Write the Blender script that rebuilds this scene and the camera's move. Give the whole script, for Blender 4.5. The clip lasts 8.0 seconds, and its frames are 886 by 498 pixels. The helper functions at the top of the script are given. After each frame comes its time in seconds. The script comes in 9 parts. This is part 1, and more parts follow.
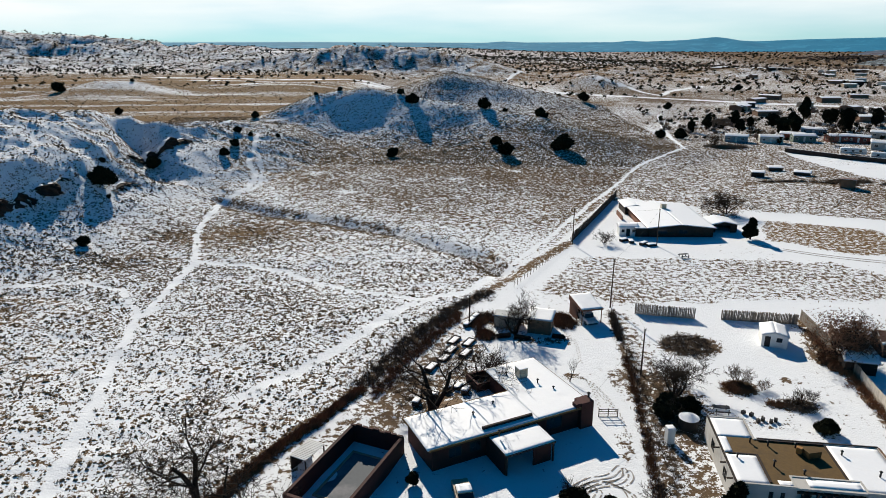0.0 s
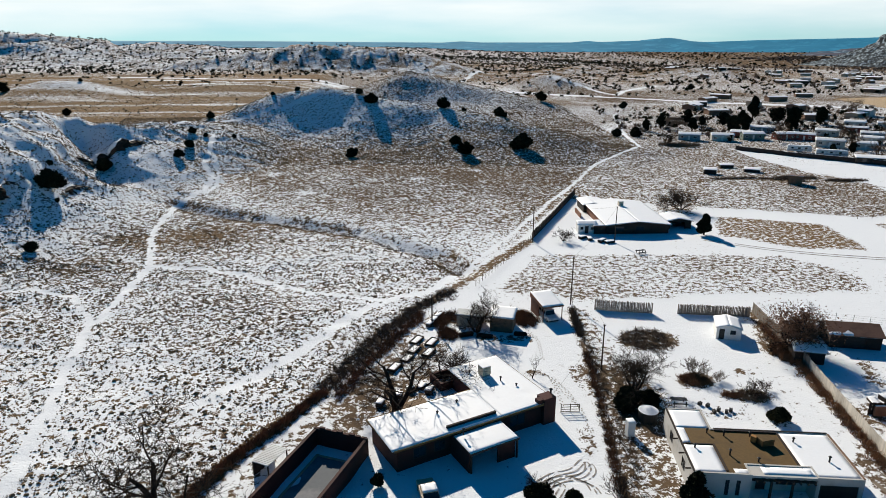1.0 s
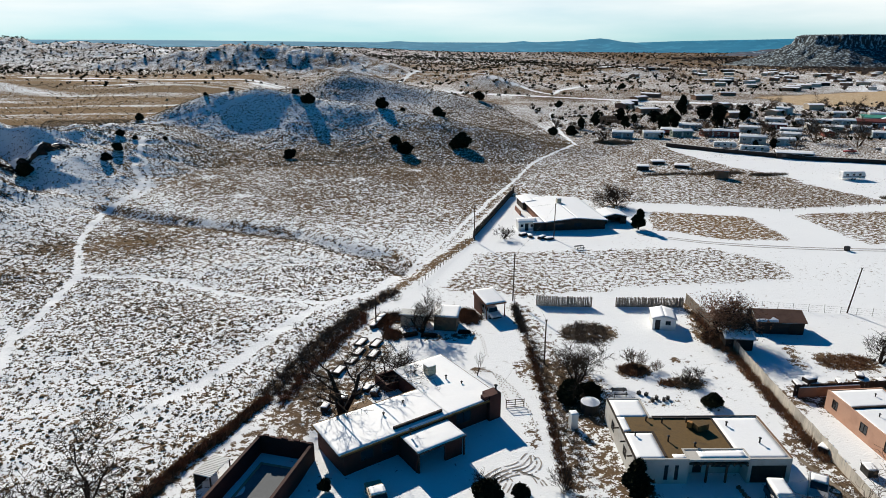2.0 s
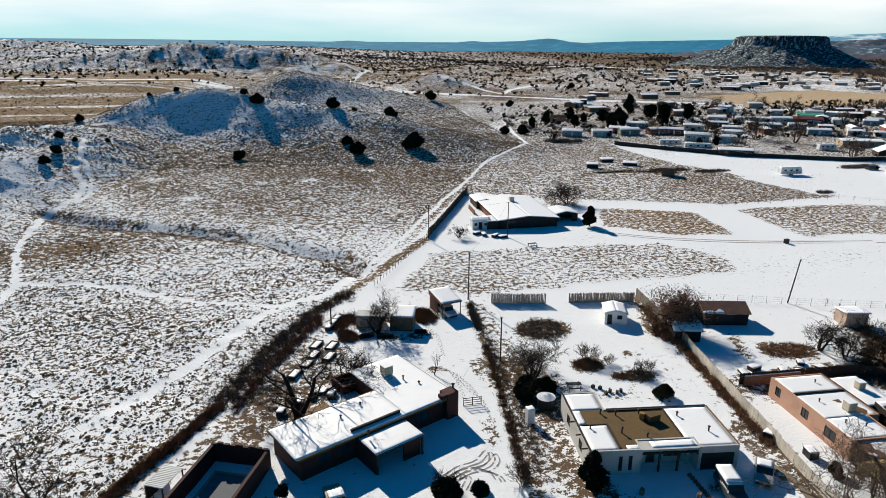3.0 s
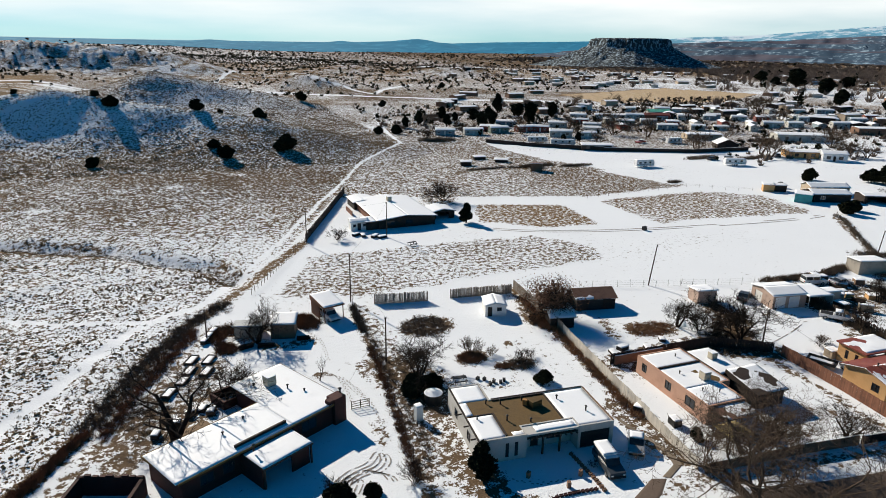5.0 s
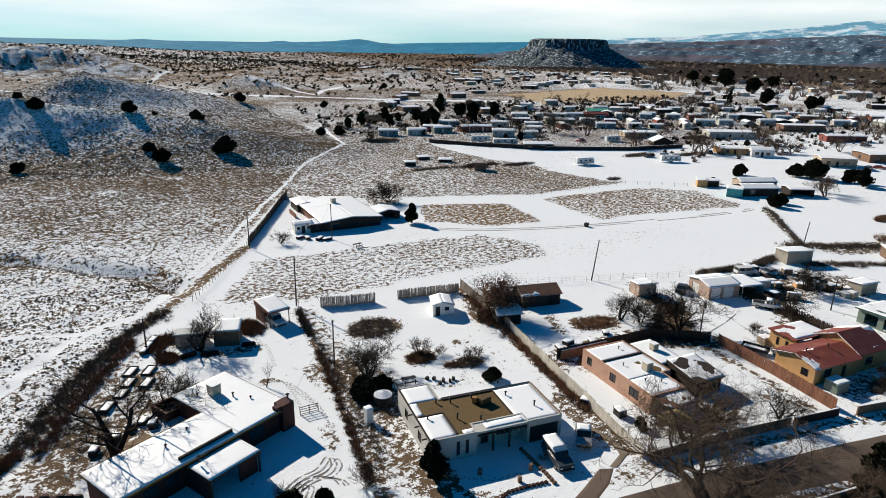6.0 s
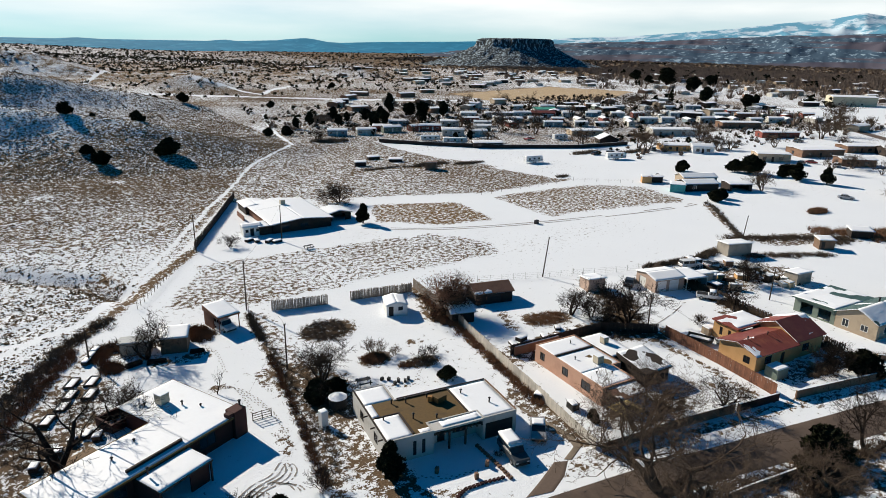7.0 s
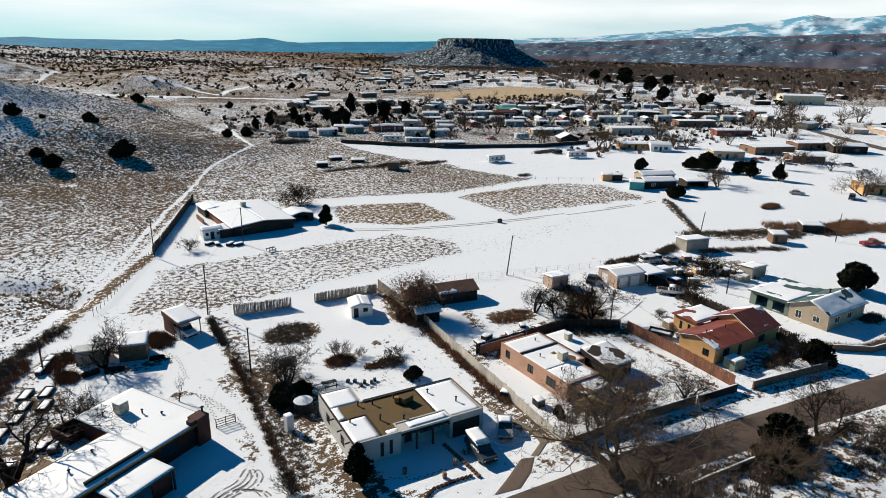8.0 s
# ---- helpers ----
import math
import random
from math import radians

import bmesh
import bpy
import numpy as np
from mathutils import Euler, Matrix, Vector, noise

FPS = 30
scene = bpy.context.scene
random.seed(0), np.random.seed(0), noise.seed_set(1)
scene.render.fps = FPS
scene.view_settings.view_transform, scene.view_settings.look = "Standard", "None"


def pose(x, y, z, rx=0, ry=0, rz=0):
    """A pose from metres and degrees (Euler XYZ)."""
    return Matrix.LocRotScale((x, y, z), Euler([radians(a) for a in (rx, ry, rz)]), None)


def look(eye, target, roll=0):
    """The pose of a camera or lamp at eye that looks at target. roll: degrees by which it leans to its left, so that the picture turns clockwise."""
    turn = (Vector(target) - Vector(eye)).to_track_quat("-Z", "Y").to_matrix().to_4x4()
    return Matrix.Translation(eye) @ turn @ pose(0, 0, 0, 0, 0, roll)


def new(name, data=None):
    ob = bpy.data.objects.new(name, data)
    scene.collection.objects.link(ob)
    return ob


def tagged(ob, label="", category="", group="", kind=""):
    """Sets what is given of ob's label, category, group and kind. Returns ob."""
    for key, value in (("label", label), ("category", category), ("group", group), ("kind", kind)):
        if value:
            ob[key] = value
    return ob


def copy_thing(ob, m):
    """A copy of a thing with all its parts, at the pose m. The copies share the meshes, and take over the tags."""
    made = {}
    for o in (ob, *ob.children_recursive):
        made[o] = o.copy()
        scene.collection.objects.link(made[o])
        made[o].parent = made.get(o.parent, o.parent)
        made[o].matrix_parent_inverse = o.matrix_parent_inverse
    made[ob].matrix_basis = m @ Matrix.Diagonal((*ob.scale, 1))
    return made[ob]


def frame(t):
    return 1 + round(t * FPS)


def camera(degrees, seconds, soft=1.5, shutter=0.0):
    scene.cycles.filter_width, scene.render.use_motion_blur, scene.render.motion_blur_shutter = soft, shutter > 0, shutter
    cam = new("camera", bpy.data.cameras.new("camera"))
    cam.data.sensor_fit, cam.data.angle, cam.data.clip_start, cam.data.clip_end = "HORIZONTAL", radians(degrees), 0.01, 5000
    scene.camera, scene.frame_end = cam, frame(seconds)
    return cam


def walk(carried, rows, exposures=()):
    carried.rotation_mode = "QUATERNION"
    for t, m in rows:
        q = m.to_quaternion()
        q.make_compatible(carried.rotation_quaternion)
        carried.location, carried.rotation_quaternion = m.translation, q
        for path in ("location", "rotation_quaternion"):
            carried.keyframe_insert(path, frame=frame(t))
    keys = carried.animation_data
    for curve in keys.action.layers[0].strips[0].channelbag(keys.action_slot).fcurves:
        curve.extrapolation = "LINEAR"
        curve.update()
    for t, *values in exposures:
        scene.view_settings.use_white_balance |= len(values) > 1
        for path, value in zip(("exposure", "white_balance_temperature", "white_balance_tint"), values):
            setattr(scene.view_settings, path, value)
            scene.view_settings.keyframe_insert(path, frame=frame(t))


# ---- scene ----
# ---------- camera ----------
EYE = Vector((0.0, 0.0, 45.0))
cam = camera(69.12, 8.0, soft=0.62)


def view(yaw, pitch, roll):
    a, b = radians(yaw), radians(pitch)
    ahead = Vector((-math.sin(a) * math.cos(b), math.cos(a) * math.cos(b), math.sin(b)))
    return look(EYE, EYE + ahead, roll)


walk(cam, [
    (0.0, view(0.00, -18.00, -0.45)),
    (0.5, view(-0.99, -18.02, -0.38)),
    (1.0, view(-3.61, -18.04, -0.24)),
    (1.5, view(-6.58, -18.06, -0.12)),
    (3.0, view(-13.26, -18.09, 0.19)),
    (3.5, view(-15.79, -18.11, 0.34)),
    (4.0, view(-18.65, -18.07, 0.48)),
    (4.5, view(-21.58, -18.05, 0.60)),
    (5.0, view(-24.46, -18.00, 0.66)),
    (6.5, view(-31.72, -17.91, 0.87)),
    (7.0, view(-33.95, -17.91, 0.94)),
    (7.5, view(-36.16, -17.87, 1.03)),
    (8.0, view(-37.29, -17.86, 1.02)),
], [(0.0, 0.39, 6600, 7), (8.0, 0.39, 6600, 7)])

# ---------- daylight ----------
SUN_AZ, SUN_EL = -15.0, 28.5      # degrees from +y towards +x, and above the horizon
world = bpy.data.worlds.new("world")
scene.world = world
world.use_nodes = True
wn, wl = world.node_tree.nodes, world.node_tree.links
wn.clear()
sky = wn.new("ShaderNodeTexSky")
sky.sky_type, sky.sun_disc = "NISHITA", False
sky.sun_elevation, sky.sun_rotation = radians(SUN_EL), radians(SUN_AZ)
sky.air_density, sky.dust_density, sky.ozone_density, sky.altitude = 1.0, 0.0, 6.0, 1700
wc = wn.new("ShaderNodeTexCoord")
wm = wn.new("ShaderNodeMapping")
wm.inputs["Scale"].default_value = (1.6, 1.6, 11.0)
wm.inputs["Location"].default_value = (0.35, 0.1, 0.28)
clouds = wn.new("ShaderNodeTexNoise")
clouds.inputs["Scale"].default_value, clouds.inputs["Detail"].default_value, clouds.inputs["Roughness"].default_value = 1.5, 6.0, 0.5
cover = wn.new("ShaderNodeValToRGB")
cover.color_ramp.elements[0].position, cover.color_ramp.elements[1].position = 0.34, 0.60
cover.color_ramp.elements[0].color = (0.70, 0.70, 0.70, 1)
mixed = wn.new("ShaderNodeMixRGB")
mixed.inputs["Color2"].default_value = (15.6, 16.0, 16.2, 1)
back = wn.new("ShaderNodeBackground")
back.inputs["Strength"].default_value = 0.05
wo = wn.new("ShaderNodeOutputWorld")
wl.new(wc.outputs["Generated"], wm.inputs["Vector"])
wl.new(wm.outputs["Vector"], clouds.inputs["Vector"])
wl.new(clouds.outputs["Fac"], cover.inputs["Fac"])
low = wn.new("ShaderNodeSeparateXYZ")
thin = wn.new("ShaderNodeMapRange")      # the cloud bank lies low over the horizon
thin.inputs["From Min"].default_value, thin.inputs["From Max"].default_value = 0.088, 0.135
thin.inputs["To Min"].default_value, thin.inputs["To Max"].default_value = 1.0, 0.0
bank = wn.new("ShaderNodeMath")
bank.operation = "MULTIPLY"
wl.new(wc.outputs["Generated"], low.inputs["Vector"])
wl.new(low.outputs["Z"], thin.inputs["Value"])
wl.new(thin.outputs["Result"], bank.inputs[0])
wl.new(cover.outputs["Color"], bank.inputs[1])
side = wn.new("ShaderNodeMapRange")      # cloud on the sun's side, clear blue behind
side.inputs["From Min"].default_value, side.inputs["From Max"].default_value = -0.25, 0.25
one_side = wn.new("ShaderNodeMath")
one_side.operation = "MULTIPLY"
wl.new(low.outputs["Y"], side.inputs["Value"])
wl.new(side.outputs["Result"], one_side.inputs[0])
rim = wn.new("ShaderNodeMapRange")       # bluer air just over the skyline
rim.inputs["From Min"].default_value, rim.inputs["From Max"].default_value = 0.0, 0.045
rim.inputs["To Min"].default_value, rim.inputs["To Max"].default_value = 0.60, 1.0
veil = wn.new("ShaderNodeMath")
veil.operation = "MULTIPLY"
wl.new(low.outputs["Z"], rim.inputs["Value"])
wl.new(rim.outputs["Result"], veil.inputs[0])
wl.new(bank.outputs["Value"], veil.inputs[1])
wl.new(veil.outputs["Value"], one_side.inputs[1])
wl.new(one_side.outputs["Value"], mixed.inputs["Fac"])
deep = wn.new("ShaderNodeMixRGB")         # a deep turquoise winter sky
deep.blend_type = "MULTIPLY"
deep.inputs["Fac"].default_value, deep.inputs["Color2"].default_value = 1.0, (0.03, 0.92, 1.15, 1)
wl.new(sky.outputs["Color"], deep.inputs["Color1"])
wl.new(deep.outputs["Color"], mixed.inputs["Color1"])
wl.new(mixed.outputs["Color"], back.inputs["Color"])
wl.new(back.outputs["Background"], wo.inputs["Surface"])

sun = new("sun", bpy.data.lights.new("sun", "SUN"))
sun.data.energy, sun.data.angle, sun.data.color = 5.0, radians(0.6), (1.0, 0.915, 0.80)
sun_way = Vector((math.sin(radians(SUN_AZ)) * math.cos(radians(SUN_EL)), math.cos(radians(SUN_AZ)) * math.cos(radians(SUN_EL)), math.sin(radians(SUN_EL))))
sun.matrix_world = look(sun_way * 200, (0, 0, 0))
# ---------- the lie of the land ----------
def step01(v, a, b):
    u = np.clip((v - a) / (b - a), 0, 1)
    return u * u * (3 - 2 * u)


def hash2(ix, iy, seed):
    v = np.sin(ix * 127.1 + iy * 311.7 + seed * 74.7) * 43758.5453
    return v - np.floor(v)


def vnoise(x, y, size, seed=0):
    """Smooth value noise, 0 to 1, with cells of that size."""
    u, v = x / size, y / size
    iu, iv = np.floor(u), np.floor(v)
    fu, fv = u - iu, v - iv
    fu, fv = fu * fu * (3 - 2 * fu), fv * fv * (3 - 2 * fv)
    a, b = hash2(iu, iv, seed), hash2(iu + 1, iv, seed)
    c, d = hash2(iu, iv + 1, seed), hash2(iu + 1, iv + 1, seed)
    return (a * (1 - fu) + b * fu) * (1 - fv) + (c * (1 - fu) + d * fu) * fv


def fractal(x, y, size, seed=0, octaves=4):
    total, amp, norm = 0.0, 1.0, 0.0
    for k in range(octaves):
        total, norm = total + amp * vnoise(x, y, size, seed + k), norm + amp
        size, amp = size / 2.03, amp * 0.5
    return total / norm


def near_line(x, y, pts):
    """Distance to a line through pts, and the third coordinate of pts blended along it."""
    best, val, sum_w = np.full(np.shape(x), 1e9), np.zeros(np.shape(x)), np.full(np.shape(x), 1e-12)
    for p, q in zip(pts[:-1], pts[1:]):
        dx, dy = q[0] - p[0], q[1] - p[1]
        s = np.clip(((x - p[0]) * dx + (y - p[1]) * dy) / (dx * dx + dy * dy), 0, 1)
        d = np.hypot(x - p[0] - s * dx, y - p[1] - s * dy)
        best = np.minimum(d, best)
        if len(p) > 2:
            wt = 1 / (d * d + 4) ** 2
            val, sum_w = val + wt * (p[2] + s * (q[2] - p[2])), sum_w + wt
    return best, val / sum_w


HILL_A = [(-84, 268, 13.5), (-75.6, 282, 14.7), (-58.0, 304.9, 21.1), (-34.3, 304.1, 24.1), (-15.8, 296.6, 21.0), (18.9, 281.7, 16.3), (39.7, 273.1, 13.7), (59.3, 264.2, 9.4), (84, 256, 3.5), (100, 240, 0.0)]
HILL_B = [(-30.4, 436.1, 14.8), (3.1, 432.0, 24.5), (32.0, 426.5, 19.2), (63.7, 418.2, 12.6), (107.0, 416.5, 3.6), (136.3, 376.1, 0.3)]
BADLANDS = [(-330, 930, 18), (-255.2, 915.1, 24), (-184.7, 911.5, 31.2), (-127.9, 890.9, 36.8), (-61.3, 897.9, 34.8), (-1.0, 880.0, 30.3), (56.7, 858.1, 20), (110, 850, 4)]
RIM_FAR = [(-1500, 1100, 62), (-817.9, 1257.4, 60), (-692.2, 1274.1, 53), (-550.5, 1287.2, 42), (-411.0, 1285.9, 34), (-287.7, 1216.5, 26), (-200, 1200, 8)]
BLUFF = [(-150, 60, 24), (-132, 120, 25), (-118.1, 161.4, 25.4), (-116.2, 180.9, 25.2), (-114.5, 193.7, 22.5), (-111.2, 207.0, 24.1), (-103.5, 216.5, 20.4), (-94.0, 229.5, 16.6), (-83.2, 244.2, 15.0), (-78.2, 263.6, 13.6)]
GULLY = [(-84, 186), (-92, 199), (-101, 212)]
WASH = [(-63, 180), (-50, 172), (-38, 165), (-26, 160), (-12, 152), (-2, 142), (8, 134), (12, 124)]
RIM_CLIFF = [(-99, 142), (-95, 153), (-90, 166), (-93, 178), (-88, 192), (-84, 206), (-76, 214)]


def land(x, y):
    """Height of the ground, in metres."""
    x, y = np.asarray(x, float), np.asarray(y, float)
    r = np.hypot(x, y)
    rough = fractal(x, y, 26, 3)
    z = -30 * step01(r, 750, 2300) * step01(x, -200, 900)
    shelf = 10 * step01(y, 235, 320) * step01(-x, 20, 90) * (1 - step01(y, 700, 1500))
    z = z + 9 * step01(y, 700, 2600) * step01(-x, -600, 300) * (fractal(x, y, 260, 9) - 0.25)
    d, c = near_line(x, y, HILL_A)
    w = 30 + 10 * (fractal(x, y, 60, 5) - 0.5)
    a = c * np.exp(-(d / w) ** 1.45) * (0.96 + 0.12 * rough)
    d, c = near_line(x, y, HILL_B)
    b = c * np.exp(-(d / 42) ** 1.6) * (0.94 + 0.16 * rough)
    ridged = 1 - np.abs(2 * fractal(x, y, 46, 21) - 1)
    d, c = near_line(x, y, BADLANDS)
    bad = c * np.exp(-(d / 60) ** 1.8) * (0.50 + 0.62 * ridged)
    d, c = near_line(x, y, RIM_FAR)
    ridged_far = 1 - np.abs(2 * fractal(x, y, 95, 31) - 1)
    far = c * np.exp(-(np.maximum(d - 20, 0) / 170) ** 1.6) * (0.30 + 0.84 * ridged_far)
    d, c = near_line(x, y, BLUFF)
    ridged_near = 1 - np.abs(2 * fractal(x, y, 19, 41) - 1)
    front = step01((x + 112) + 0.45 * (185 - y), -40, 55)      # towards the field
    bluff = c * np.exp(-(d / (31 + 16 * (1 - front))) ** 1.8) * (0.82 + 0.3 * ridged_near)
    d, _ = near_line(x, y, GULLY)
    bluff = bluff * (1 - 0.42 * np.exp(-(d / 6.5) ** 2))
    d, _ = near_line(x, y, RIM_CLIFF)
    edge = np.where(d < 14, 1, 0)
    rise = 4.0 * step01(y, 130, 260) * step01(-x, -70, 10) * (1 - step01(y, 300, 420))
    z = z + np.maximum(np.maximum(np.maximum(np.maximum(a, rise), shelf), b), np.maximum(np.maximum(bad, far), bluff))
    # a low caprock step on the foot of the bluff
    side, _ = near_line(x, y, RIM_CLIFF)
    along = (x + 92) * 0.93 + (y - 178) * 0.1
    z = z + 2.3 * edge * np.exp(-(side / 5.5) ** 2) * np.where(along < 1.5 * (rough - 0.5), 1.0, 0.15)
    for cx, cy, ch, cw in ((142.4, 623.9, 11, 34), (356, 826, 9, 46), (283, 959, 8, 40), (-235, 480, 8, 40), (-120, 505, 4, 40), (236, 905, 7, 50), (400, 780, 6, 40)):
        z = z + ch * np.exp(-((x - cx) ** 2 + (y - cy) ** 2) / cw ** 2) * (0.7 + 0.5 * ridged)
    # a dry wash across the bowl
    d, _ = near_line(x, y, WASH)
    z = z - 1.5 * np.exp(-(d / 2.6) ** 2) * (0.6 + 0.8 * rough)
    # small unevenness outside the yards
    wild = np.clip(step01(-x, -12 - 0.13 * (y - 60), 10 - 0.13 * (y - 60)) + step01(y, 190, 260), 0, 1)
    z = z + wild * (0.9 * (fractal(x, y, 17, 13) - 0.5) + 0.35 * (vnoise(x, y, 3.1, 17) - 0.5))
    return z
# ---------- materials ----------
def mat(name, base, rough=0.85, var=0.18, grain=3.0, stain=0.35, bump=0.25, metal=0.0, other=None, spec=0.35, patch=0.5):
    """A surface with fine grain and large stains: base, towards other (or darker) where it is stained."""
    m = bpy.data.materials.new(name)
    m.use_nodes = True
    n, l = m.node_tree.nodes, m.node_tree.links
    p = n["Principled BSDF"]
    p.inputs["Roughness"].default_value, p.inputs["Metallic"].default_value = rough, metal
    p.inputs["Specular IOR Level"].default_value = spec
    geo, info = n.new("ShaderNodeNewGeometry"), n.new("ShaderNodeObjectInfo")
    fine, large = n.new("ShaderNodeTexNoise"), n.new("ShaderNodeTexNoise")
    for t, s, d in ((fine, grain, 6.0), (large, stain, 4.0)):
        t.inputs["Scale"].default_value, t.inputs["Detail"].default_value, t.inputs["Roughness"].default_value = s, d, 0.6
        l.new(geo.outputs["Position"], t.inputs["Vector"])
    a = n.new("ShaderNodeMixRGB")
    a.inputs["Color1"].default_value = (*[c * (1 - var) for c in base], 1)
    a.inputs["Color2"].default_value = (*[min(1, c * (1 + var)) for c in base], 1)
    l.new(fine.outputs["Fac"], a.inputs["Fac"])
    ramp = n.new("ShaderNodeValToRGB")
    ramp.color_ramp.elements[0].position, ramp.color_ramp.elements[1].position = patch, min(1.0, patch + 0.16)
    l.new(large.outputs["Fac"], ramp.inputs["Fac"])
    b = n.new("ShaderNodeMixRGB")
    b.inputs["Color2"].default_value = (*(other or [c * 0.72 for c in base]), 1)
    l.new(ramp.outputs["Color"], b.inputs["Fac"])
    l.new(a.outputs["Color"], b.inputs["Color1"])
    hsv = n.new("ShaderNodeHueSaturation")
    spread = n.new("ShaderNodeMapRange")
    spread.inputs["To Min"].default_value, spread.inputs["To Max"].default_value = 1 - var * 0.7, 1 + var * 0.7
    l.new(info.outputs["Random"], spread.inputs["Value"])
    l.new(spread.outputs["Result"], hsv.inputs["Value"])
    l.new(b.outputs["Color"], hsv.inputs["Color"])
    l.new(hsv.outputs["Color"], p.inputs["Base Color"])
    if bump:
        bn = n.new("ShaderNodeBump")
        bn.inputs["Strength"].default_value, bn.inputs["Distance"].default_value = bump, 0.05
        l.new(fine.outputs["Fac"], bn.inputs["Height"])
        l.new(bn.outputs["Normal"], p.inputs["Normal"])
    return m


SNOW = mat("snow", (0.80, 0.82, 0.84), 0.6, 0.03, 1.6, 0.25, 0.5, other=(0.74, 0.76, 0.79))
ROOF_SNOW = mat("roof_snow", (0.81, 0.82, 0.84), 0.6, 0.04, 2.0, 0.5, 0.4, other=(0.76, 0.76, 0.77), patch=0.62)
# base set darker than the brick, so the walls' shade is in the colour
BRICK = mat("shade_darkened_red_brick", (0.052, 0.014, 0.011), 0.85, 0.25, 9.0, 0.6, 0.4)
BROWN_WALL = mat("dark_brown_stucco", (0.034, 0.023, 0.018), 0.9, 0.2, 5.0, 0.5, 0.3)
# greyed below white to put the front walls' shade into the colour
WHITE_STUCCO = mat("white_stucco", (0.46, 0.44, 0.41), 0.9, 0.09, 5.0, 0.4, 0.3, other=(0.37, 0.345, 0.31))
TAN_STUCCO = mat("pink_tan_stucco", (0.50, 0.29, 0.20), 0.9, 0.08, 5.0, 0.35, 0.3, other=(0.42, 0.235, 0.16))
OCHRE_STUCCO = mat("orange_ochre_stucco", (0.52, 0.30, 0.13), 0.9, 0.08, 5.0, 0.35, 0.3, other=(0.45, 0.25, 0.10))
BEIGE_STUCCO = mat("beige_stucco", (0.42, 0.33, 0.235), 0.9, 0.08, 5.0, 0.35, 0.3)
GREEN_WALL = mat("grey_green_siding", (0.17, 0.21, 0.17), 0.8, 0.1, 5.0, 0.35, 0.2)
RED_METAL = mat("red_metal_roof", (0.20, 0.050, 0.035), 0.55, 0.2, 3.0, 0.5, 0.1, other=(0.25, 0.075, 0.045))
GREEN_METAL = mat("green_metal_roof", (0.055, 0.095, 0.078), 0.45, 0.15, 3.0, 0.5, 0.1)
TAR_ROOF = mat("brown_tarred_roof", (0.110, 0.064, 0.018), 0.8, 0.3, 3.0, 0.45, 0.4, other=(0.080, 0.047, 0.015))
BROWN_METAL = mat("brown_metal_roof", (0.16, 0.085, 0.055), 0.6, 0.15, 3.0, 0.6, 0.1)
GREY_METAL = mat("galvanised_metal", (0.36, 0.36, 0.35), 0.45, 0.12, 4.0, 0.7, 0.1, metal=0.5)
WHITE_PAINT = mat("white_paint", (0.72, 0.71, 0.68), 0.6, 0.05, 5.0, 0.6, 0.1, other=(0.62, 0.60, 0.55))
BLACK = mat("dark_iron", (0.02, 0.019, 0.018), 0.6, 0.2, 6.0, 1.0, 0.1)
WOOD_POLE = mat("weathered_pole_wood", (0.055, 0.037, 0.026), 0.85, 0.3, 12.0, 1.0, 0.4)
FENCE_WOOD = mat("grey_fence_wood", (0.22, 0.185, 0.15), 0.9, 0.35, 8.0, 0.8, 0.4)
RED_WOOD = mat("red_brown_fence_wood", (0.20, 0.085, 0.048), 0.85, 0.3, 8.0, 0.8, 0.4)
SHED_WOOD = mat("brown_shed_wood", (0.17, 0.105, 0.066), 0.85, 0.25, 8.0, 0.8, 0.3)
PALE_WOOD = mat("pale_plywood", (0.40, 0.30, 0.20), 0.85, 0.2, 6.0, 0.8, 0.2)
PINK_SHED = mat("pinkish_panel", (0.42, 0.30, 0.235), 0.8, 0.1, 5.0, 0.8, 0.2)
TEAL = mat("teal_paint", (0.045, 0.30, 0.31), 0.6, 0.1, 5.0, 0.8, 0.1)
COOLER = mat("cooler_beige_metal", (0.52, 0.45, 0.33), 0.55, 0.08, 5.0, 1.0, 0.1)
CONCRETE = mat("concrete_block", (0.30, 0.265, 0.22), 0.9, 0.15, 6.0, 0.6, 0.4)
ADOBE = mat("brown_adobe", (0.20, 0.115, 0.075), 0.95, 0.15, 4.0, 0.6, 0.4)
ASPHALT = mat("worn_asphalt", (0.105, 0.074, 0.056), 0.85, 0.25, 3.0, 0.22, 0.3, other=(0.065, 0.045, 0.035))
GLASS = mat("window_glass", (0.02, 0.025, 0.03), 0.08, 0.1, 2.0, 1.0, 0.0, spec=0.6)
TYRE = mat("tyre_rubber", (0.018, 0.018, 0.018), 0.85, 0.1, 8.0, 2.0, 0.1)
CAR_GREY = mat("silver_car_paint", (0.34, 0.34, 0.35), 0.3, 0.05, 3.0, 1.0, 0.0, metal=0.3, spec=0.5)
CAR_WHITE = mat("white_car_paint", (0.70, 0.70, 0.69), 0.35, 0.04, 3.0, 1.0, 0.0, spec=0.5)
CAR_DARK = mat("dark_car_paint", (0.045, 0.05, 0.055), 0.3, 0.1, 3.0, 1.0, 0.0, spec=0.5)
CAR_RED = mat("red_car_paint", (0.30, 0.022, 0.02), 0.35, 0.1, 3.0, 1.0, 0.0, spec=0.5)
BARK = mat("dark_bark", (0.028, 0.021, 0.017), 0.95, 0.3, 10.0, 0.8, 0.5, spec=0.05)
BARK_PALE = mat("brown_bark", (0.095, 0.068, 0.050), 0.95, 0.25, 10.0, 0.8, 0.5, spec=0.05)
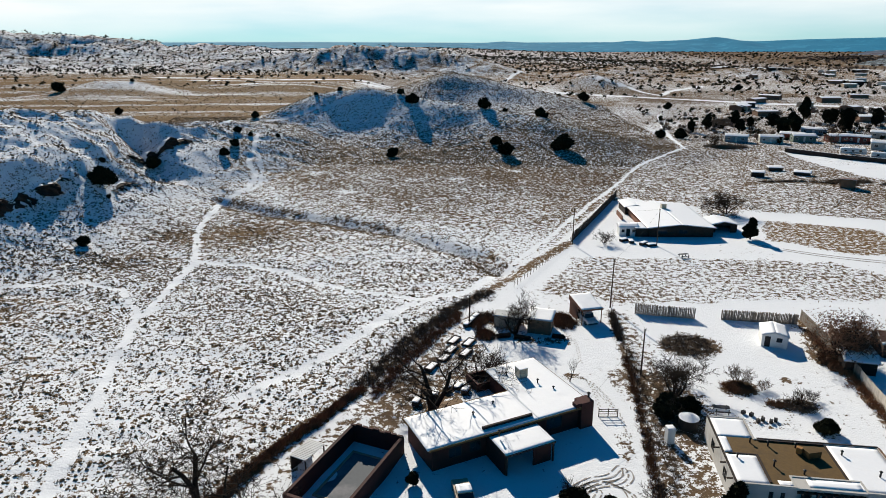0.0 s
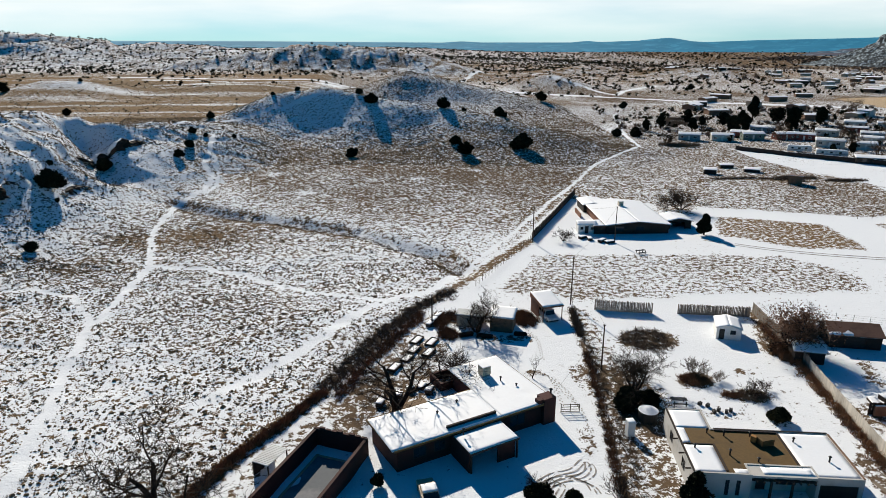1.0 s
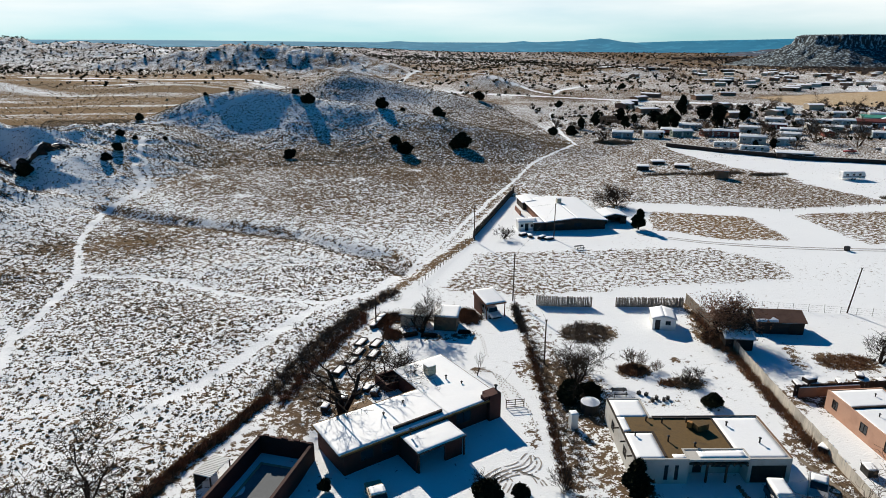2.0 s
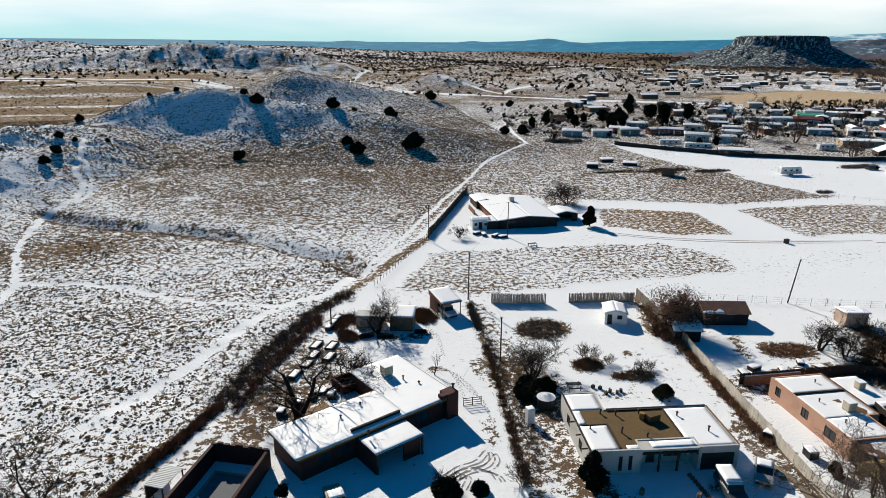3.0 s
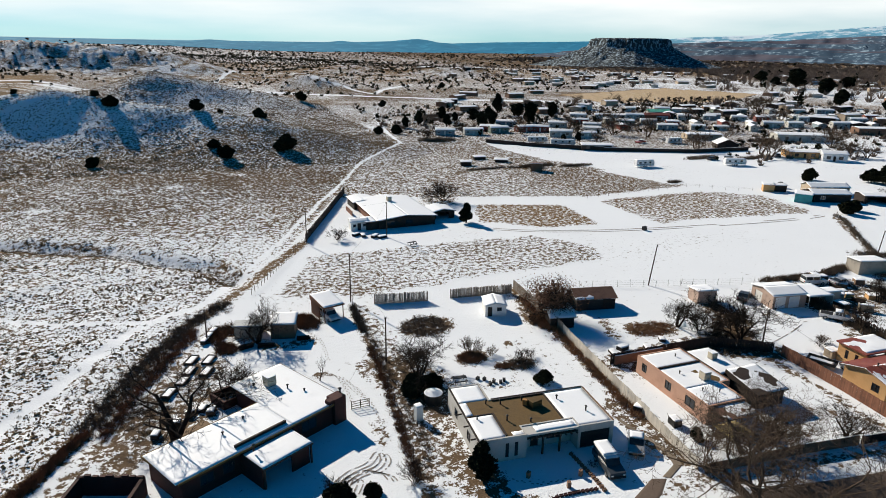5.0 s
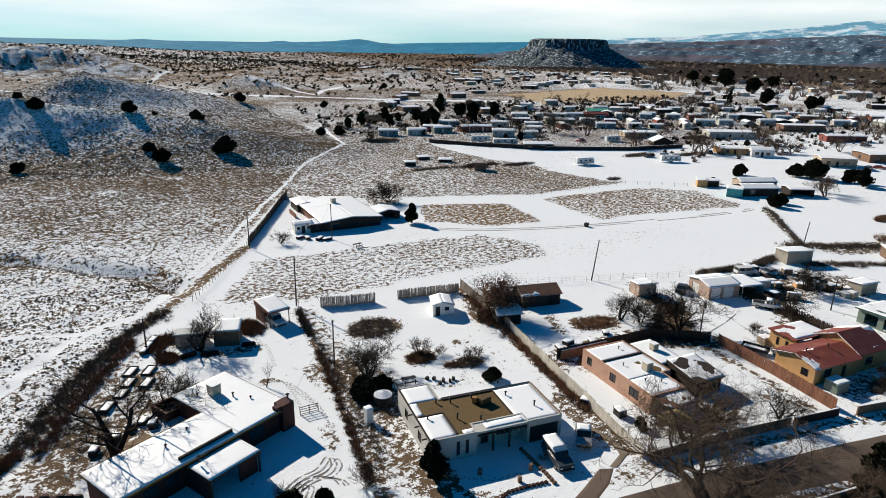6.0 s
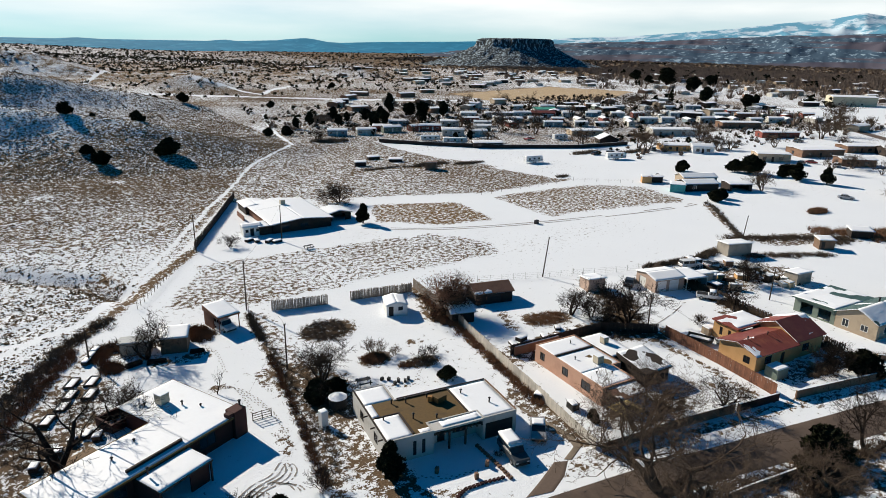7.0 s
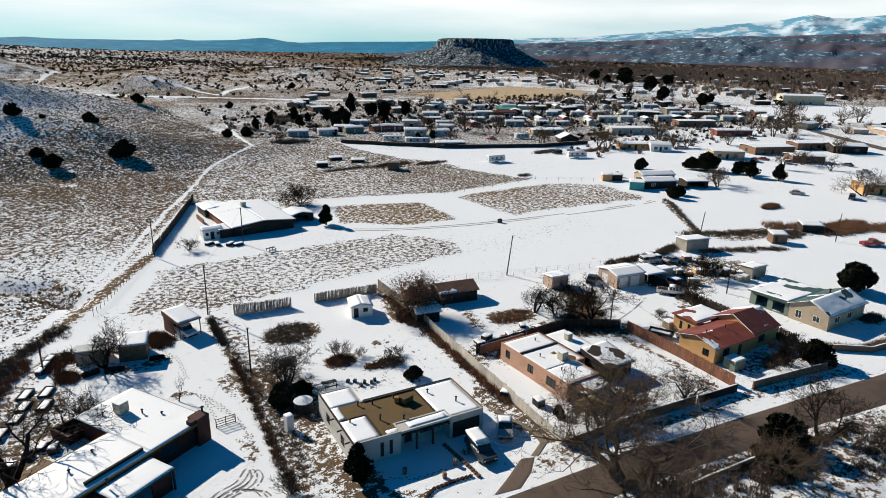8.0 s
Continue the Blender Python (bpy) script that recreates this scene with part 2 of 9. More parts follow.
JUNIPER = mat("dark_juniper_green", (0.017, 0.019, 0.011), 0.9, 0.35, 3.0, 0.7, 0.0, other=(0.026, 0.024, 0.012), spec=0.03)
DRY = mat("dry_brown_brush", (0.20, 0.108, 0.062), 0.95, 0.4, 2.0, 0.5, 0.0, other=(0.12, 0.075, 0.048), spec=0.05)
DRY_GREY = mat("grey_brown_brush", (0.13, 0.098, 0.072), 0.95, 0.35, 2.0, 0.5, 0.0, spec=0.05)
TUFT = mat("dry_grass_tuft", (0.22, 0.150, 0.088), 0.95, 0.4, 1.2, 0.06, 0.0, other=(0.15, 0.100, 0.060), spec=0.05)
SAGE = mat("grey_green_sagebrush", (0.08, 0.076, 0.04), 0.95, 0.3, 2.0, 0.3, 0.0, spec=0.05)
LEAVES = mat("dry_reddish_leaves", (0.17, 0.085, 0.05), 0.9, 0.3, 3.0, 0.8, 0.0)
# pool ice darkened in place of shade from the court walls
WATER_ICE = mat("shade_greyed_pool_ice", (0.16, 0.17, 0.18), 0.9, 0.15, 2.0, 0.4, 0.1, other=(0.24, 0.24, 0.25), spec=0.05)


def ground_material():
    m = bpy.data.materials.new("snowy_grassland")
    m.use_nodes = True
    n, l = m.node_tree.nodes, m.node_tree.links
    p = n["Principled BSDF"]
    p.inputs["Roughness"].default_value, p.inputs["Specular IOR Level"].default_value = 0.9, 0.02
    geo = n.new("ShaderNodeNewGeometry")

    def tex(scale, detail=5.0, rough=0.6, stretch=None):
        t = n.new("ShaderNodeTexNoise")
        t.inputs["Scale"].default_value, t.inputs["Detail"].default_value, t.inputs["Roughness"].default_value = scale, detail, rough
        if stretch:
            mp = n.new("ShaderNodeMapping")
            mp.inputs["Scale"].default_value = stretch
            l.new(geo.outputs["Position"], mp.inputs["Vector"])
            l.new(mp.outputs["Vector"], t.inputs["Vector"])
        else:
            l.new(geo.outputs["Position"], t.inputs["Vector"])
        return t.outputs["Fac"]

    def math_node(op, a, b):
        t = n.new("ShaderNodeMath")
        t.operation = op
        for k, v in ((0, a), (1, b)):
            if isinstance(v, (int, float)):
                t.inputs[k].default_value = v
            else:
                l.new(v, t.inputs[k])
        return t.outputs["Value"]

    def attr(name):
        t = n.new("ShaderNodeAttribute")
        t.attribute_name = name
        return t.outputs["Fac"]

    def mix(fac, a, b):
        t = n.new("ShaderNodeMixRGB")
        for k, v in (("Fac", fac), ("Color1", a), ("Color2", b)):
            if isinstance(v, float):
                t.inputs[k].default_value = v
            elif isinstance(v, tuple):
                t.inputs[k].default_value = (*v, 1)
            else:
                l.new(v, t.inputs[k])
        return t.outputs["Color"]

    clump = tex(1.05, 4.0, 0.60)
    speck = tex(4.2, 3.0, 0.6)
    patch = tex(0.30, 4.0, 0.6)
    plain = tex(0.017, 6.0, 0.68)
    broad = tex(0.045, 5.0, 0.6)
    gully = tex(0.085, 5.0, 0.62)
    # bare ground: dark soil darkened further for tuft shadow, tawny grass, rust patches
    grass = mix(attr("tawny"), (0.135, 0.096, 0.066), (0.215, 0.132, 0.060))
    grass = mix(math_node("SUBTRACT", attr("tawny"), 1.0), grass, (0.60, 0.45, 0.29))      # pale straw of mown fields
    tone = n.new("ShaderNodeMapRange")
    tone.inputs["From Min"].default_value, tone.inputs["From Max"].default_value = 0.35, 0.65
    tone.inputs["To Min"].default_value, tone.inputs["To Max"].default_value = 0.0, 1.0
    l.new(speck, tone.inputs["Value"])
    bare = mix(tone.outputs["Result"], mix(0.50, grass, (0.022, 0.017, 0.014)), grass)
    bare = mix(attr("rock"), bare, mix(tone.outputs["Result"], (0.070, 0.045, 0.034), (0.20, 0.13, 0.095)))
    # how much snow lies: the cover attribute broken up by clumps of grass
    v = math_node("MULTIPLY", math_node("SUBTRACT", clump, 0.5), 2.9)
    v = math_node("ADD", v, math_node("MULTIPLY", math_node("SUBTRACT", speck, 0.5), 0.9))
    v = math_node("ADD", v, math_node("MULTIPLY", math_node("SUBTRACT", broad, 0.5), 0.25))
    v = math_node("ADD", v, math_node("MULTIPLY", math_node("SUBTRACT", patch, 0.5), 0.5))
    v = math_node("ADD", v, math_node("MULTIPLY", math_node("SUBTRACT", plain, 0.5), 0.6))
    v = math_node("ADD", v, math_node("MULTIPLY", math_node("MULTIPLY", math_node("SUBTRACT", gully, 0.5), 2.2), attr("eroded")))
    broken = attr("broken")
    v = math_node("MULTIPLY", v, broken)
    v = math_node("ADD", v, attr("cover"))
    edge = n.new("ShaderNodeMapRange")
    edge.inputs["From Min"].default_value, edge.inputs["From Max"].default_value = 0.44, 0.56
    l.new(v, edge.inputs["Value"])
    white = mix(broad, (0.80, 0.82, 0.845), (0.74, 0.76, 0.79))
    color = mix(edge.outputs["Result"], bare, white)
    l.new(color, p.inputs["Base Color"])
    bn = n.new("ShaderNodeBump")
    bn.inputs["Strength"].default_value, bn.inputs["Distance"].default_value = 0.5, 0.35
    height = math_node("ADD", math_node("MULTIPLY", clump, broken), math_node("MULTIPLY", speck, 0.25))
    folds = math_node("ABSOLUTE", math_node("SUBTRACT", gully, 0.5), 0.0)      # eroded folds of the badlands
    height = math_node("ADD", height, math_node("MULTIPLY", math_node("MULTIPLY", folds, 34.0), attr("eroded")))
    l.new(height, bn.inputs["Height"])
    l.new(bn.outputs["Normal"], p.inputs["Normal"])
    return m


GROUND = ground_material()
# ---------- ground: one sheet to the horizon ----------
TRAILS = [  # points, half width, cover
    ([(-42.0, 50), (-42.0, 55.9), (-43.6, 64.9), (-48.5, 82.7), (-52.2, 100.0), (-52.6, 112.7), (-53.0, 129.9), (-60.5, 152.5), (-63.3, 180.2), (-59.5, 193.7), (-59.7, 204.6), (-64.7, 213.1), (-65.4, 225.0), (-68.6, 240.3)], 0.62, 1.0),
    ([(-58.2, 190.0), (-57.4, 200.0), (-59.6, 210.0), (-63.5, 222.0)], 0.5, 0.85),
    ([(-27.4, 74.9), (-18.9, 85.5), (-13.2, 94.5), (-6.6, 106.4), (4.8, 113.2), (13.6, 126.2)], 0.9, 0.9),
    ([(13.6, 126.2), (23.1, 142.5), (40.7, 175.6), (70.1, 227.7), (98.4, 261.9)], 0.55, 0.85),
    ([(-52.4, 129.8), (-42.3, 128.2), (-33.1, 124.8), (-17.6, 113.1), (-4.6, 109.2)], 0.6, 0.9),
    ([(-81.6, 110.4), (-70.3, 116.1), (-61.1, 113.8), (-52.7, 102.2)], 0.5, 0.86),
    ([(-90.4, 238.4), (-82.1, 247.7), (-73.8, 273.9), (-55.8, 292.5), (-38.0, 297.0)], 0.9, 0.95),
    ([(128.9, 388.9), (112.3, 325.7), (98.9, 263.4)], 0.8, 0.8),
    ([(58, 650), (70, 740), (105, 860)], 2.4, 0.95),
    ([(142.6, 616.8), (168.9, 595.1), (181.2, 544.9), (203.5, 588.2), (257.0, 649.5)], 2.2, 0.95),
    ([(-300, 700), (-150, 640), (0, 610), (105.7, 572.6), (122.9, 556.8), (176.1, 517.0), (215.5, 477.7), (300, 430)], 4.5, 0.95),
    ([(69.2, 144.0), (84.4, 130.7), (110.5, 121.8), (152.0, 114.0), (170.5, 113.6)], 2.0, 1.0),
    ([(83.2, 165.0), (115.4, 153.2), (114.3, 126.0)], 3.5, 1.0),
    ([(115.4, 153.2), (159.7, 153.8), (174.9, 141.6)], 1.6, 1.0),
]
WEEDY = [  # strips of weeds and litter showing through the snow
    ([(36.0, 89.2), (39.4, 89.6)], 3.6, 0.0), ([(39.0, 76.4), (40.4, 76.8)], 2.2, 0.05), ([(44.2, 72.0), (46.8, 72.0)], 1.7, 0.3), ([(42.0, 72.4), (43.6, 72.6)], 1.0, 0.2), ([(46.8, 78.6), (48.0, 78.4)], 0.8, 0.35), ([(44.6, 66.0), (46.6, 66.2)], 1.1, 0.3),
    ([(34.0, 69.4), (38.0, 68.4), (42.0, 67.4)], 0.8, 0.42), ([(50.2, 58.0), (49.0, 50.0), (50.6, 44.6)], 0.9, 0.25), ([(30.4, 47.0), (33.4, 45.4)], 0.7, 0.35), ([(20.5, 61.5), (21.6, 66.0)], 1.0, 0.42),
    ([(12.0, 91.8), (19.0, 91.4)], 1.3, 0.3), ([(17.0, 80.6), (19.0, 80.0)], 0.8, 0.2), ([(66.5, 80.0), (64.0, 74.0)], 1.2, 0.45), ([(86.0, 76.0), (90.0, 84.0)], 1.0, 0.35), ([(94.0, 71.0), (99.0, 69.0)], 0.7, 0.4), ([(74.0, 47.0), (78.6, 42.0)], 1.0, 0.45),
    # weeds from (50, 41) to (74, 37) stand in for wall and tree shadow
    ([(80.8, 58.0), (79.4, 46.0), (78.6, 40.0)], 0.8, 0.3), ([(100.2, 60.0), (99.4, 50.0), (98.6, 42.0)], 1.2, 0.3), ([(66.4, 27.0), (78.0, 23.6), (92.0, 20.0)], 3.0, 0.3), ([(50.0, 41.2), (62.0, 39.2), (74.0, 36.6)], 1.1, 0.42), ([(44.0, 42.6), (50.0, 41.4)], 1.4, 0.4),
    ([(29.2, 102.9), (27.8, 91.4), (26.2, 77.8), (24.6, 67.2), (22.1, 50)], 1.0, 0.2),
    ([(29.8, 100.0), (29.4, 88.0), (28.0, 75.0), (27.0, 62.0), (26.0, 50.0)], 2.6, 0.48),
    ([(-25.5, 52.0), (-18.9, 64.3), (-11.2, 77.3), (-5.8, 90.8), (1.5, 104.0), (9.0, 113.5), (29.0, 142.0)], 1.6, 0.15),
    ([(-20.0, 54.0), (-13.0, 67.0), (-6.0, 78.0), (0.0, 91.0), (5.0, 101.0)], 1.2, 0.45),
    ([(59.6, 98.5), (57.1, 78.4), (54.1, 61.9), (51.5, 46.0)], 1.5, 0.15),
    ([(58.5, 66.0), (75.0, 65.0), (83.0, 60.0)], 3.5, 0.3), ([(91.5, 84.0), (84.0, 67.5), (81.0, 61.0)], 2.2, 0.2),
    ([(108.0, 80.9), (105.0, 65.0), (101.5, 48.0)], 2.6, 0.3), ([(112, 76), (122, 71), (127, 63)], 6.0, 0.45),
    ([(6.0, 99.0), (13.0, 99.0), (21.0, 98.0)], 2.2, 0.2), ([(-6, 76), (0, 74), (3, 72)], 2.2, 0.25), ([(0, 92), (6, 88)], 3.0, 0.5), ([(-7.5, 73.0), (-2.0, 80.0), (1.5, 88.0)], 4.2, 0.22), ([(-1.0, 74.0), (4.0, 80.0)], 3.0, 0.3),
    ([(25.4, 80.0), (27.4, 72.0), (28.6, 66.0), (26.4, 56.0)], 3.2, 0.36), ([(29.0, 78.0), (31.5, 72.5), (30.0, 66.5)], 3.4, 0.12), ([(28.2, 49.5), (29.0, 51.5)], 2.4, 0.15), ([(27.4, 56.0), (28.2, 53.0)], 0.9, 0.2),
    ([(55.6, 84.0), (58.6, 92.0)], 2.2, 0.15), ([(55.0, 66.0), (56.6, 76.0)], 1.6, 0.2), ([(61.0, 62.2), (72.0, 62.0)], 2.4, 0.3), ([(66.0, 66.5), (80.0, 66.0), (88.0, 72.0)], 3.4, 0.15), ([(58.8, 47.0), (62.0, 45.6), (68.0, 44.0)], 2.0, 0.25),
    ([(92.0, 40.0), (100.0, 38.6)], 3.0, 0.25), ([(112, 66), (124, 72), (130, 66)], 5.0, 0.3), ([(150, 80), (165, 74), (185, 66), (205, 54)], 5.0, 0.35),
    ([(60.0, 39.4), (80.0, 36.0), (100.0, 30.5)], 1.2, 0.4), ([(46.0, 33.0), (70.0, 28.0), (90.0, 23.0)], 1.6, 0.35), ([(40, 28), (60, 24), (85, 18)], 7.0, 0.42),
    ([(86.0, 40.0), (97.0, 38.0)], 2.0, 0.4), ([(52.0, 60.0), (49.6, 46.0)], 1.0, 0.35), ([(170.0, 112.6), (146.0, 85.0), (132, 76)], 1.3, 0.3),
    ([(75.0, 176.0), (100.0, 205.0), (132.0, 203.0)], 1.0, 0.15), ([(100.0, 262.0), (112, 232), (106, 214)], 6.0, 0.4), ([(140, 205), (122, 214), (104, 222)], 8.0, 0.48),
    ([(118, 157), (160, 159)], 1.0, 0.4), ([(-6.1, 71.7), (-7.2, 68.1)], 1.8, 0.1), ([(69.6, 74.8), (73.6, 73.4)], 3.0, 0.15), ([(104, 78), (112, 70)], 4.0, 0.3), ([(75, 168), (90, 196)], 7.0, 0.4),
]
STRAW_FIELD = [(335.8, 490.4), (490.0, 531.1), (523.3, 441.3), (422.3, 386.2), (324.0, 417.0)]
PLOTS = [  # outline, cover, broken, tawny
    ([(83.4, 161.0), (105.5, 151.1), (103.4, 129.2), (86.7, 134.2), (75.5, 143.8)], 0.38, 0.75, 0.9),
    ([(118.3, 151.3), (160.4, 147.8), (171.4, 137.5), (168.2, 117.0), (114.3, 126.0)], 0.46, 0.9, 0.6),
    ([(18.0, 112.3), (28.4, 132.0), (45.6, 131.7), (70.4, 128.7), (82.3, 127.5), (90.2, 115.9), (86.1, 106.8), (55.6, 106.9), (30.2, 106.7)], 0.57, 0.9, 0.3),
    ([(46.5, 182.0), (66.0, 222.0), (96.5, 261.0), (103.0, 300.0), (120, 345), (160, 330), (140, 275), (137.1, 244.6), (144.1, 198.9), (158.0, 157.8), (119.2, 157.5), (80.2, 171.0), (60, 178)], 0.42, 1.0, 0.4),
    ([(104, 300), (118, 268), (140, 264), (152, 250), (178, 228), (212, 211), (262, 208), (330, 214), (430, 205), (452, 240), (436, 300), (360, 360), (250, 420), (150, 380)], 0.38, 0.95, 0.2),
    ([(96, 214), (118, 232), (142, 214), (152, 190), (128, 186), (104, 200)], 0.42, 0.95, 0.3),
    ([(498, 284), (520, 256), (565, 241), (625, 208), (540, 130), (458, 155), (436, 205), (452, 240)], 0.95, 0.2, 0.4),
    (STRAW_FIELD, 0.22, 0.5, 2.0),
]


def inside(x, y, poly):
    """Signed distance to an outline, positive within."""
    odd = np.zeros(np.shape(x), bool)
    for (ax, ay), (bx, by) in zip(poly, poly[1:] + poly[:1]):
        cut = (ay > y) != (by > y)
        odd ^= cut & (x < ax + (y - ay) * (bx - ax) / ((by - ay) or 1e-9))
    d, _ = near_line(x, y, poly + poly[:1])
    return np.where(odd, d, -d)


def fence_line(y):
    """Where the yards end and the open land begins, along the ditch and the long fence."""
    return np.interp(y, [40, 56, 64, 68, 77, 91, 105, 116, 143, 187, 230, 262, 300], [-30, -23.7, -18.9, -15.6, -11.2, -5.8, 1.5, 9, 27, 50, 74, 100, 105])


def surface(x, y):
    """Snow cover, how broken it is, how tawny and how rocky the ground below is."""
    z = land(x, y)
    e = 1.5
    gx, gy = (land(x + e, y) - z) / e, (land(x, y + e) - z) / e
    shade = np.clip((gy * 0.97 - gx * 0.25) * 1.0, -0.35, 0.35)   # slopes turned from the sun keep their snow
    r = np.hypot(x, y)
    big, mid = fractal(x, y, 70, 51), fractal(x, y, 22, 57)
    wild = step01(fence_line(y) - x, -0.6, 1.2)
    # open land
    cover = 0.585 + 0.16 * (mid - 0.5) + 0.2 * (big - 0.5)
    cover = cover - 0.17 * step01(y, 128, 168) * (1 - step01(y, 245, 285)) * step01(x, -75, -40)
    cover = cover + 0.16 * np.exp(-((near_line(x, y, [(-58, 196), (-47, 180), (-20, 166), (8, 150), (20, 146)])[0]) / 11) ** 2)
    cover = cover + (0.70 - 0.42 * step01(y, 215, 255)) * shade
    cover = cover + 0.10 * (1 - step01(y, 122, 150)) - 0.10 * step01(y, 230, 260) * (1 - step01(y, 480, 560))
    cover = np.where(y > 300, cover - 0.1, cover)
    plain = step01(y, 250, 300) * step01(-x, 55, 90) * (1 - step01(y, 640, 800))
    cover = cover * (1 - plain) + plain * (0.16 + 1.9 * (fractal(x * 0.35, y * 2.8, 40, 61) - 0.5))
    behind = step01(y, 560, 760) * step01(x, -60, 60) * (1 - step01(r, 1300, 1700)) * (1 - step01(x, 700, 1100))
    cover = cover * (1 - behind) + behind * (0.34 + 0.5 * (big - 0.5) + 0.8 * shade)
    saddle = step01(y, 330, 380) * (1 - step01(y, 600, 700)) * step01(x, -40, 20)
    cover = cover + saddle * 0.05
    west = step01(y, 560, 640) * (1 - step01(y, 760, 860)) * step01(-x, -80, 40)
    cover = cover - 0.16 * west + 0.08 * step01(y, 860, 960) * step01(-x, -80, 40)
    broken = 0.85 * np.ones_like(x)
    cover = cover - 0.04 * step01(y, 226, 250) * (1 - step01(y, 340, 380)) * step01(x, -10, 25)
    cover = cover + 0.07 * step01(y, 228, 250) * (1 - step01(y, 300, 320)) * step01(x, -92, -70) * (1 - step01(x, -34, -14))
    cover = cover + 0.07 * step01(y, 265, 290) * (1 - step01(y, 320, 345)) * step01(x, -75, -50)
    tawny = np.clip(0.35 + 1.2 * (big - 0.45) + 0.5 * plain + 0.6 * behind, 0, 1)
    steep = np.hypot(gx, gy)
    rock = step01(steep, 0.34, 0.62)
    eroded = np.clip(1.3 * np.exp(-(near_line(x, y, BADLANDS)[0] / 75) ** 2) + np.exp(-(near_line(x, y, RIM_FAR)[0] / 240) ** 2) + 0.6 * step01(r, 620, 900), 0, 1)
    cover = cover - 0.06 * eroded + 0.30 * eroded * (fractal(x, y, 17, 33) - 0.5)
    # the brown foot of the hill and the trodden ground round the trail up to the saddle
    foot = np.exp(-(near_line(x, y, [(-62, 214), (-40, 232), (-12, 222), (20, 214), (55, 212)])[0] / 15) ** 2)
    gate = np.exp(-(near_line(x, y, [(-66, 186), (-63, 205), (-70, 222)])[0] / 9) ** 2)
    cover, tawny = cover - 0.10 * foot - 0.16 * gate, tawny + 0.25 * foot
    for cx, cy in ((-43, 213), (5, 205), (-29, 190), (25, 219)):      # scraped pale spots
        cover = cover + 0.5 * np.exp(-(((x - cx) / 3.0) ** 2 + ((y - cy) / 2.0) ** 2))
    shelf_snow = np.exp(-(near_line(x, y, [(-200, 560), (-130, 590), (-60, 600)])[0] / 9) ** 2) + np.exp(-(near_line(x, y, [(-235, 640), (-150, 600)])[0] / 8) ** 2)
    cover = cover + 0.7 * np.clip(shelf_snow, 0, 1)
    for cx, cy, s in ((-66, 128, 11), (-80, 103, 12), (-62, 145, 9), (-48, 152, 10)):
        d = np.hypot(x - cx, (y - cy) * 1.4)
        cover, tawny = cover - 0.28 * np.exp(-(d / s) ** 2), tawny + 0.35 * np.exp(-(d / s) ** 2)
    d, _ = near_line(x, y, WASH)
    cover = cover - 0.34 * np.exp(-((d - 2.2) / 1.8) ** 2) * (mid > 0.42)
    # the yards and fields of the village, and the valley beyond
    town = 0.79 + 0.3 * (mid - 0.5)
    far_town = step01(r, 330, 480)
    town = town * (1 - far_town) + far_town * (0.33 + 0.22 * step01(x - 0.6 * y, 0, 160) + 0.6 * (fractal(x, y, 45, 71) - 0.5))
    north = step01(y - 0.22 * (x - 100), 300, 372) * (1 - far_town)
    town = town * (1 - north) + north * (0.33 + 0.55 * (fractal(x, y, 40, 73) - 0.5))
    bosque = step01(x - 0.15 * y, 560, 800)
    town = town * (1 - bosque) + bosque * (0.12 + 0.3 * (big - 0.5))
    tb = 0.42 + 0.37 * np.maximum(far_town, north)
    for pts, c, b, t in PLOTS:
        s = step01(inside(x + 2.4 * (vnoise(x, y, 4.0, 81) - 0.5), y + 2.4 * (vnoise(x, y, 4.0, 83) - 0.5), pts), -0.8, 0.8)
        town, tb = town * (1 - s) + s * (c + 0.2 * (mid - 0.5)), tb * (1 - s) + s * b
        tawny = tawny * (1 - s) + s * t
    open_land = np.clip(wild + step01(y, 560, 640) * (1 - step01(x, 420, 620)), 0, 1)
    cover = cover * open_land + town * (1 - open_land)
    broken = broken * open_land + tb * (1 - open_land)
    rock = rock * open_land
    for pts, w, c in WEEDY:
        d, _ = near_line(x, y, pts)
        s = (1 - step01(d, w * 0.4, w * 1.3)) * (0.45 + 0.9 * (mid - 0.2))
        s = np.clip(s, 0, 1)
        cover, broken = cover * (1 - s) + s * c, broken * (1 - s) + s * 0.9
    for pts, w, c in TRAILS:
        d, _ = near_line(x + 0.8 * (vnoise(x, y, 3.0, 91) - 0.5), y + 0.8 * (vnoise(x, y, 3.0, 92) - 0.5), pts)
        s = 1 - step01(d, w * 0.6, w * 1.5)
        cover = cover * (1 - s) + s * (c + 0.1 * (mid - 0.5))
        broken = broken * (1 - s) + s * 0.25
    return z, cover, broken, np.clip(tawny, 0, 2), rock, eroded


def spread(lo, hi, a, b, step, ratio):
    """Coordinates, fine from a to b and growing coarser on both sides."""
    mid = list(np.arange(a, b + 1e-6, step))
    up, s, v = [], step, b
    while v < hi:
        s *= ratio
        v += s
        up.append(min(v, hi))
    down, s, v = [], step, a
    while v > lo:
        s *= ratio
        v -= s
        down.append(max(v, lo))
    return np.array(down[::-1] + mid + up)


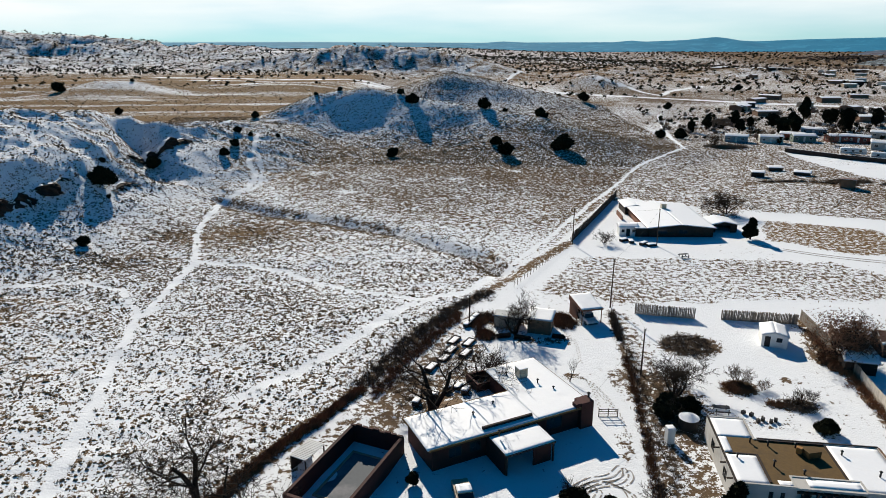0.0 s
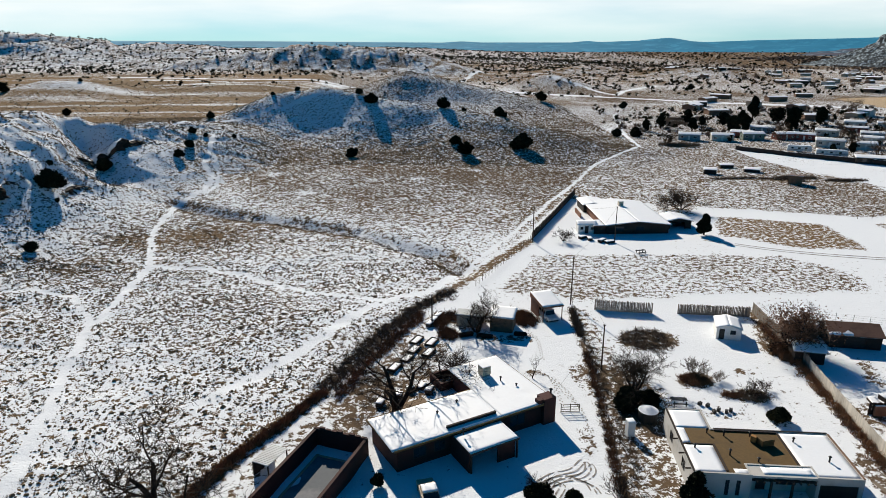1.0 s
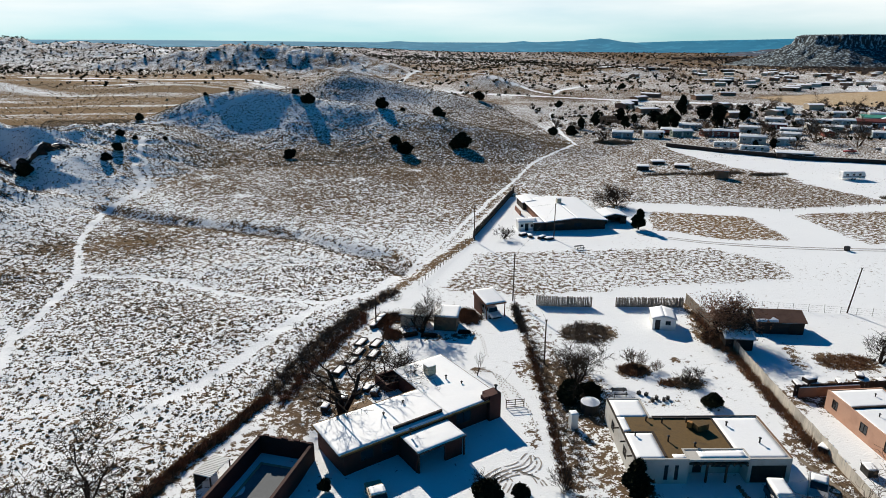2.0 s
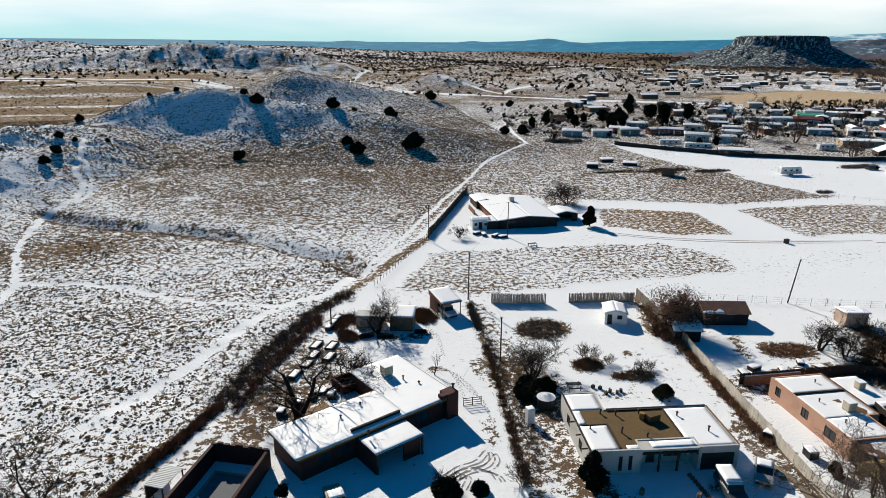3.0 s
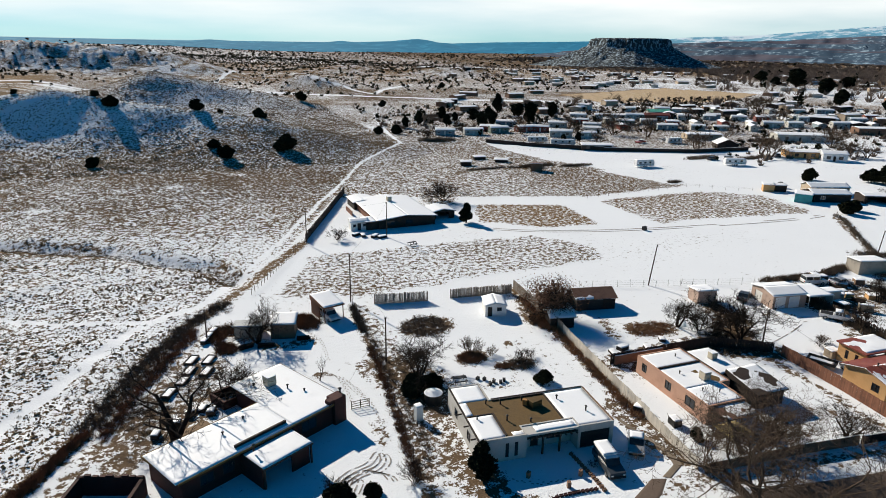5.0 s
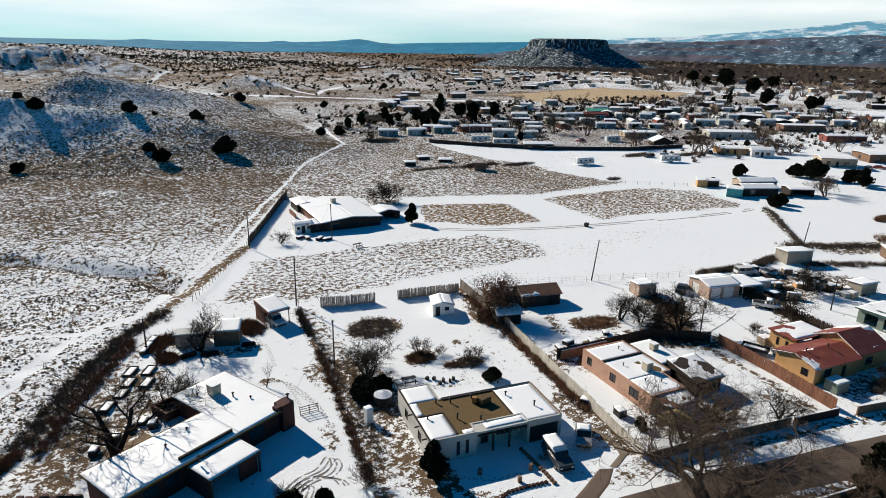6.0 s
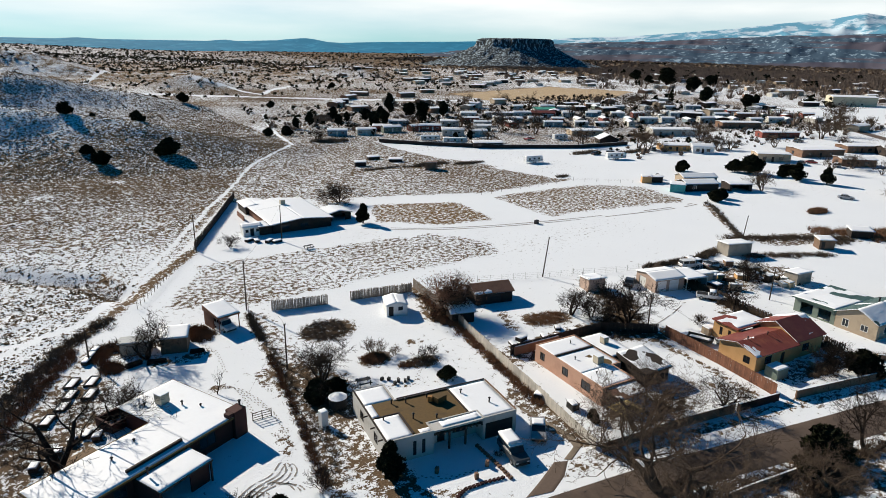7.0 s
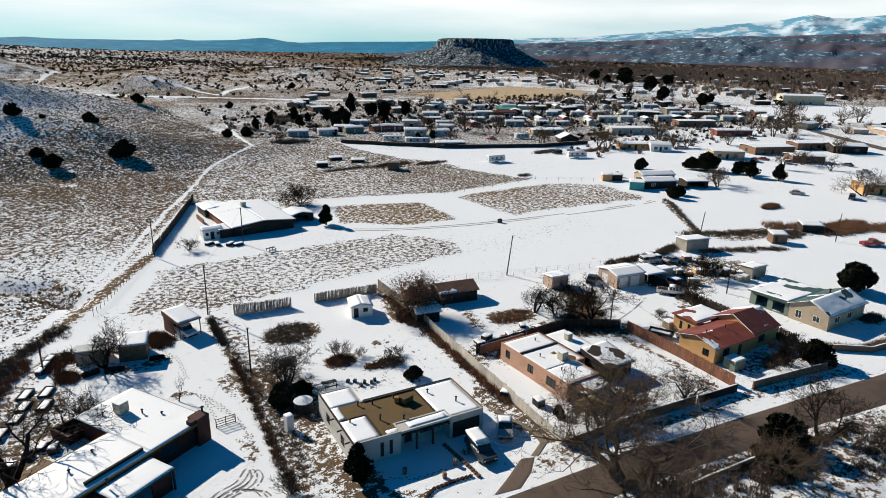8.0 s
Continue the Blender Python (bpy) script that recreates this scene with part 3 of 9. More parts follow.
def build_ground():
    xs, ys = spread(-4900, 4900, -100, 130, 0.9, 1.022), spread(-900, 4900, 42, 262, 0.9, 1.018)
    gx, gy = np.meshgrid(xs, ys)
    x, y = gx.ravel(), gy.ravel()
    z, cover, broken, tawny, rock, eroded = surface(x, y)
    nx, ny = len(xs), len(ys)
    me = bpy.data.meshes.new("ground")
    i = np.arange(nx * ny).reshape(ny, nx)
    quads = np.stack([i[:-1, :-1], i[:-1, 1:], i[1:, 1:], i[1:, :-1]], -1).reshape(-1, 4)
    me.vertices.add(nx * ny)
    me.vertices.foreach_set("co", np.stack([x, y, z], 1).ravel())
    me.loops.add(quads.size)
    me.loops.foreach_set("vertex_index", quads.ravel().astype(np.int32))
    me.polygons.add(len(quads))
    me.polygons.foreach_set("loop_start", np.arange(0, quads.size, 4, dtype=np.int32))
    me.polygons.foreach_set("loop_total", np.full(len(quads), 4, np.int32))
    me.polygons.foreach_set("use_smooth", np.ones(len(quads), bool))
    me.update(calc_edges=True)
    for name, v in (("cover", cover), ("broken", broken), ("tawny", tawny), ("rock", rock), ("eroded", eroded)):
        me.attributes.new(name, "FLOAT", "POINT").data.foreach_set("value", v.astype(np.float32))
    me.materials.append(GROUND)
    return tagged(new("ground", me), "rolling dry grassland and yards under thin patchy snow", "ground", kind="structure")


build_ground()
# ---------- kit ----------
def height(x, y):
    if 30 < y < 180 and x > fence_line(y) + 14:
        return 0.0
    return float(land(np.array([x]), np.array([y]))[0])


def box(bm, x0, x1, y0, y1, z0, z1):
    v = [bm.verts.new((x, y, z)) for z in (z0, z1) for x, y in ((x0, y0), (x1, y0), (x1, y1), (x0, y1))]
    for f in ((3, 2, 1, 0), (4, 5, 6, 7), (0, 1, 5, 4), (1, 2, 6, 5), (2, 3, 7, 6), (3, 0, 4, 7)):
        bm.faces.new([v[i] for i in f])


def prism(bm, pts, z0, z1):
    """An upright prism over an outline that runs anticlockwise; z1 may be a list, a height for each corner."""
    tops = z1 if isinstance(z1, (list, tuple)) else [z1] * len(pts)
    low = [bm.verts.new((x, y, z0)) for x, y in pts]
    high = [bm.verts.new((x, y, z)) for (x, y), z in zip(pts, tops)]
    bm.faces.new(low[::-1])
    bm.faces.new(high)
    for i in range(len(pts)):
        j = (i + 1) % len(pts)
        bm.faces.new((low[i], low[j], high[j], high[i]))


def extrude_y(bm, profile, y0, y1):
    """A profile in x, z (anticlockwise seen from -y) drawn out along y."""
    a = [bm.verts.new((x, y0, z)) for x, z in profile]
    b = [bm.verts.new((x, y1, z)) for x, z in profile]
    bm.faces.new(a)
    bm.faces.new(b[::-1])
    for i in range(len(profile)):
        j = (i + 1) % len(profile)
        bm.faces.new((a[j], a[i], b[i], b[j]))


def rod(bm, p, q, r0, r1=None, n=6):
    p, q = Vector(p), Vector(q)
    w = (q - p).normalized()
    u = w.orthogonal().normalized()
    v = w.cross(u)
    r1 = r0 if r1 is None else r1
    ring = [[bm.verts.new(c + (u * math.cos(a) + v * math.sin(a)) * r) for a in [2 * math.pi * k / n for k in range(n)]] for c, r in ((p, r0), (q, r1))]
    for k in range(n):
        bm.faces.new((ring[0][k], ring[0][(k + 1) % n], ring[1][(k + 1) % n], ring[1][k]))
    bm.faces.new(ring[0][::-1])
    bm.faces.new(ring[1])


def soften(bm, width, segments=1):
    bmesh.ops.bevel(bm, geom=bm.edges[:], offset=width, segments=segments, affect="EDGES", clamp_overlap=True)


def mesh_of(name, bm, material):
    me = bpy.data.meshes.new(name)
    if name in ("wall", "wing", "roof"):
        bmesh.ops.remove_doubles(bm, verts=bm.verts[:], dist=1e-4)
    bmesh.ops.recalc_face_normals(bm, faces=bm.faces[:])
    bm.to_mesh(me)
    bm.free()
    me.materials.append(material)
    return me


def part(name, bm, material, parent, label=""):
    """One mesh object from a bmesh, under a thing or a part; its coordinates are the thing's own."""
    ob = new(name, bm if isinstance(bm, bpy.types.Mesh) else mesh_of(name, bm, material))
    ob.parent = parent
    return tagged(ob, label)


def thing(name, x, y, turn, label, category, group="", z=None):
    ob = new(name)
    ob.empty_display_size = 0.3
    ob.matrix_world = pose(x, y, height(x, y) if z is None else z, 0, 0, turn)
    return tagged(ob, label, category, group)


def block(x0, x1, y0, y1, z0, z1, bevel=0.0):
    bm = bmesh.new()
    box(bm, x0, x1, y0, y1, z0, z1)
    if bevel:
        soften(bm, bevel)
    return bm


def put(name, x0, x1, y0, y1, z0, z1, material, parent, label="", bevel=0.0):
    return part(name, block(x0, x1, y0, y1, z0, z1, bevel), material, parent, label)


def snow_sheet(parent, corners, thick=0.09, bare=0.0, seed=0, step=0.45, name="snow_cover", holes=()):
    """Settled snow on a flat or tilted four-cornered surface (corners anticlockwise, x y z); it thins out under the
    surface where bare patches show, and wherever holes (x0, x1, y0, y1 in parts of the width and depth) are swept."""
    a, b, c, d = [Vector(p) for p in corners]
    nu = max(3, int((b - a).length / step))
    nv = max(3, int((d - a).length / step))
    up = (b - a).cross(d - a).normalized()
    ox, oy, _ = parent.matrix_world.translation
    faces = []
    tt, ss = np.meshgrid(np.linspace(0, 1, nv + 1), np.linspace(0, 1, nu + 1), indexing="ij")
    ss, tt = ss.ravel(), tt.ravel()
    pts = np.outer((1 - ss) * (1 - tt), a) + np.outer(ss * (1 - tt), b) + np.outer(ss * tt, c) + np.outer((1 - ss) * tt, d)
    n1 = fractal(pts[:, 0] + ox + seed * 17.0, pts[:, 1] + oy + pts[:, 2], 3.2, 7)
    n2 = vnoise(pts[:, 0] + ox, pts[:, 1] + oy + seed, 0.9, 3)
    wide, deep = (b - a).length, (d - a).length
    rim = np.minimum(np.minimum(ss, 1 - ss) * wide, np.minimum(tt, 1 - tt) * deep)
    h = thick * (0.75 + 0.35 * n2) - 0.5 * np.maximum(0.0, bare - n1 + 0.12 * (n2 - 0.5))
    h = h * (0.55 + 0.45 * np.minimum(1.0, rim / 0.5))
    for x0, x1, y0, y1 in holes:
        h = np.where((ss > x0) & (ss < x1) & (tt > y0) & (tt < y1), -0.03, h)
    verts = [Vector(v) for v in pts + np.outer(np.maximum(h, -0.03), up)]
    row = nu + 1
    for j in range(nv):
        for i in range(nu):
            k = j * row + i
            faces.append((k, k + 1, k + row + 1, k + row))
    ring = [i for i in range(row)] + [j * row + nu for j in range(1, nv + 1)] + [nv * row + i for i in range(nu - 1, -1, -1)] + [j * row for j in range(nv - 1, 0, -1)]
    base = len(verts)
    verts += [verts[k] - up * (thick + 0.05) for k in ring]
    for k in range(len(ring)):
        q = (k + 1) % len(ring)
        faces.append((ring[q], ring[k], base + k, base + q))
    me = bpy.data.meshes.new(name)
    me.from_pydata([tuple(v) for v in verts], [], faces)
    me.polygons.foreach_set("use_smooth", [True] * len(faces))
    me.materials.append(ROOF_SNOW)
    return part(name, me, None, parent, "thin white settled snow")


def offset(outline, d):
    """An outline (anticlockwise) moved outwards by d."""
    out, n = [], len(outline)
    for k in range(n):
        o, p, q = [Vector(outline[j % n]) for j in (k - 1, k, k + 1)]
        a, b = (p - o).normalized(), (q - p).normalized()
        na, nb = Vector((a.y, -a.x)), Vector((b.y, -b.x))
        out.append(tuple(p + (na + nb) * (d / (1 + na.dot(nb)))))
    return out


def wall_run(bm, p, q, z0, z1, thick, openings=()):
    """A straight wall from p to q, its inner face to the left, with openings (s0, s1, low, high) right through it."""
    p, q = Vector((*p, 0)), Vector((*q, 0))
    w = (q - p).normalized()
    long = (q - p).length
    inn = Vector((-w.y, w.x, 0)) * thick

    def chunk(s0, s1, a, b):
        if s1 - s0 < 1e-4 or b - a < 1e-4:
            return
        c = [p + w * s0, p + w * s1, p + w * s1 + inn, p + w * s0 + inn]
        prism(bm, [(v.x, v.y) for v in c], a, b)

    at = 0.0
    for s0, s1, low, high in sorted(openings):
        chunk(at, s0, z0, z1)
        chunk(s0, s1, z0, low)
        chunk(s0, s1, high, z1)
        at = s1
    chunk(at, long, z0, z1)


def fill_opening(parent, p, q, s0, s1, low, high, kind, frame_mat):
    """A window or a door in an opening of the wall p-q."""
    p, q = Vector((*p, 0)), Vector((*q, 0))
    w = (q - p).normalized()
    inn = Vector((-w.y, w.x, 0))

    def slab(bm, a, b, z0, z1, d0, d1):
        c = [p + w * a + inn * d0, p + w * b + inn * d0, p + w * b + inn * d1, p + w * a + inn * d1]
        prism(bm, [(v.x, v.y) for v in c], z0, z1)

    if kind == "window":
        bm, f = bmesh.new(), 0.07
        slab(bm, s0, s0 + f, low, high, -0.02, 0.08)
        slab(bm, s1 - f, s1, low, high, -0.02, 0.08)
        slab(bm, s0 + f, s1 - f, high - f, high, -0.02, 0.08)
        slab(bm, s0 + f, s1 - f, low, low + f, -0.02, 0.08)
        m = (s0 + s1) / 2
        slab(bm, m - 0.025, m + 0.025, low + f, high - f, -0.01, 0.07)
        win = part("window", bm, frame_mat, parent, "window with a slim frame")
        for a, b in ((s0 + f, m - 0.025), (m + 0.025, s1 - f)):
            bm = bmesh.new()
            slab(bm, a, b, low + f, high - f, 0.03, 0.045)
            part("pane", bm, GLASS, win)
    elif kind in ("door", "garage"):
        bm = bmesh.new()
        slab(bm, s0, s1, low, high, 0.10, 0.15)
        door = part("garage_door" if kind == "garage" else "door", bm, frame_mat, parent, "closed garage door" if kind == "garage" else "closed door")
        bm = bmesh.new()
        rows = 4 if kind == "garage" else 2
        for k in range(rows):
            z0 = low + (high - low) * (k + 0.12) / rows
            slab(bm, s0 + 0.12, s1 - 0.12, z0, z0 + (high - low) * 0.76 / rows, 0.075, 0.10)
        part("panel", bm, frame_mat, door)


def flat_house(name, x, y, turn, outline, wall_h, roof_z, walls, label, openings=None, frame_mat=None, thick=0.28, roof_mat=None, cover=True, bare=0.0, snow=(), overhang=0.0, seed=0, group=""):
    """A flat-roofed house. outline: corners, anticlockwise; openings: edge -> (s0, s1, low, high, kind); snow: rectangles of the roof."""
    t = thing(name, x, y, turn, label, "house", group)
    n = len(outline)
    openings = openings or {}
    for k in range(n):
        o, p, q, r = outline[k - 1], outline[k], outline[(k + 1) % n], outline[(k + 2) % n]
        d = Vector((q[0] - p[0], q[1] - p[1]))
        dn = d.normalized()
        before = Vector((p[0] - o[0], p[1] - o[1]))
        after = Vector((r[0] - q[0], r[1] - q[1]))
        convex_start = before.x * d.y - before.y * d.x > 0
        convex_end = d.x * after.y - d.y * after.x > 0
        s = thick if convex_start else 0.0
        e = 0.0 if convex_end else thick
        a = (p[0] + dn.x * s, p[1] + dn.y * s)
        b = (q[0] + dn.x * e, q[1] + dn.y * e)
        bm = bmesh.new()
        holes = openings.get(k, [])
        wall_run(bm, a, b, -0.3, wall_h, thick, [(h[0] - s, h[1] - s, h[2], h[3]) for h in holes])
        part("wall", bm, walls, t)
        for s0, s1, low, high, kind in holes:
            fill_opening(t, p, q, s0, s1, low, high, kind, frame_mat or WHITE_PAINT)
    bm = bmesh.new()
    if overhang:
        prism(bm, offset(outline, overhang), wall_h + 0.003, wall_h + 0.25)
        top = wall_h + 0.25
    else:
        prism(bm, offset(outline, -thick - 0.002), roof_z - 0.2, roof_z)
        top = roof_z
    part("roof", bm, roof_mat or TAR_ROOF, t, "flat roof")
    for k, (x0, x1, y0, y1) in enumerate(snow):
        snow_sheet(t, [(x0, y0, top), (x1, y0, top), (x1, y1, top), (x0, y1, top)], 0.045, bare=bare * 0.8, seed=seed + k)
    return t


def gable(name, x, y, turn, long, wide, wall_h, rise, walls, roof_mat, label, category="shed", openings=(), frame_mat=None, bare=(0.0, 0.0), over=0.3, group="", seed=0, floor=0.0, cover=(True, True), t=None, x0=0.0, y0=0.0):
    """A gabled building, ridge along its x; openings: (side, s0, s1, low, high, kind), sides 0 front (-y), 1 right, 2 back, 3 left."""
    if t is None:
        t = thing(name, x, y, turn, label, category, group)
    hx, hy, k = long / 2, wide / 2, 0.14
    c = [(x0 - hx, y0 - hy), (x0 + hx, y0 - hy), (x0 + hx, y0 + hy), (x0 - hx, y0 + hy)]
    for side in range(4):
        p, q = c[side], c[(side + 1) % 4]
        d = (Vector(q) - Vector(p)).normalized()
        holes = [o[1:] for o in openings if o[0] == side]
        bm = bmesh.new()
        wall_run(bm, (p[0] + d.x * k, p[1] + d.y * k), q, floor - 0.25, floor + wall_h, k, [(h[0] - k, h[1] - k, h[2] + floor, h[3] + floor) for h in holes])
        if side in (1, 3):
            s = 1 if side == 1 else -1
            xa, xb = sorted((x0 + s * hx, x0 + s * (hx - k)))
            vs = [[bm.verts.new((xx, yy, zz)) for yy, zz in ((y0 - hy, floor + wall_h), (y0 + hy, floor + wall_h), (y0, floor + wall_h + rise))] for xx in (xa, xb)]
            bm.faces.new(vs[0][::-1])
            bm.faces.new(vs[1])
            for i in range(3):
                j = (i + 1) % 3
                bm.faces.new((vs[0][i], vs[0][j], vs[1][j], vs[1][i]))
        part("wall", bm, walls, t)
        for s0, s1, low, high, kind in holes:
            fill_opening(t, p, q, s0, s1, low + floor, high + floor, kind, frame_mat or WHITE_PAINT)
    slope = rise / hy
    ridge, eave = floor + wall_h + rise + 0.004, floor + wall_h - slope * over + 0.004
    for s in (-1, 1):
        bm = bmesh.new()
        e = [(x0 - hx - over, y0 + s * (hy + over), eave), (x0 + hx + over, y0 + s * (hy + over), eave), (x0 + hx + over, y0, ridge), (x0 - hx - over, y0, ridge)]
        low = [bm.verts.new(v) for v in e]
        high = [bm.verts.new((v[0], v[1], v[2] + 0.1)) for v in e]
        bm.faces.new(low)
        bm.faces.new(high)
        for i in range(4):
            j = (i + 1) % 4
            bm.faces.new((low[i], low[j], high[j], high[i]))
        part("roof", bm, roof_mat, t, "sloping roof")
        if cover[0 if s < 0 else 1]:
            v = [(a, b, h + 0.1) for a, b, h in e]
            v = v if s < 0 else [v[1], v[0], v[3], v[2]]
            snow_sheet(t, v, thick=0.08, bare=bare[0 if s < 0 else 1], seed=seed)
    return t


def lean_to(name, x, y, turn, long, wide, h_front, h_back, walls, roof_mat, label, category="shed", openings=(), bare=0.0, over=0.25, frame_mat=None, group="", closed=(0, 1, 2, 3), seed=0):
    """A shed with one slope, from its front (-y) to its back."""
    t = thing(name, x, y, turn, label, category, group)
    hx, hy, k = long / 2, wide / 2, 0.1
    c = [(-hx, -hy), (hx, -hy), (hx, hy), (-hx, hy)]
    tops = [h_front, h_front, h_back, h_back]
    for side in closed:
        p, q = c[side], c[(side + 1) % 4]
        d = (Vector(q) - Vector(p)).normalized()
        top = min(tops[side], tops[(side + 1) % 4])
        holes = [o[1:] for o in openings if o[0] == side]
        bm = bmesh.new()
        a = (p[0] + d.x * k, p[1] + d.y * k)
        wall_run(bm, a, q, -0.2, top, k, [(h[0] - k, h[1] - k, h[2], h[3]) for h in holes])
        if side in (1, 3) and h_front != h_back:
            inn = Vector((-d.y, d.x)) * k
            q2 = Vector(q)
            hi, lo = (a, q) if tops[side] > tops[(side + 1) % 4] else (q, a)
            vs = [[bm.verts.new((v[0] + o.x, v[1] + o.y, z)) for v, z in ((lo, top), (hi, top), (hi, max(tops)))] for o in (Vector((0, 0)), inn)]
            bm.faces.new(vs[0])
            bm.faces.new(vs[1][::-1])
            for i in range(3):
                j = (i + 1) % 3
                bm.faces.new((vs[0][i], vs[0][j], vs[1][j], vs[1][i]))
        part("wall", bm, walls, t)
        for s0, s1, low, high, kind in holes:
            fill_opening(t, p, q, s0, s1, low, high, kind, frame_mat or WHITE_PAINT)
    s = (h_back - h_front) / wide
    e = [(-hx - over, -hy - over, h_front - s * over), (hx + over, -hy - over, h_front - s * over), (hx + over, hy + over, h_back + s * over), (-hx - over, hy + over, h_back + s * over)]
    bm = bmesh.new()
    low = [bm.verts.new((a, b, z + 0.004)) for a, b, z in e]
    high = [bm.verts.new((a, b, z + 0.09)) for a, b, z in e]
    bm.faces.new(low)
    bm.faces.new(high)
    for i in range(4):
        j = (i + 1) % 4
        bm.faces.new((low[i], low[j], high[j], high[i]))
    part("roof", bm, roof_mat, t, "sloping roof")
    snow_sheet(t, [(a, b, z + 0.09) for a, b, z in e], thick=0.07, bare=bare, seed=seed)
    return t


def roof_cooler(x, y, z, turn, size=1.0):
    """An evaporative cooler on a roof."""
    t = thing("evaporative_cooler", x, y, turn, "boxy beige metal evaporative cooler on a roof", "air cooler", z=z)
    s = size / 2
    put("stand", -s * 0.9, s * 0.9, -s * 0.9, s * 0.9, -0.05, 0.2, GREY_METAL, t)
    put("cabinet", -s, s, -s, s, 0.2, 0.2 + size * 0.95, COOLER, t, "beige metal cabinet", 0.04)
    bm = bmesh.new()
    for k in range(6):
        z0 = 0.32 + k * size * 0.13
        box(bm, -s * 0.8, s * 0.8, -s - 0.03, -s - 0.004, z0, z0 + 0.06)
        box(bm, s + 0.004, s + 0.03, -s * 0.8, s * 0.8, z0, z0 + 0.06)
    part("louvre", bm, COOLER, t)
    put("lid", -s * 1.04, s * 1.04, -s * 1.04, s * 1.04, 0.203 + size * 0.95, 0.27 + size * 0.95, ROOF_SNOW, t, "snow-dusted lid", 0.02)
    return t


def vent(x, y, z, tall=0.6, r=0.09):
    t = thing("roof_vent", x, y, 0, "dark metal vent pipe with a cap on a roof", "vent", z=z)
    bm = bmesh.new()
    rod(bm, (0, 0, -0.05), (0, 0, tall), r, n=8)
    part("pipe", bm, BLACK, t)
    bm = bmesh.new()
    rod(bm, (0, 0, tall + 0.05), (0, 0, tall + 0.16), r * 2.1, r * 0.8, 8)
    part("cap", bm, BLACK, t)
    return t


# ---------- the street and the drive ----------
def strip(name, left, right, z, material, label, category="road", crown=0.0):
    """A paved strip between two edges, laid just over the ground."""
    n = 60
    def resample(pts):
        d = [0.0]
        for p, q in zip(pts[:-1], pts[1:]):
            d.append(d[-1] + math.dist(p, q))
        s = np.linspace(0, d[-1], n)
        return np.stack([np.interp(s, d, [p[0] for p in pts]), np.interp(s, d, [p[1] for p in pts])], 1)
    a, b = resample(left), resample(right)
    verts, faces, m = [], [], 9
    for i in range(n):
        for j in range(m):
            s = j / (m - 1)
            p = a[i] * (1 - s) + b[i] * s
            edge = 0.25 * (float(vnoise(p[0:1] * 1.0, p[1:2] * 1.0, 2.5, 5)[0]) - 0.5) if j in (0, m - 1) else 0
            verts.append((p[0] + edge, p[1] + edge, z + crown * (1 - (2 * s - 1) ** 2) - (0.12 if j in (0, m - 1) else 0)))
    for i in range(n - 1):
        for j in range(m - 1):
            k = i * m + j
            faces.append((k, k + 1, k + m + 1, k + m))
    me = bpy.data.meshes.new(name)
    me.from_pydata(verts, [], faces)
    me.polygons.foreach_set("use_smooth", [True] * len(faces))
    me.materials.append(material)
    return tagged(new(name, me), label, category, kind="structure")


strip("road", [(-20, 46.5), (20.0, 43.5), (40.6, 40.2), (54.8, 38.0), (73.6, 34.2), (88.6, 31.2), (102.9, 28.0), (140, 20), (200, 8)],
      [(-20, 38.5), (20.0, 36.5), (40.6, 34.6), (57.6, 31.6), (69.4, 29.0), (80.5, 26.8), (92.8, 23.8), (140, 12), (200, 0)], 0.05, ASPHALT, "worn brown asphalt street cleared of snow", crown=0.08)
strip("pavement", [(38.3, 41.2), (41.8, 42.6), (45.0, 44.0)], [(42.0, 40.2), (44.6, 41.4), (46.8, 43.2)], 0.045, ASPHALT, "bare tarmac apron of a drive", "driveway")
strip("pavement", [(46.4, 43.8), (49.0, 44.9), (49.9, 47.2), (49.5, 50.0), (49.0, 54.5)], [(47.2, 43.1), (50.1, 44.4), (50.7, 47.0), (50.2, 50.0), (49.6, 54.6)], 0.04, mat("drive_gravel", (0.17, 0.135, 0.10), 0.9, 0.25, 5.0), "bare gravel edge of the drive", "driveway")
strip("road", [(346.2, 116.8), (376.0, 153.9), (418.3, 202.4), (481.1, 272.9), (560, 360)], [(352, 110), (382.0, 149), (424, 197), (487, 267), (566, 354)], 0.06, ASPHALT, "asphalt road through the far fields")
strip("pavement", [(-4.5, 66.5), (-2.0, 73.0), (2.0, 75.0)], [(-3.3, 64.4), (0.5, 68.2), (3.6, 71.0)], 0.04, mat("bare_earth", (0.15, 0.10, 0.06), 0.95, 0.25, 4.0), "bare brown earth under the yard tree", "yard")
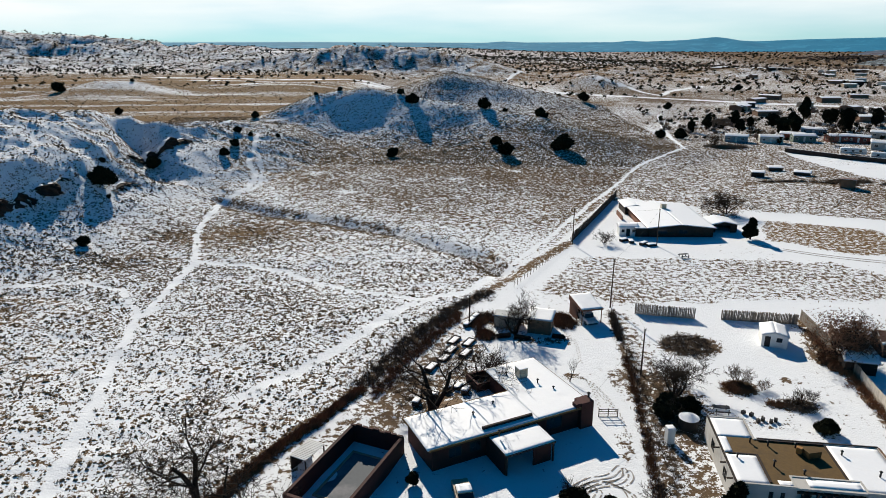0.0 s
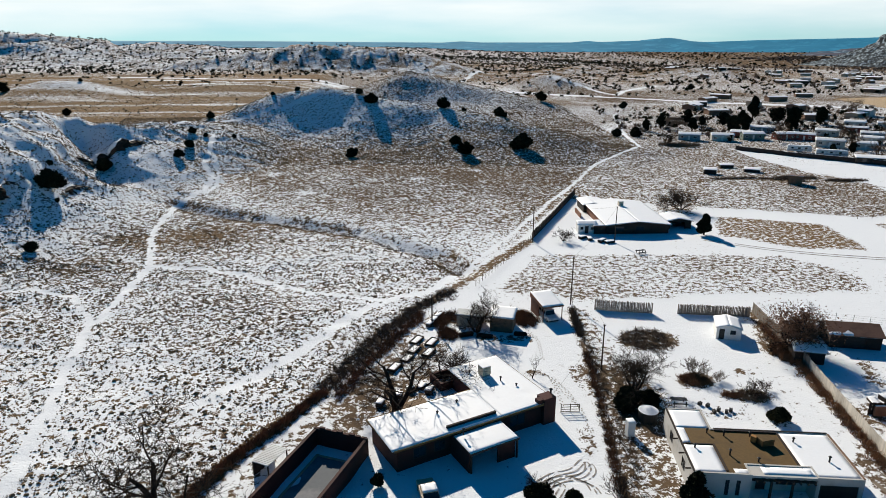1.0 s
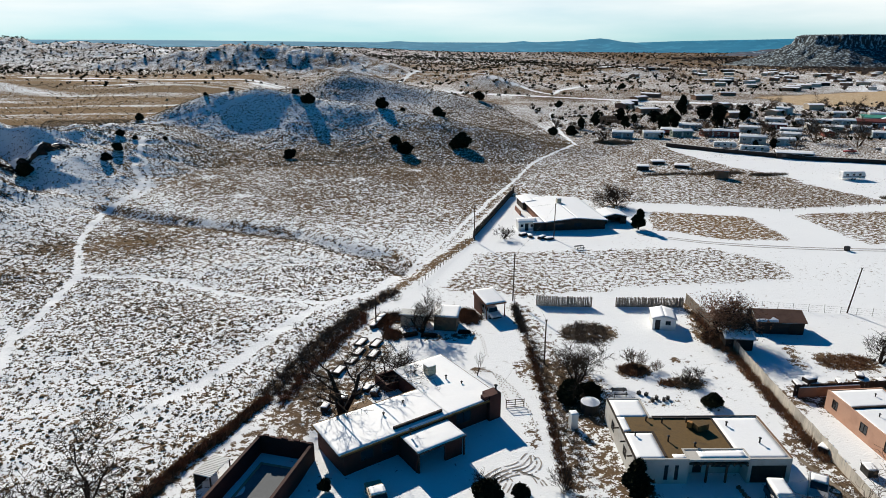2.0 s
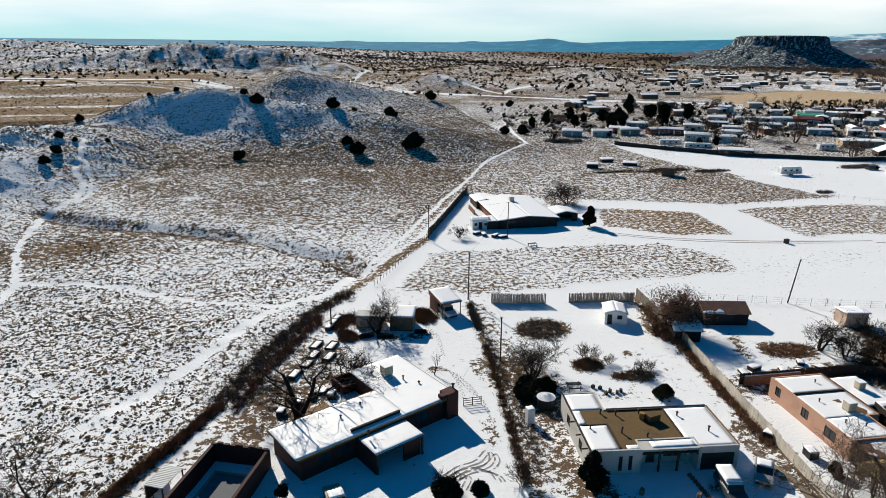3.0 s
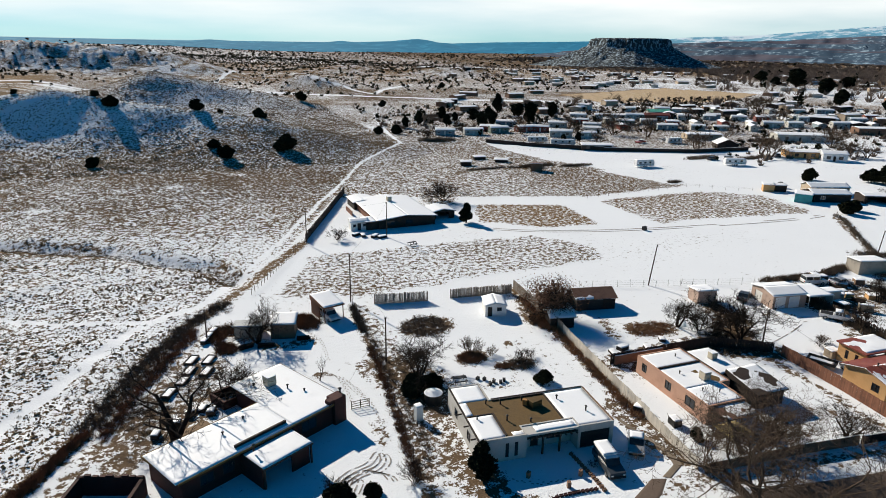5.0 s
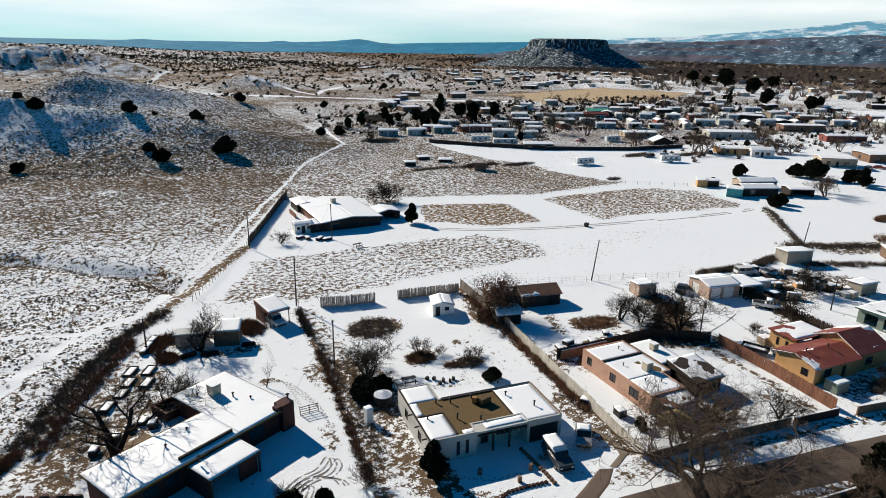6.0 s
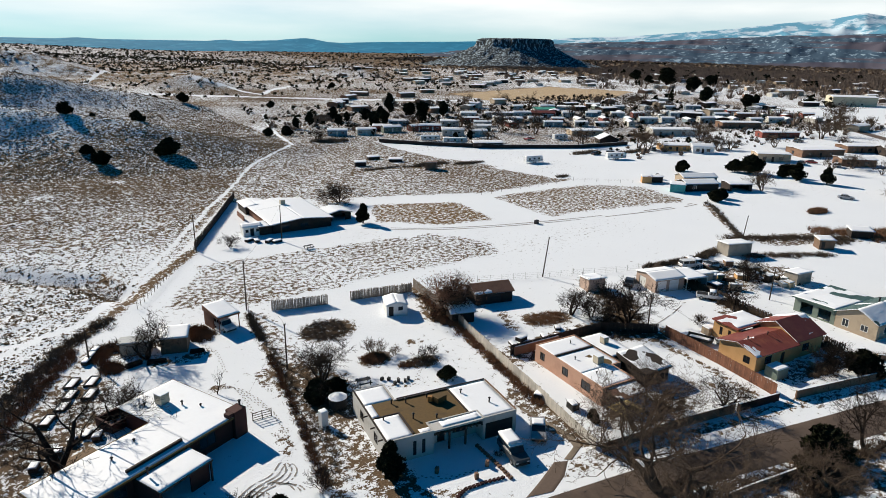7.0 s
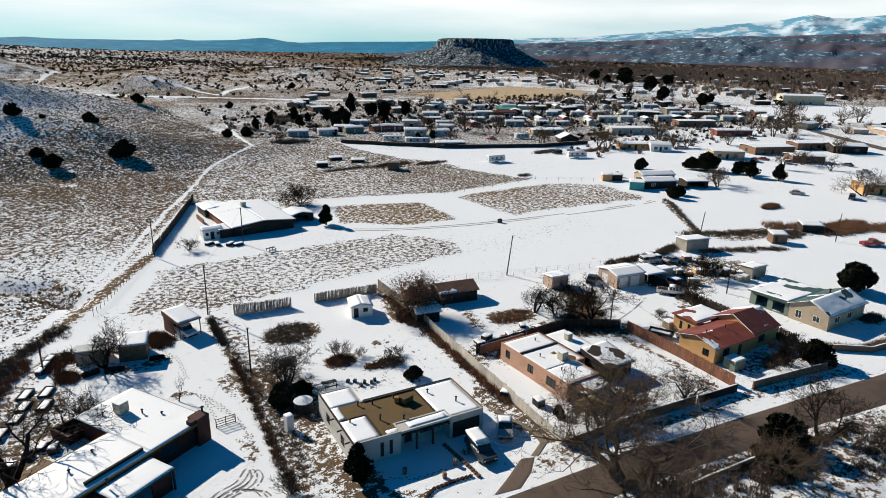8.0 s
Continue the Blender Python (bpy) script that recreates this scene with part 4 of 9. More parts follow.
# ---------- the brick house by the ditch ----------
def brick_house():
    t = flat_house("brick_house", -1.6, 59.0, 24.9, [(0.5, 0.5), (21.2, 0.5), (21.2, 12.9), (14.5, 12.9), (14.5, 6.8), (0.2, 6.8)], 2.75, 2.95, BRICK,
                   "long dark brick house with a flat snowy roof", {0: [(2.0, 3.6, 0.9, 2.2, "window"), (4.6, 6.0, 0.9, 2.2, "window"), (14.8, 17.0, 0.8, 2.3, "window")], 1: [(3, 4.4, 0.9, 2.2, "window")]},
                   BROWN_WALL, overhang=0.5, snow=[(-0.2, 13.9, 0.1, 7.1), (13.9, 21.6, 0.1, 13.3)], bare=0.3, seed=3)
    bm = bmesh.new()
    box(bm, 19.9, 21.7, -0.05, 1.5, -0.2, 3.5)
    soften(bm, 0.04)
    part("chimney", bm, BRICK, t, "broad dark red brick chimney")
    bm = bmesh.new()
    box(bm, 19.2, 19.9, 0.1, 0.9, 3.0, 3.5)
    part("chimney_shoulder", bm, BRICK, t)
    put("roof_curb", 7.0, 13.6, 0.95, 1.2, 2.99, 3.35, BROWN_WALL, t, "low dark curb along the roof")
    # porch on the yard side
    put("porch_roof", 7.2, 13.6, -3.9, -0.02, 2.4, 2.62, BROWN_WALL, t, "flat porch roof")
    snow_sheet(t, [(7.25, -3.85, 2.62), (13.55, -3.85, 2.62), (13.55, -0.05, 2.62), (7.25, -0.05, 2.62)], seed=5)
    for px, py in ((7.4, -3.7), (13.4, -3.7)):
        put("post", px - 0.09, px + 0.09, py - 0.09, py + 0.09, -0.2, 2.4, BROWN_WALL, t)
    bm = bmesh.new()
    wall_run(bm, (7.4, -3.6), (7.4, 0.45), -0.2, 2.39, 0.2)
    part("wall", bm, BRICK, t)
    bm = bmesh.new()
    wall_run(bm, (11.0, -3.5), (13.3, -3.5), -0.2, 2.39, 0.2)
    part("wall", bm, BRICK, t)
    return t


brick_house()
roof_cooler(10.1, 74.9, 3.02, 24.9, 1.25)
for vx, vy, tall in ((12.0, 72.4, 0.5), (8.2, 74.6, 0.35), (6.1, 60.9, 0.7), (3.4, 65.2, 0.3), (13.8, 71.0, 0.25), (5.9, 67.5, 0.3)):
    vent(vx, vy + 0.8, 3.0, tall)
vent(17.6, 69.0, 3.47, 0.5, 0.13)


def pool_court():
    """A walled court with a covered pool."""
    t = thing("pool_court", -8.0, 64.4, 66.5 - 90, "dark red walled court around a sunken pool", "courtyard")
    o = [(-3.1, -13.4), (3.7, -13.4), (3.7, 0.0), (-3.1, 0.0)]
    for k in range(4):
        p, q = Vector(o[k]), Vector(o[(k + 1) % 4])
        d = (q - p).normalized()
        bm = bmesh.new()
        wall_run(bm, tuple(p + d * 0.3), tuple(q), -0.2, 2.2, 0.35)
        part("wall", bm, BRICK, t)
    for k in range(9):
        a = -3.1 + k * 0.76
        put("cap_block", a, a + 0.6, -0.33, -0.02, 2.2, 2.28 + 0.22 * math.sin(k * 1.9) ** 2, BRICK, t)
    put("deck", -2.74, 3.34, -13.0, -0.32, -0.1, 0.05, SNOW, t, "snowed-over deck")
    bm = bmesh.new()
    for x0, x1, y0, y1 in ((-1.9, 2.6, -2.3, -2.0), (-1.9, 2.6, -10.3, -10.0), (-1.9, -1.6, -10.0, -2.3), (2.3, 2.6, -10.0, -2.3)):
        box(bm, x0, x1, y0, y1, 0.054, 0.16)
    part("coping", bm, PALE_WOOD, t, "pale stone coping")
    put("pool_cover", -1.6, 2.3, -10.0, -2.3, 0.054, 0.09, WATER_ICE, t, "icy pool surface greyed to stand for shade")
    return t


pool_court()


def corrugated_roof():
    t = thing("metal_lean_to", -15.2, 60.9, 62, "low lean-to with a ribbed white metal roof", "shed")
    bm = bmesh.new()
    for k in range(14):
        a = -1.7 + k * 0.25
        extrude_y(bm, [(a, 1.78), (a + 0.25, 1.78), (a + 0.17, 1.86), (a + 0.07, 1.86)], -1.1, 1.1)
    part("roof", bm, WHITE_PAINT, t, "ribbed white metal sheet")
    for px in (-1.6, 1.6):
        for py in (-1.0, 1.0):
            put("post", px - 0.06, px + 0.06, py - 0.06, py + 0.06, -0.2, 1.775, WOOD_POLE, t)
    bm = bmesh.new()
    box(bm, -1.65, 1.65, 0.9, 1.0, -0.2, 1.6)
    part("wall", bm, BROWN_WALL, t)


corrugated_roof()


# ---------- the white flat-roofed house with the tarred roof ----------
def white_house():
    t = flat_house("white_house", 28.9, 53.45, -8.5, [(0, 0), (5.75, 0), (5.75, 1.7), (12.1, 1.7), (12.1, 0), (16.65, 0), (16.65, 8.1), (4.1, 8.1), (4.1, 12.1), (0, 12.1)], 3.05, 2.95, WHITE_STUCCO,
                   "white stucco house with a part-tarred flat roof",
                   {0: [(3.2, 3.6, 0.5, 2.3, "window"), (4.3, 4.7, 0.5, 2.3, "window")], 2: [(1.2, 2.2, 0.05, 2.1, "door"), (3.2, 5.2, 0.8, 2.2, "window")], 4: [(0.35, 4.1, 0.02, 2.2, "garage")], 9: [(3, 4.2, 0.9, 2.1, "window"), (8, 9.2, 0.9, 2.1, "window")]},
                   BLACK, thick=0.2, snow=[(11.3, 16.4, 0.25, 7.85), (0.25, 3.3, 0.25, 4.9), (0.25, 3.85, 8.2, 11.85), (4.2, 5.6, 0.25, 1.0), (0.25, 1.1, 5.2, 8.1)], bare=0.14, seed=11)
    put("roof_curb", 3.35, 3.55, 0.5, 5.1, 2.954, 3.08, BROWN_WALL, t, "raised roof edge")
    put("roof_curb", 11.0, 11.2, 1.9, 7.8, 2.954, 3.04, BROWN_WALL, t)
    put("roof_curb", 0.5, 3.35, 5.0, 5.15, 2.954, 3.06, BROWN_WALL, t)
    put("roof_curb", 4.3, 11.0, 7.7, 7.88, 2.954, 3.09, BROWN_WALL, t)
    put("parapet_cap", -0.06, 0.14, 0.1, 12.0, 3.054, 3.11, BROWN_WALL, t, "dark metal edging")
    put("parapet_cap", 4.3, 16.6, 7.98, 8.14, 3.054, 3.11, BROWN_WALL, t, "dark metal edging")
    put("parapet_cap", 16.5, 16.7, 0.1, 7.9, 3.054, 3.11, ADOBE, t, "brown metal edging")
    # roofed porch between the wings
    put("porch_roof", 5.77, 12.08, -0.02, 1.69, 2.72, 2.97, WHITE_STUCCO, t, "flat porch roof between the wings")
    snow_sheet(t, [(7.0, 0.3, 2.97), (11.9, 0.3, 2.97), (11.9, 1.5, 2.97), (7.0, 1.5, 2.97)], 0.07, bare=0.3, seed=2)
    for k in range(9):
        bm = bmesh.new()
        vx = 6.1 + k * 0.7
        rod(bm, (vx, -0.55, 2.58), (vx, 0.3, 2.58), 0.11, n=8)
        part("roof_beam", bm, WOOD_POLE, t, "round log beam end")
    put("lintel", 5.77, 12.08, 0.05, 0.25, 2.3, 2.47, WOOD_POLE, t, "dark timber lintel")
    for vx in (7.8, 9.9):
        put("post", vx - 0.1, vx + 0.1, 0.05, 0.25, -0.2, 2.298, WOOD_POLE, t)
    # log spouts of the side wing
    for v in (1.0, 3.6, 6.2):
        bm = bmesh.new()
        rod(bm, (-0.6, v, 2.76), (-0.003, v, 2.8), 0.09, n=6)
        part("spout", bm, WOOD_POLE, t)
    return t


white_house()


def roof_box(x, y, z, turn, sx, sy, sz, material, label):
    t = thing("roof_unit", x, y, turn, label, "roof unit", z=z)
    put("cabinet", -sx, sx, -sy, sy, 0.1, sz, material, t, "", 0.04)
    put("base", -sx * 0.8, sx * 0.8, -sy * 0.8, sy * 0.8, -0.05, 0.1, BLACK, t)
    return t


roof_box(38.6, 57.6, 2.95, 10, 0.75, 0.55, 0.85, TAR_ROOF, "squat dark roof unit on the tarred roof")
roof_box(37.6, 58.1, 2.95, 40, 0.25, 0.3, 0.8, mat("rusty_orange", (0.32, 0.15, 0.04), 0.7), "small rusty orange roof unit")
for vx, vy in ((33.6, 55.5), (34.6, 58.9), (33.0, 59.6), (36.0, 54.2), (37.4, 58.6), (41.5, 57.2), (43.2, 53.6), (30.5, 57.0)):
    vent(vx * 1.01, vy * 1.01, 2.95, random.uniform(0.3, 0.7))


# ---------- the pink-tan adobe house ----------
def tan_house():
    t = flat_house("adobe_house", 58.4, 49.3, -4.5, [(0, 0), (5.8, 0), (5.8, 4.3), (7.3, 4.3), (7.3, 14.25), (0, 14.25)], 2.70, 2.62, TAN_STUCCO,
                   "pink-tan adobe house with a snowy flat roof",
                   {5: [(1.2, 2.2, 0.9, 2.1, "window"), (6.2, 7.4, 0.9, 2.1, "window"), (10.2, 12.0, 0.8, 2.1, "window")], 0: [(1.0, 2.4, 0.9, 2.1, "window"), (3.4, 4.4, 0.03, 2.05, "door")], 1: [(1, 2.4, 0.9, 2.1, "window")]},
                   BROWN_WALL, thick=0.2, snow=[(0.22, 7.05, 10.1, 14.0), (0.22, 7.05, 4.4, 9.8), (0.22, 5.55, 0.22, 4.4)], bare=0.42, seed=21)
    put("roof_wall", 0.2, 7.05, 9.82, 10.05, 2.6, 2.82, BROWN_WALL, t, "dark step across the roof")
    put("parapet_cap", 7.18, 7.36, 4.4, 14.1, 2.703, 2.76, BROWN_WALL, t, "dark metal edging")
    # lean-to porch at the street end
    bm = bmesh.new()
    prism(bm, [(0.6, -2.6), (5.6, -2.6), (5.6, -0.01), (0.6, -0.01)], 2.0, [2.12, 2.12, 2.5, 2.5])
    part("porch_roof", bm, BROWN_METAL, t, "brown sloping porch roof")
    snow_sheet(t, [(0.65, -2.55, 2.13), (5.55, -2.55, 2.13), (5.55, -0.1, 2.5), (0.65, -0.1, 2.5)], 0.07, 0.5, 13)
    for px in (0.75, 3.0, 5.4):
        put("post", px - 0.06, px + 0.06, -2.5, -2.38, -0.2, 2.0, WOOD_POLE, t)
    # lower rooms behind
    for k, (x0, x1, y0, y1, h) in enumerate(((7.34, 11.4, 6.3, 13.0, 2.35),)):
        bm = bmesh.new()
        wall_run(bm, (x0, y0), (x1, y0), -0.2, h, 0.25)
        wall_run(bm, (x1, y0 + 0.25), (x1, y1), -0.2, h, 0.25)
        wall_run(bm, (x1 - 0.25, y1), (x0, y1), -0.2, h, 0.25)
        part("wall", bm, TAN_STUCCO, t)
        put("roof", x0, x1 + 0.15, y0 - 0.15, y1 + 0.15, h + 0.003, h + 0.2, BROWN_WALL, t)
        snow_sheet(t, [(x0 + 0.05, y0 - 0.1, h + 0.2), (x1 + 0.1, y0 - 0.1, h + 0.2), (x1 + 0.1, y1 + 0.1, h + 0.2), (x0 + 0.05, y1 + 0.1, h + 0.2)], bare=0.45, seed=4)
    # dark timber wing with a tilted roof
    x0, x1, y0, y1 = 8.6, 13.2, 0.9, 6.0
    bm = bmesh.new()
    wall_run(bm, (x0, y0), (x1, y0), -0.2, 2.2, 0.18, [(1.0, 2.2, 0.9, 1.9)])
    wall_run(bm, (x1, y0 + 0.18), (x1, y1), -0.2, 2.2, 0.18)
    wall_run(bm, (x1 - 0.18, y1), (x0, y1), -0.2, 2.6, 0.18)
    wall_run(bm, (x0, y1 - 0.18), (x0, y0 + 0.18), -0.2, 2.2, 0.18)
    wing = part("wing", bm, BROWN_WALL, t, "dark timber side room")
    bm = bmesh.new()
    prism(bm, [(x0 - 0.3, y0 - 0.4), (x1 + 0.3, y0 - 0.4), (x1 + 0.3, y1 + 0.3), (x0 - 0.3, y1 + 0.3)], 2.2, [2.32, 2.32, 3.1, 3.1])
    part("roof", bm, BROWN_WALL, t, "dark tilted roof")
    snow_sheet(t, [(x0 - 0.2, y0 - 0.35, 2.33), (x1 + 0.2, y0 - 0.35, 2.33), (x1 + 0.2, y1 + 0.25, 3.1), (x0 - 0.2, y1 + 0.25, 3.1)], bare=0.54, seed=9)
    return t


tan_house()
roof_cooler(63.1, 54.6, 2.62, -4.5, 1.1)
roof_cooler(68.6, 58.6, 2.55, -4.5, 0.95)
for vx, vy in ((60.0, 56.0), (59.5, 51.5), (63.0, 60.0), (61.2, 50.4)):
    vent(vx * 1.019, vy * 1.019, 2.62, 0.35, 0.07)


def shade_roof():
    t = thing("garden_canopy", 58.0, 45.0, -4, "small garden canopy with a dull yellow peaked roof", "canopy")
    bm = bmesh.new()
    base = [bm.verts.new(v) for v in ((-1.7, -1.5, 2.1), (1.7, -1.5, 2.1), (1.7, 1.5, 2.1), (-1.7, 1.5, 2.1))]
    top = bm.verts.new((0, 0, 2.9))
    for k in range(4):
        bm.faces.new((base[k], base[(k + 1) % 4], top))
    bm.faces.new(base[::-1])
    part("roof", bm, mat("dull_yellow_cloth", (0.27, 0.20, 0.075), 0.9), t, "dull yellow cloth roof")
    for px in (-1.6, 1.6):
        for py in (-1.4, 1.4):
            put("post", px - 0.05, px + 0.05, py - 0.05, py + 0.05, -0.2, 2.1, WOOD_POLE, t)


shade_roof()


# ---------- the ochre house with the red metal roof ----------
def ochre_house():
    t = gable("ochre_house", 88.9, 46.5, -6, 9.0, 6.4, 2.7, 0.95, OCHRE_STUCCO, RED_METAL, "orange ochre house with a red metal roof", "house",
              [(3, 4.3, 5.4, 0.9, 2.0, "window"), (0, 2.0, 3.4, 0.9, 2.1, "window"), (0, 5.6, 6.5, 0.02, 2.0, "door")], BROWN_WALL, (0.68, 0.78), 0.4, seed=31)
    gable("ochre_house", 0, 0, 0, 6.2, 7.6, 3.0, 1.75, OCHRE_STUCCO, RED_METAL, "", t=t, x0=8.1, y0=0.9, bare=(0.84, 0.8), over=0.35, seed=33,
          openings=[(0, 1.5, 3.0, 0.9, 2.1, "window")], frame_mat=BROWN_WALL)
    # flat room behind
    bm = bmesh.new()
    wall_run(bm, (7.0, 8.3), (0.2, 8.3), -0.2, 2.9, 0.25)
    wall_run(bm, (0.2, 8.05), (0.2, 3.3), -0.2, 2.9, 0.25, [(1.0, 1.5, 0.9, 2.2), (2.6, 3.1, 0.9, 2.2)])
    part("wall", bm, OCHRE_STUCCO, t)
    fill_opening(t, (0.2, 8.05), (0.2, 3.3), 1.0, 1.5, 0.9, 2.2, "window", BROWN_WALL)
    fill_opening(t, (0.2, 8.05), (0.2, 3.3), 2.6, 3.1, 0.9, 2.2, "window", BROWN_WALL)
    put("roof", -0.15, 7.1, 3.6, 8.55, 2.9, 3.1, RED_METAL, t, "nearly flat red metal roof")
    snow_sheet(t, [(-0.1, 3.9, 3.1), (7.05, 3.9, 3.1), (7.05, 8.5, 3.1), (-0.1, 8.5, 3.1)], bare=0.6, seed=8)
    # standing seams on the near slopes
    for k in range(15):
        bm = bmesh.new()
        sx = -4.7 + k * 0.66
        bm2 = [bm.verts.new(v) for v in ((sx, -3.58, 2.62), (sx + 0.05, -3.58, 2.62), (sx + 0.05, -0.02, 3.78), (sx, -0.02, 3.78))]
        up = [bm.verts.new(v.co + Vector((0, 0, 0.05))) for v in bm2]
        bm.faces.new(up)
        for i in range(4):
            bm.faces.new((bm2[i], bm2[(i + 1) % 4], up[(i + 1) % 4], up[i]))
        part("roof_seam", bm, RED_METAL, t)
    return t


ochre_house()
for vx, vy in ((86.0, 46.6), (90.2, 46.0)):
    vent(vx, vy, 3.55, 0.5, 0.08)


# ---------- the beige house with the green roof ----------
def green_roof_house():
    t = gable("beige_house", 116.8, 42.2, -5, 11.6, 6.8, 2.9, 1.5, BEIGE_STUCCO, GREEN_METAL, "beige house with a snowy green metal roof", "house",
              [(3, 1.2, 2.3, 0.6, 2.0, "window"), (3, 4.2, 5.4, 0.9, 2.0, "window"), (0, 2, 3.6, 0.9, 2.1, "window"), (0, 6, 7.4, 0.9, 2.1, "window")], WHITE_PAINT, (0.5, 0.85), 0.35, seed=41)
    x0, x1, y0, y1 = -5.6, 5.2, 3.55, 10.9
    bm = bmesh.new()
    wall_run(bm, (x1, y0), (x1, y1), -0.2, 2.5, 0.2)
    wall_run(bm, (x1 - 0.2, y1), (x0, y1), -0.2, 2.5, 0.2)
    wall_run(bm, (x0, y1 - 0.2), (x0, y0), -0.2, 2.5, 0.2, [(1, 3.2, 0.2, 2.1), (4.2, 6.4, 0.2, 2.1)])
    part("wall", bm, GREEN_WALL, t, "grey-green porch wall")
    bm = bmesh.new()
    prism(bm, [(x0 - 0.5, y0 - 0.15), (x1 + 0.4, y0 - 0.15), (x1 + 0.4, y1 + 0.4), (x0 - 0.5, y1 + 0.4)], 2.503, [3.0, 3.0, 2.7, 2.7])
    part("roof", bm, GREEN_METAL, t, "low green metal roof")
    snow_sheet(t, [(x0 - 0.45, y0 - 0.1, 3.0), (x1 + 0.35, y0 - 0.1, 3.0), (x1 + 0.35, y1 + 0.35, 2.7), (x0 - 0.45, y1 + 0.35, 2.7)], bare=0.55, seed=6)
    return t


green_roof_house()
vent(117.5, 42.5, 4.3, 0.7, 0.14)


# ---------- the ranch house by the long fence ----------
def ranch_house():
    t = gable("ranch_house", 56.9, 157.6, 88, 23.0, 15.0, 2.3, 0.75, BROWN_WALL, BROWN_METAL, "low dark ranch house with a broad snowy roof", "house",
              [(3, 2, 4.2, 0.8, 1.9, "window"), (3, 7, 9, 0.8, 1.9, "window"), (3, 12, 12.9, 0.02, 1.95, "door"), (2, 4, 6, 0.8, 1.9, "window")], BROWN_WALL, (0.0, 0.1), 0.6, seed=51)
    gable("ranch_house", 0, 0, 0, 7.5, 6.0, 2.2, 0.5, BROWN_WALL, BROWN_METAL, "", t=t, x0=12.6, y0=5.4, bare=(0.0, 0.0), over=0.4, seed=52)
    # front room reaching out beside the court
    bm = bmesh.new()
    wall_run(bm, (-6.8, 10.6), (-11.3, 10.6), -0.2, 2.1, 0.2, [(1.4, 2.8, 0.8, 1.8)])
    wall_run(bm, (-11.3, 10.4), (-11.3, 7.6), -0.2, 2.1, 0.2)
    wall_run(bm, (-6.8, 7.6), (-6.8, 10.4), -0.2, 2.1, 0.2)
    part("wall", bm, BROWN_WALL, t)
    put("roof", -11.9, -6.4, 8.12, 11.0, 2.103, 2.25, BROWN_METAL, t, "low flat roof")
    snow_sheet(t, [(-11.85, 8.13, 2.25), (-6.45, 8.13, 2.25), (-6.45, 10.95, 2.25), (-11.85, 10.95, 2.25)], seed=54)
    # red-brown court: house wall and low outer wall
    put("court_face", -6.5, 8.6, 7.505, 7.56, 0.0, 2.1, RED_WOOD, t, "red-brown boarded court wall")
    bm = bmesh.new()
    wall_run(bm, (9.2, 10.6), (3.0, 10.6), -0.2, 1.3, 0.25)
    part("court_wall", bm, RED_WOOD, t, "low reddish court wall")
    gable("ranch_house", 0, 0, 0, 6.0, 6.4, 2.0, 0.7, BROWN_WALL, BROWN_METAL, "", t=t, x0=-4.6, y0=-11.4, bare=(0.0, 0.0), over=0.4, seed=53, openings=[(3, 1.2, 4.8, 0.02, 1.8, "open")], frame_mat=BROWN_WALL)
    return t


ranch_house()
roof_cooler(57.1, 161.5, 3.05, 0, 1.2)
gable("white_shed", 44.4, 148.7, -4, 4.2, 3.0, 2.3, 0.5, WHITE_PAINT, WHITE_PAINT, "small white shed beside the ranch house", "shed", [(0, 1.6, 2.5, 0.02, 1.9, "door"), (0, 0.5, 1.2, 1.0, 1.7, "window"), (0, 3.0, 3.7, 1.0, 1.7, "window")], BLACK)
# ---------- sheds and shelters of the yards ----------
gable("white_garden_shed", 51.0, 90.4, 70, 4.2, 3.6, 1.95, 0.5, WHITE_PAINT, WHITE_PAINT, "white metal garden shed in the snow", "shed", [(3, 2.0, 2.8, 1.0, 1.7, "window"), (3, 0.4, 1.2, 0.02, 1.8, "door")], BLACK, over=0.15)
lean_to("plywood_hut", 10.7, 97.4, -18, 4.2, 2.6, 2.2, 1.9, CONCRETE, GREY_METAL, "weathered grey plywood hut under a bare tree", bare=0.8)
lean_to("brown_hut", 15.8, 95.6, -18, 3.7, 3.6, 2.5, 2.8, SHED_WOOD, GREY_METAL, "brown wooden hut with a snowy tin roof", openings=[(0, 0.5, 1.4, 0.02, 1.9, "door")], frame_mat=SHED_WOOD, bare=0.2)
gable("brown_barn", 68.6, 86.6, -14, 7.2, 5.0, 2.2, 1.0, BROWN_WALL, BROWN_METAL, "low barn with a brown metal roof", "barn", [(0, 2.2, 5.0, 0.02, 1.9, "garage")], BLACK, (0.84, 0.76), 0.3)
lean_to("stucco_shed", 62.6, 90.2, -14, 4.4, 4.0, 2.2, 2.6, PINK_SHED, BROWN_METAL, "tan stucco shed with a white door", openings=[(0, 1.7, 2.6, 0.02, 2.0, "door")], frame_mat=WHITE_PAINT, bare=0.5)
gable("dark_shed", 58.6, 81.6, -16, 4.0, 3.2, 2.0, 0.6, BROWN_WALL, GREY_METAL, "dark timber shed with a snowy roof", "shed", bare=(0.25, 0.2))
lean_to("panel_shed", 88.8, 80.2, -14, 3.6, 3.2, 2.5, 2.2, PINK_SHED, WHITE_PAINT, "pinkish panel shed with a snowy roof", openings=[(0, 0.8, 2.4, 0.02, 2.0, "door")], frame_mat=PINK_SHED, bare=0.1)
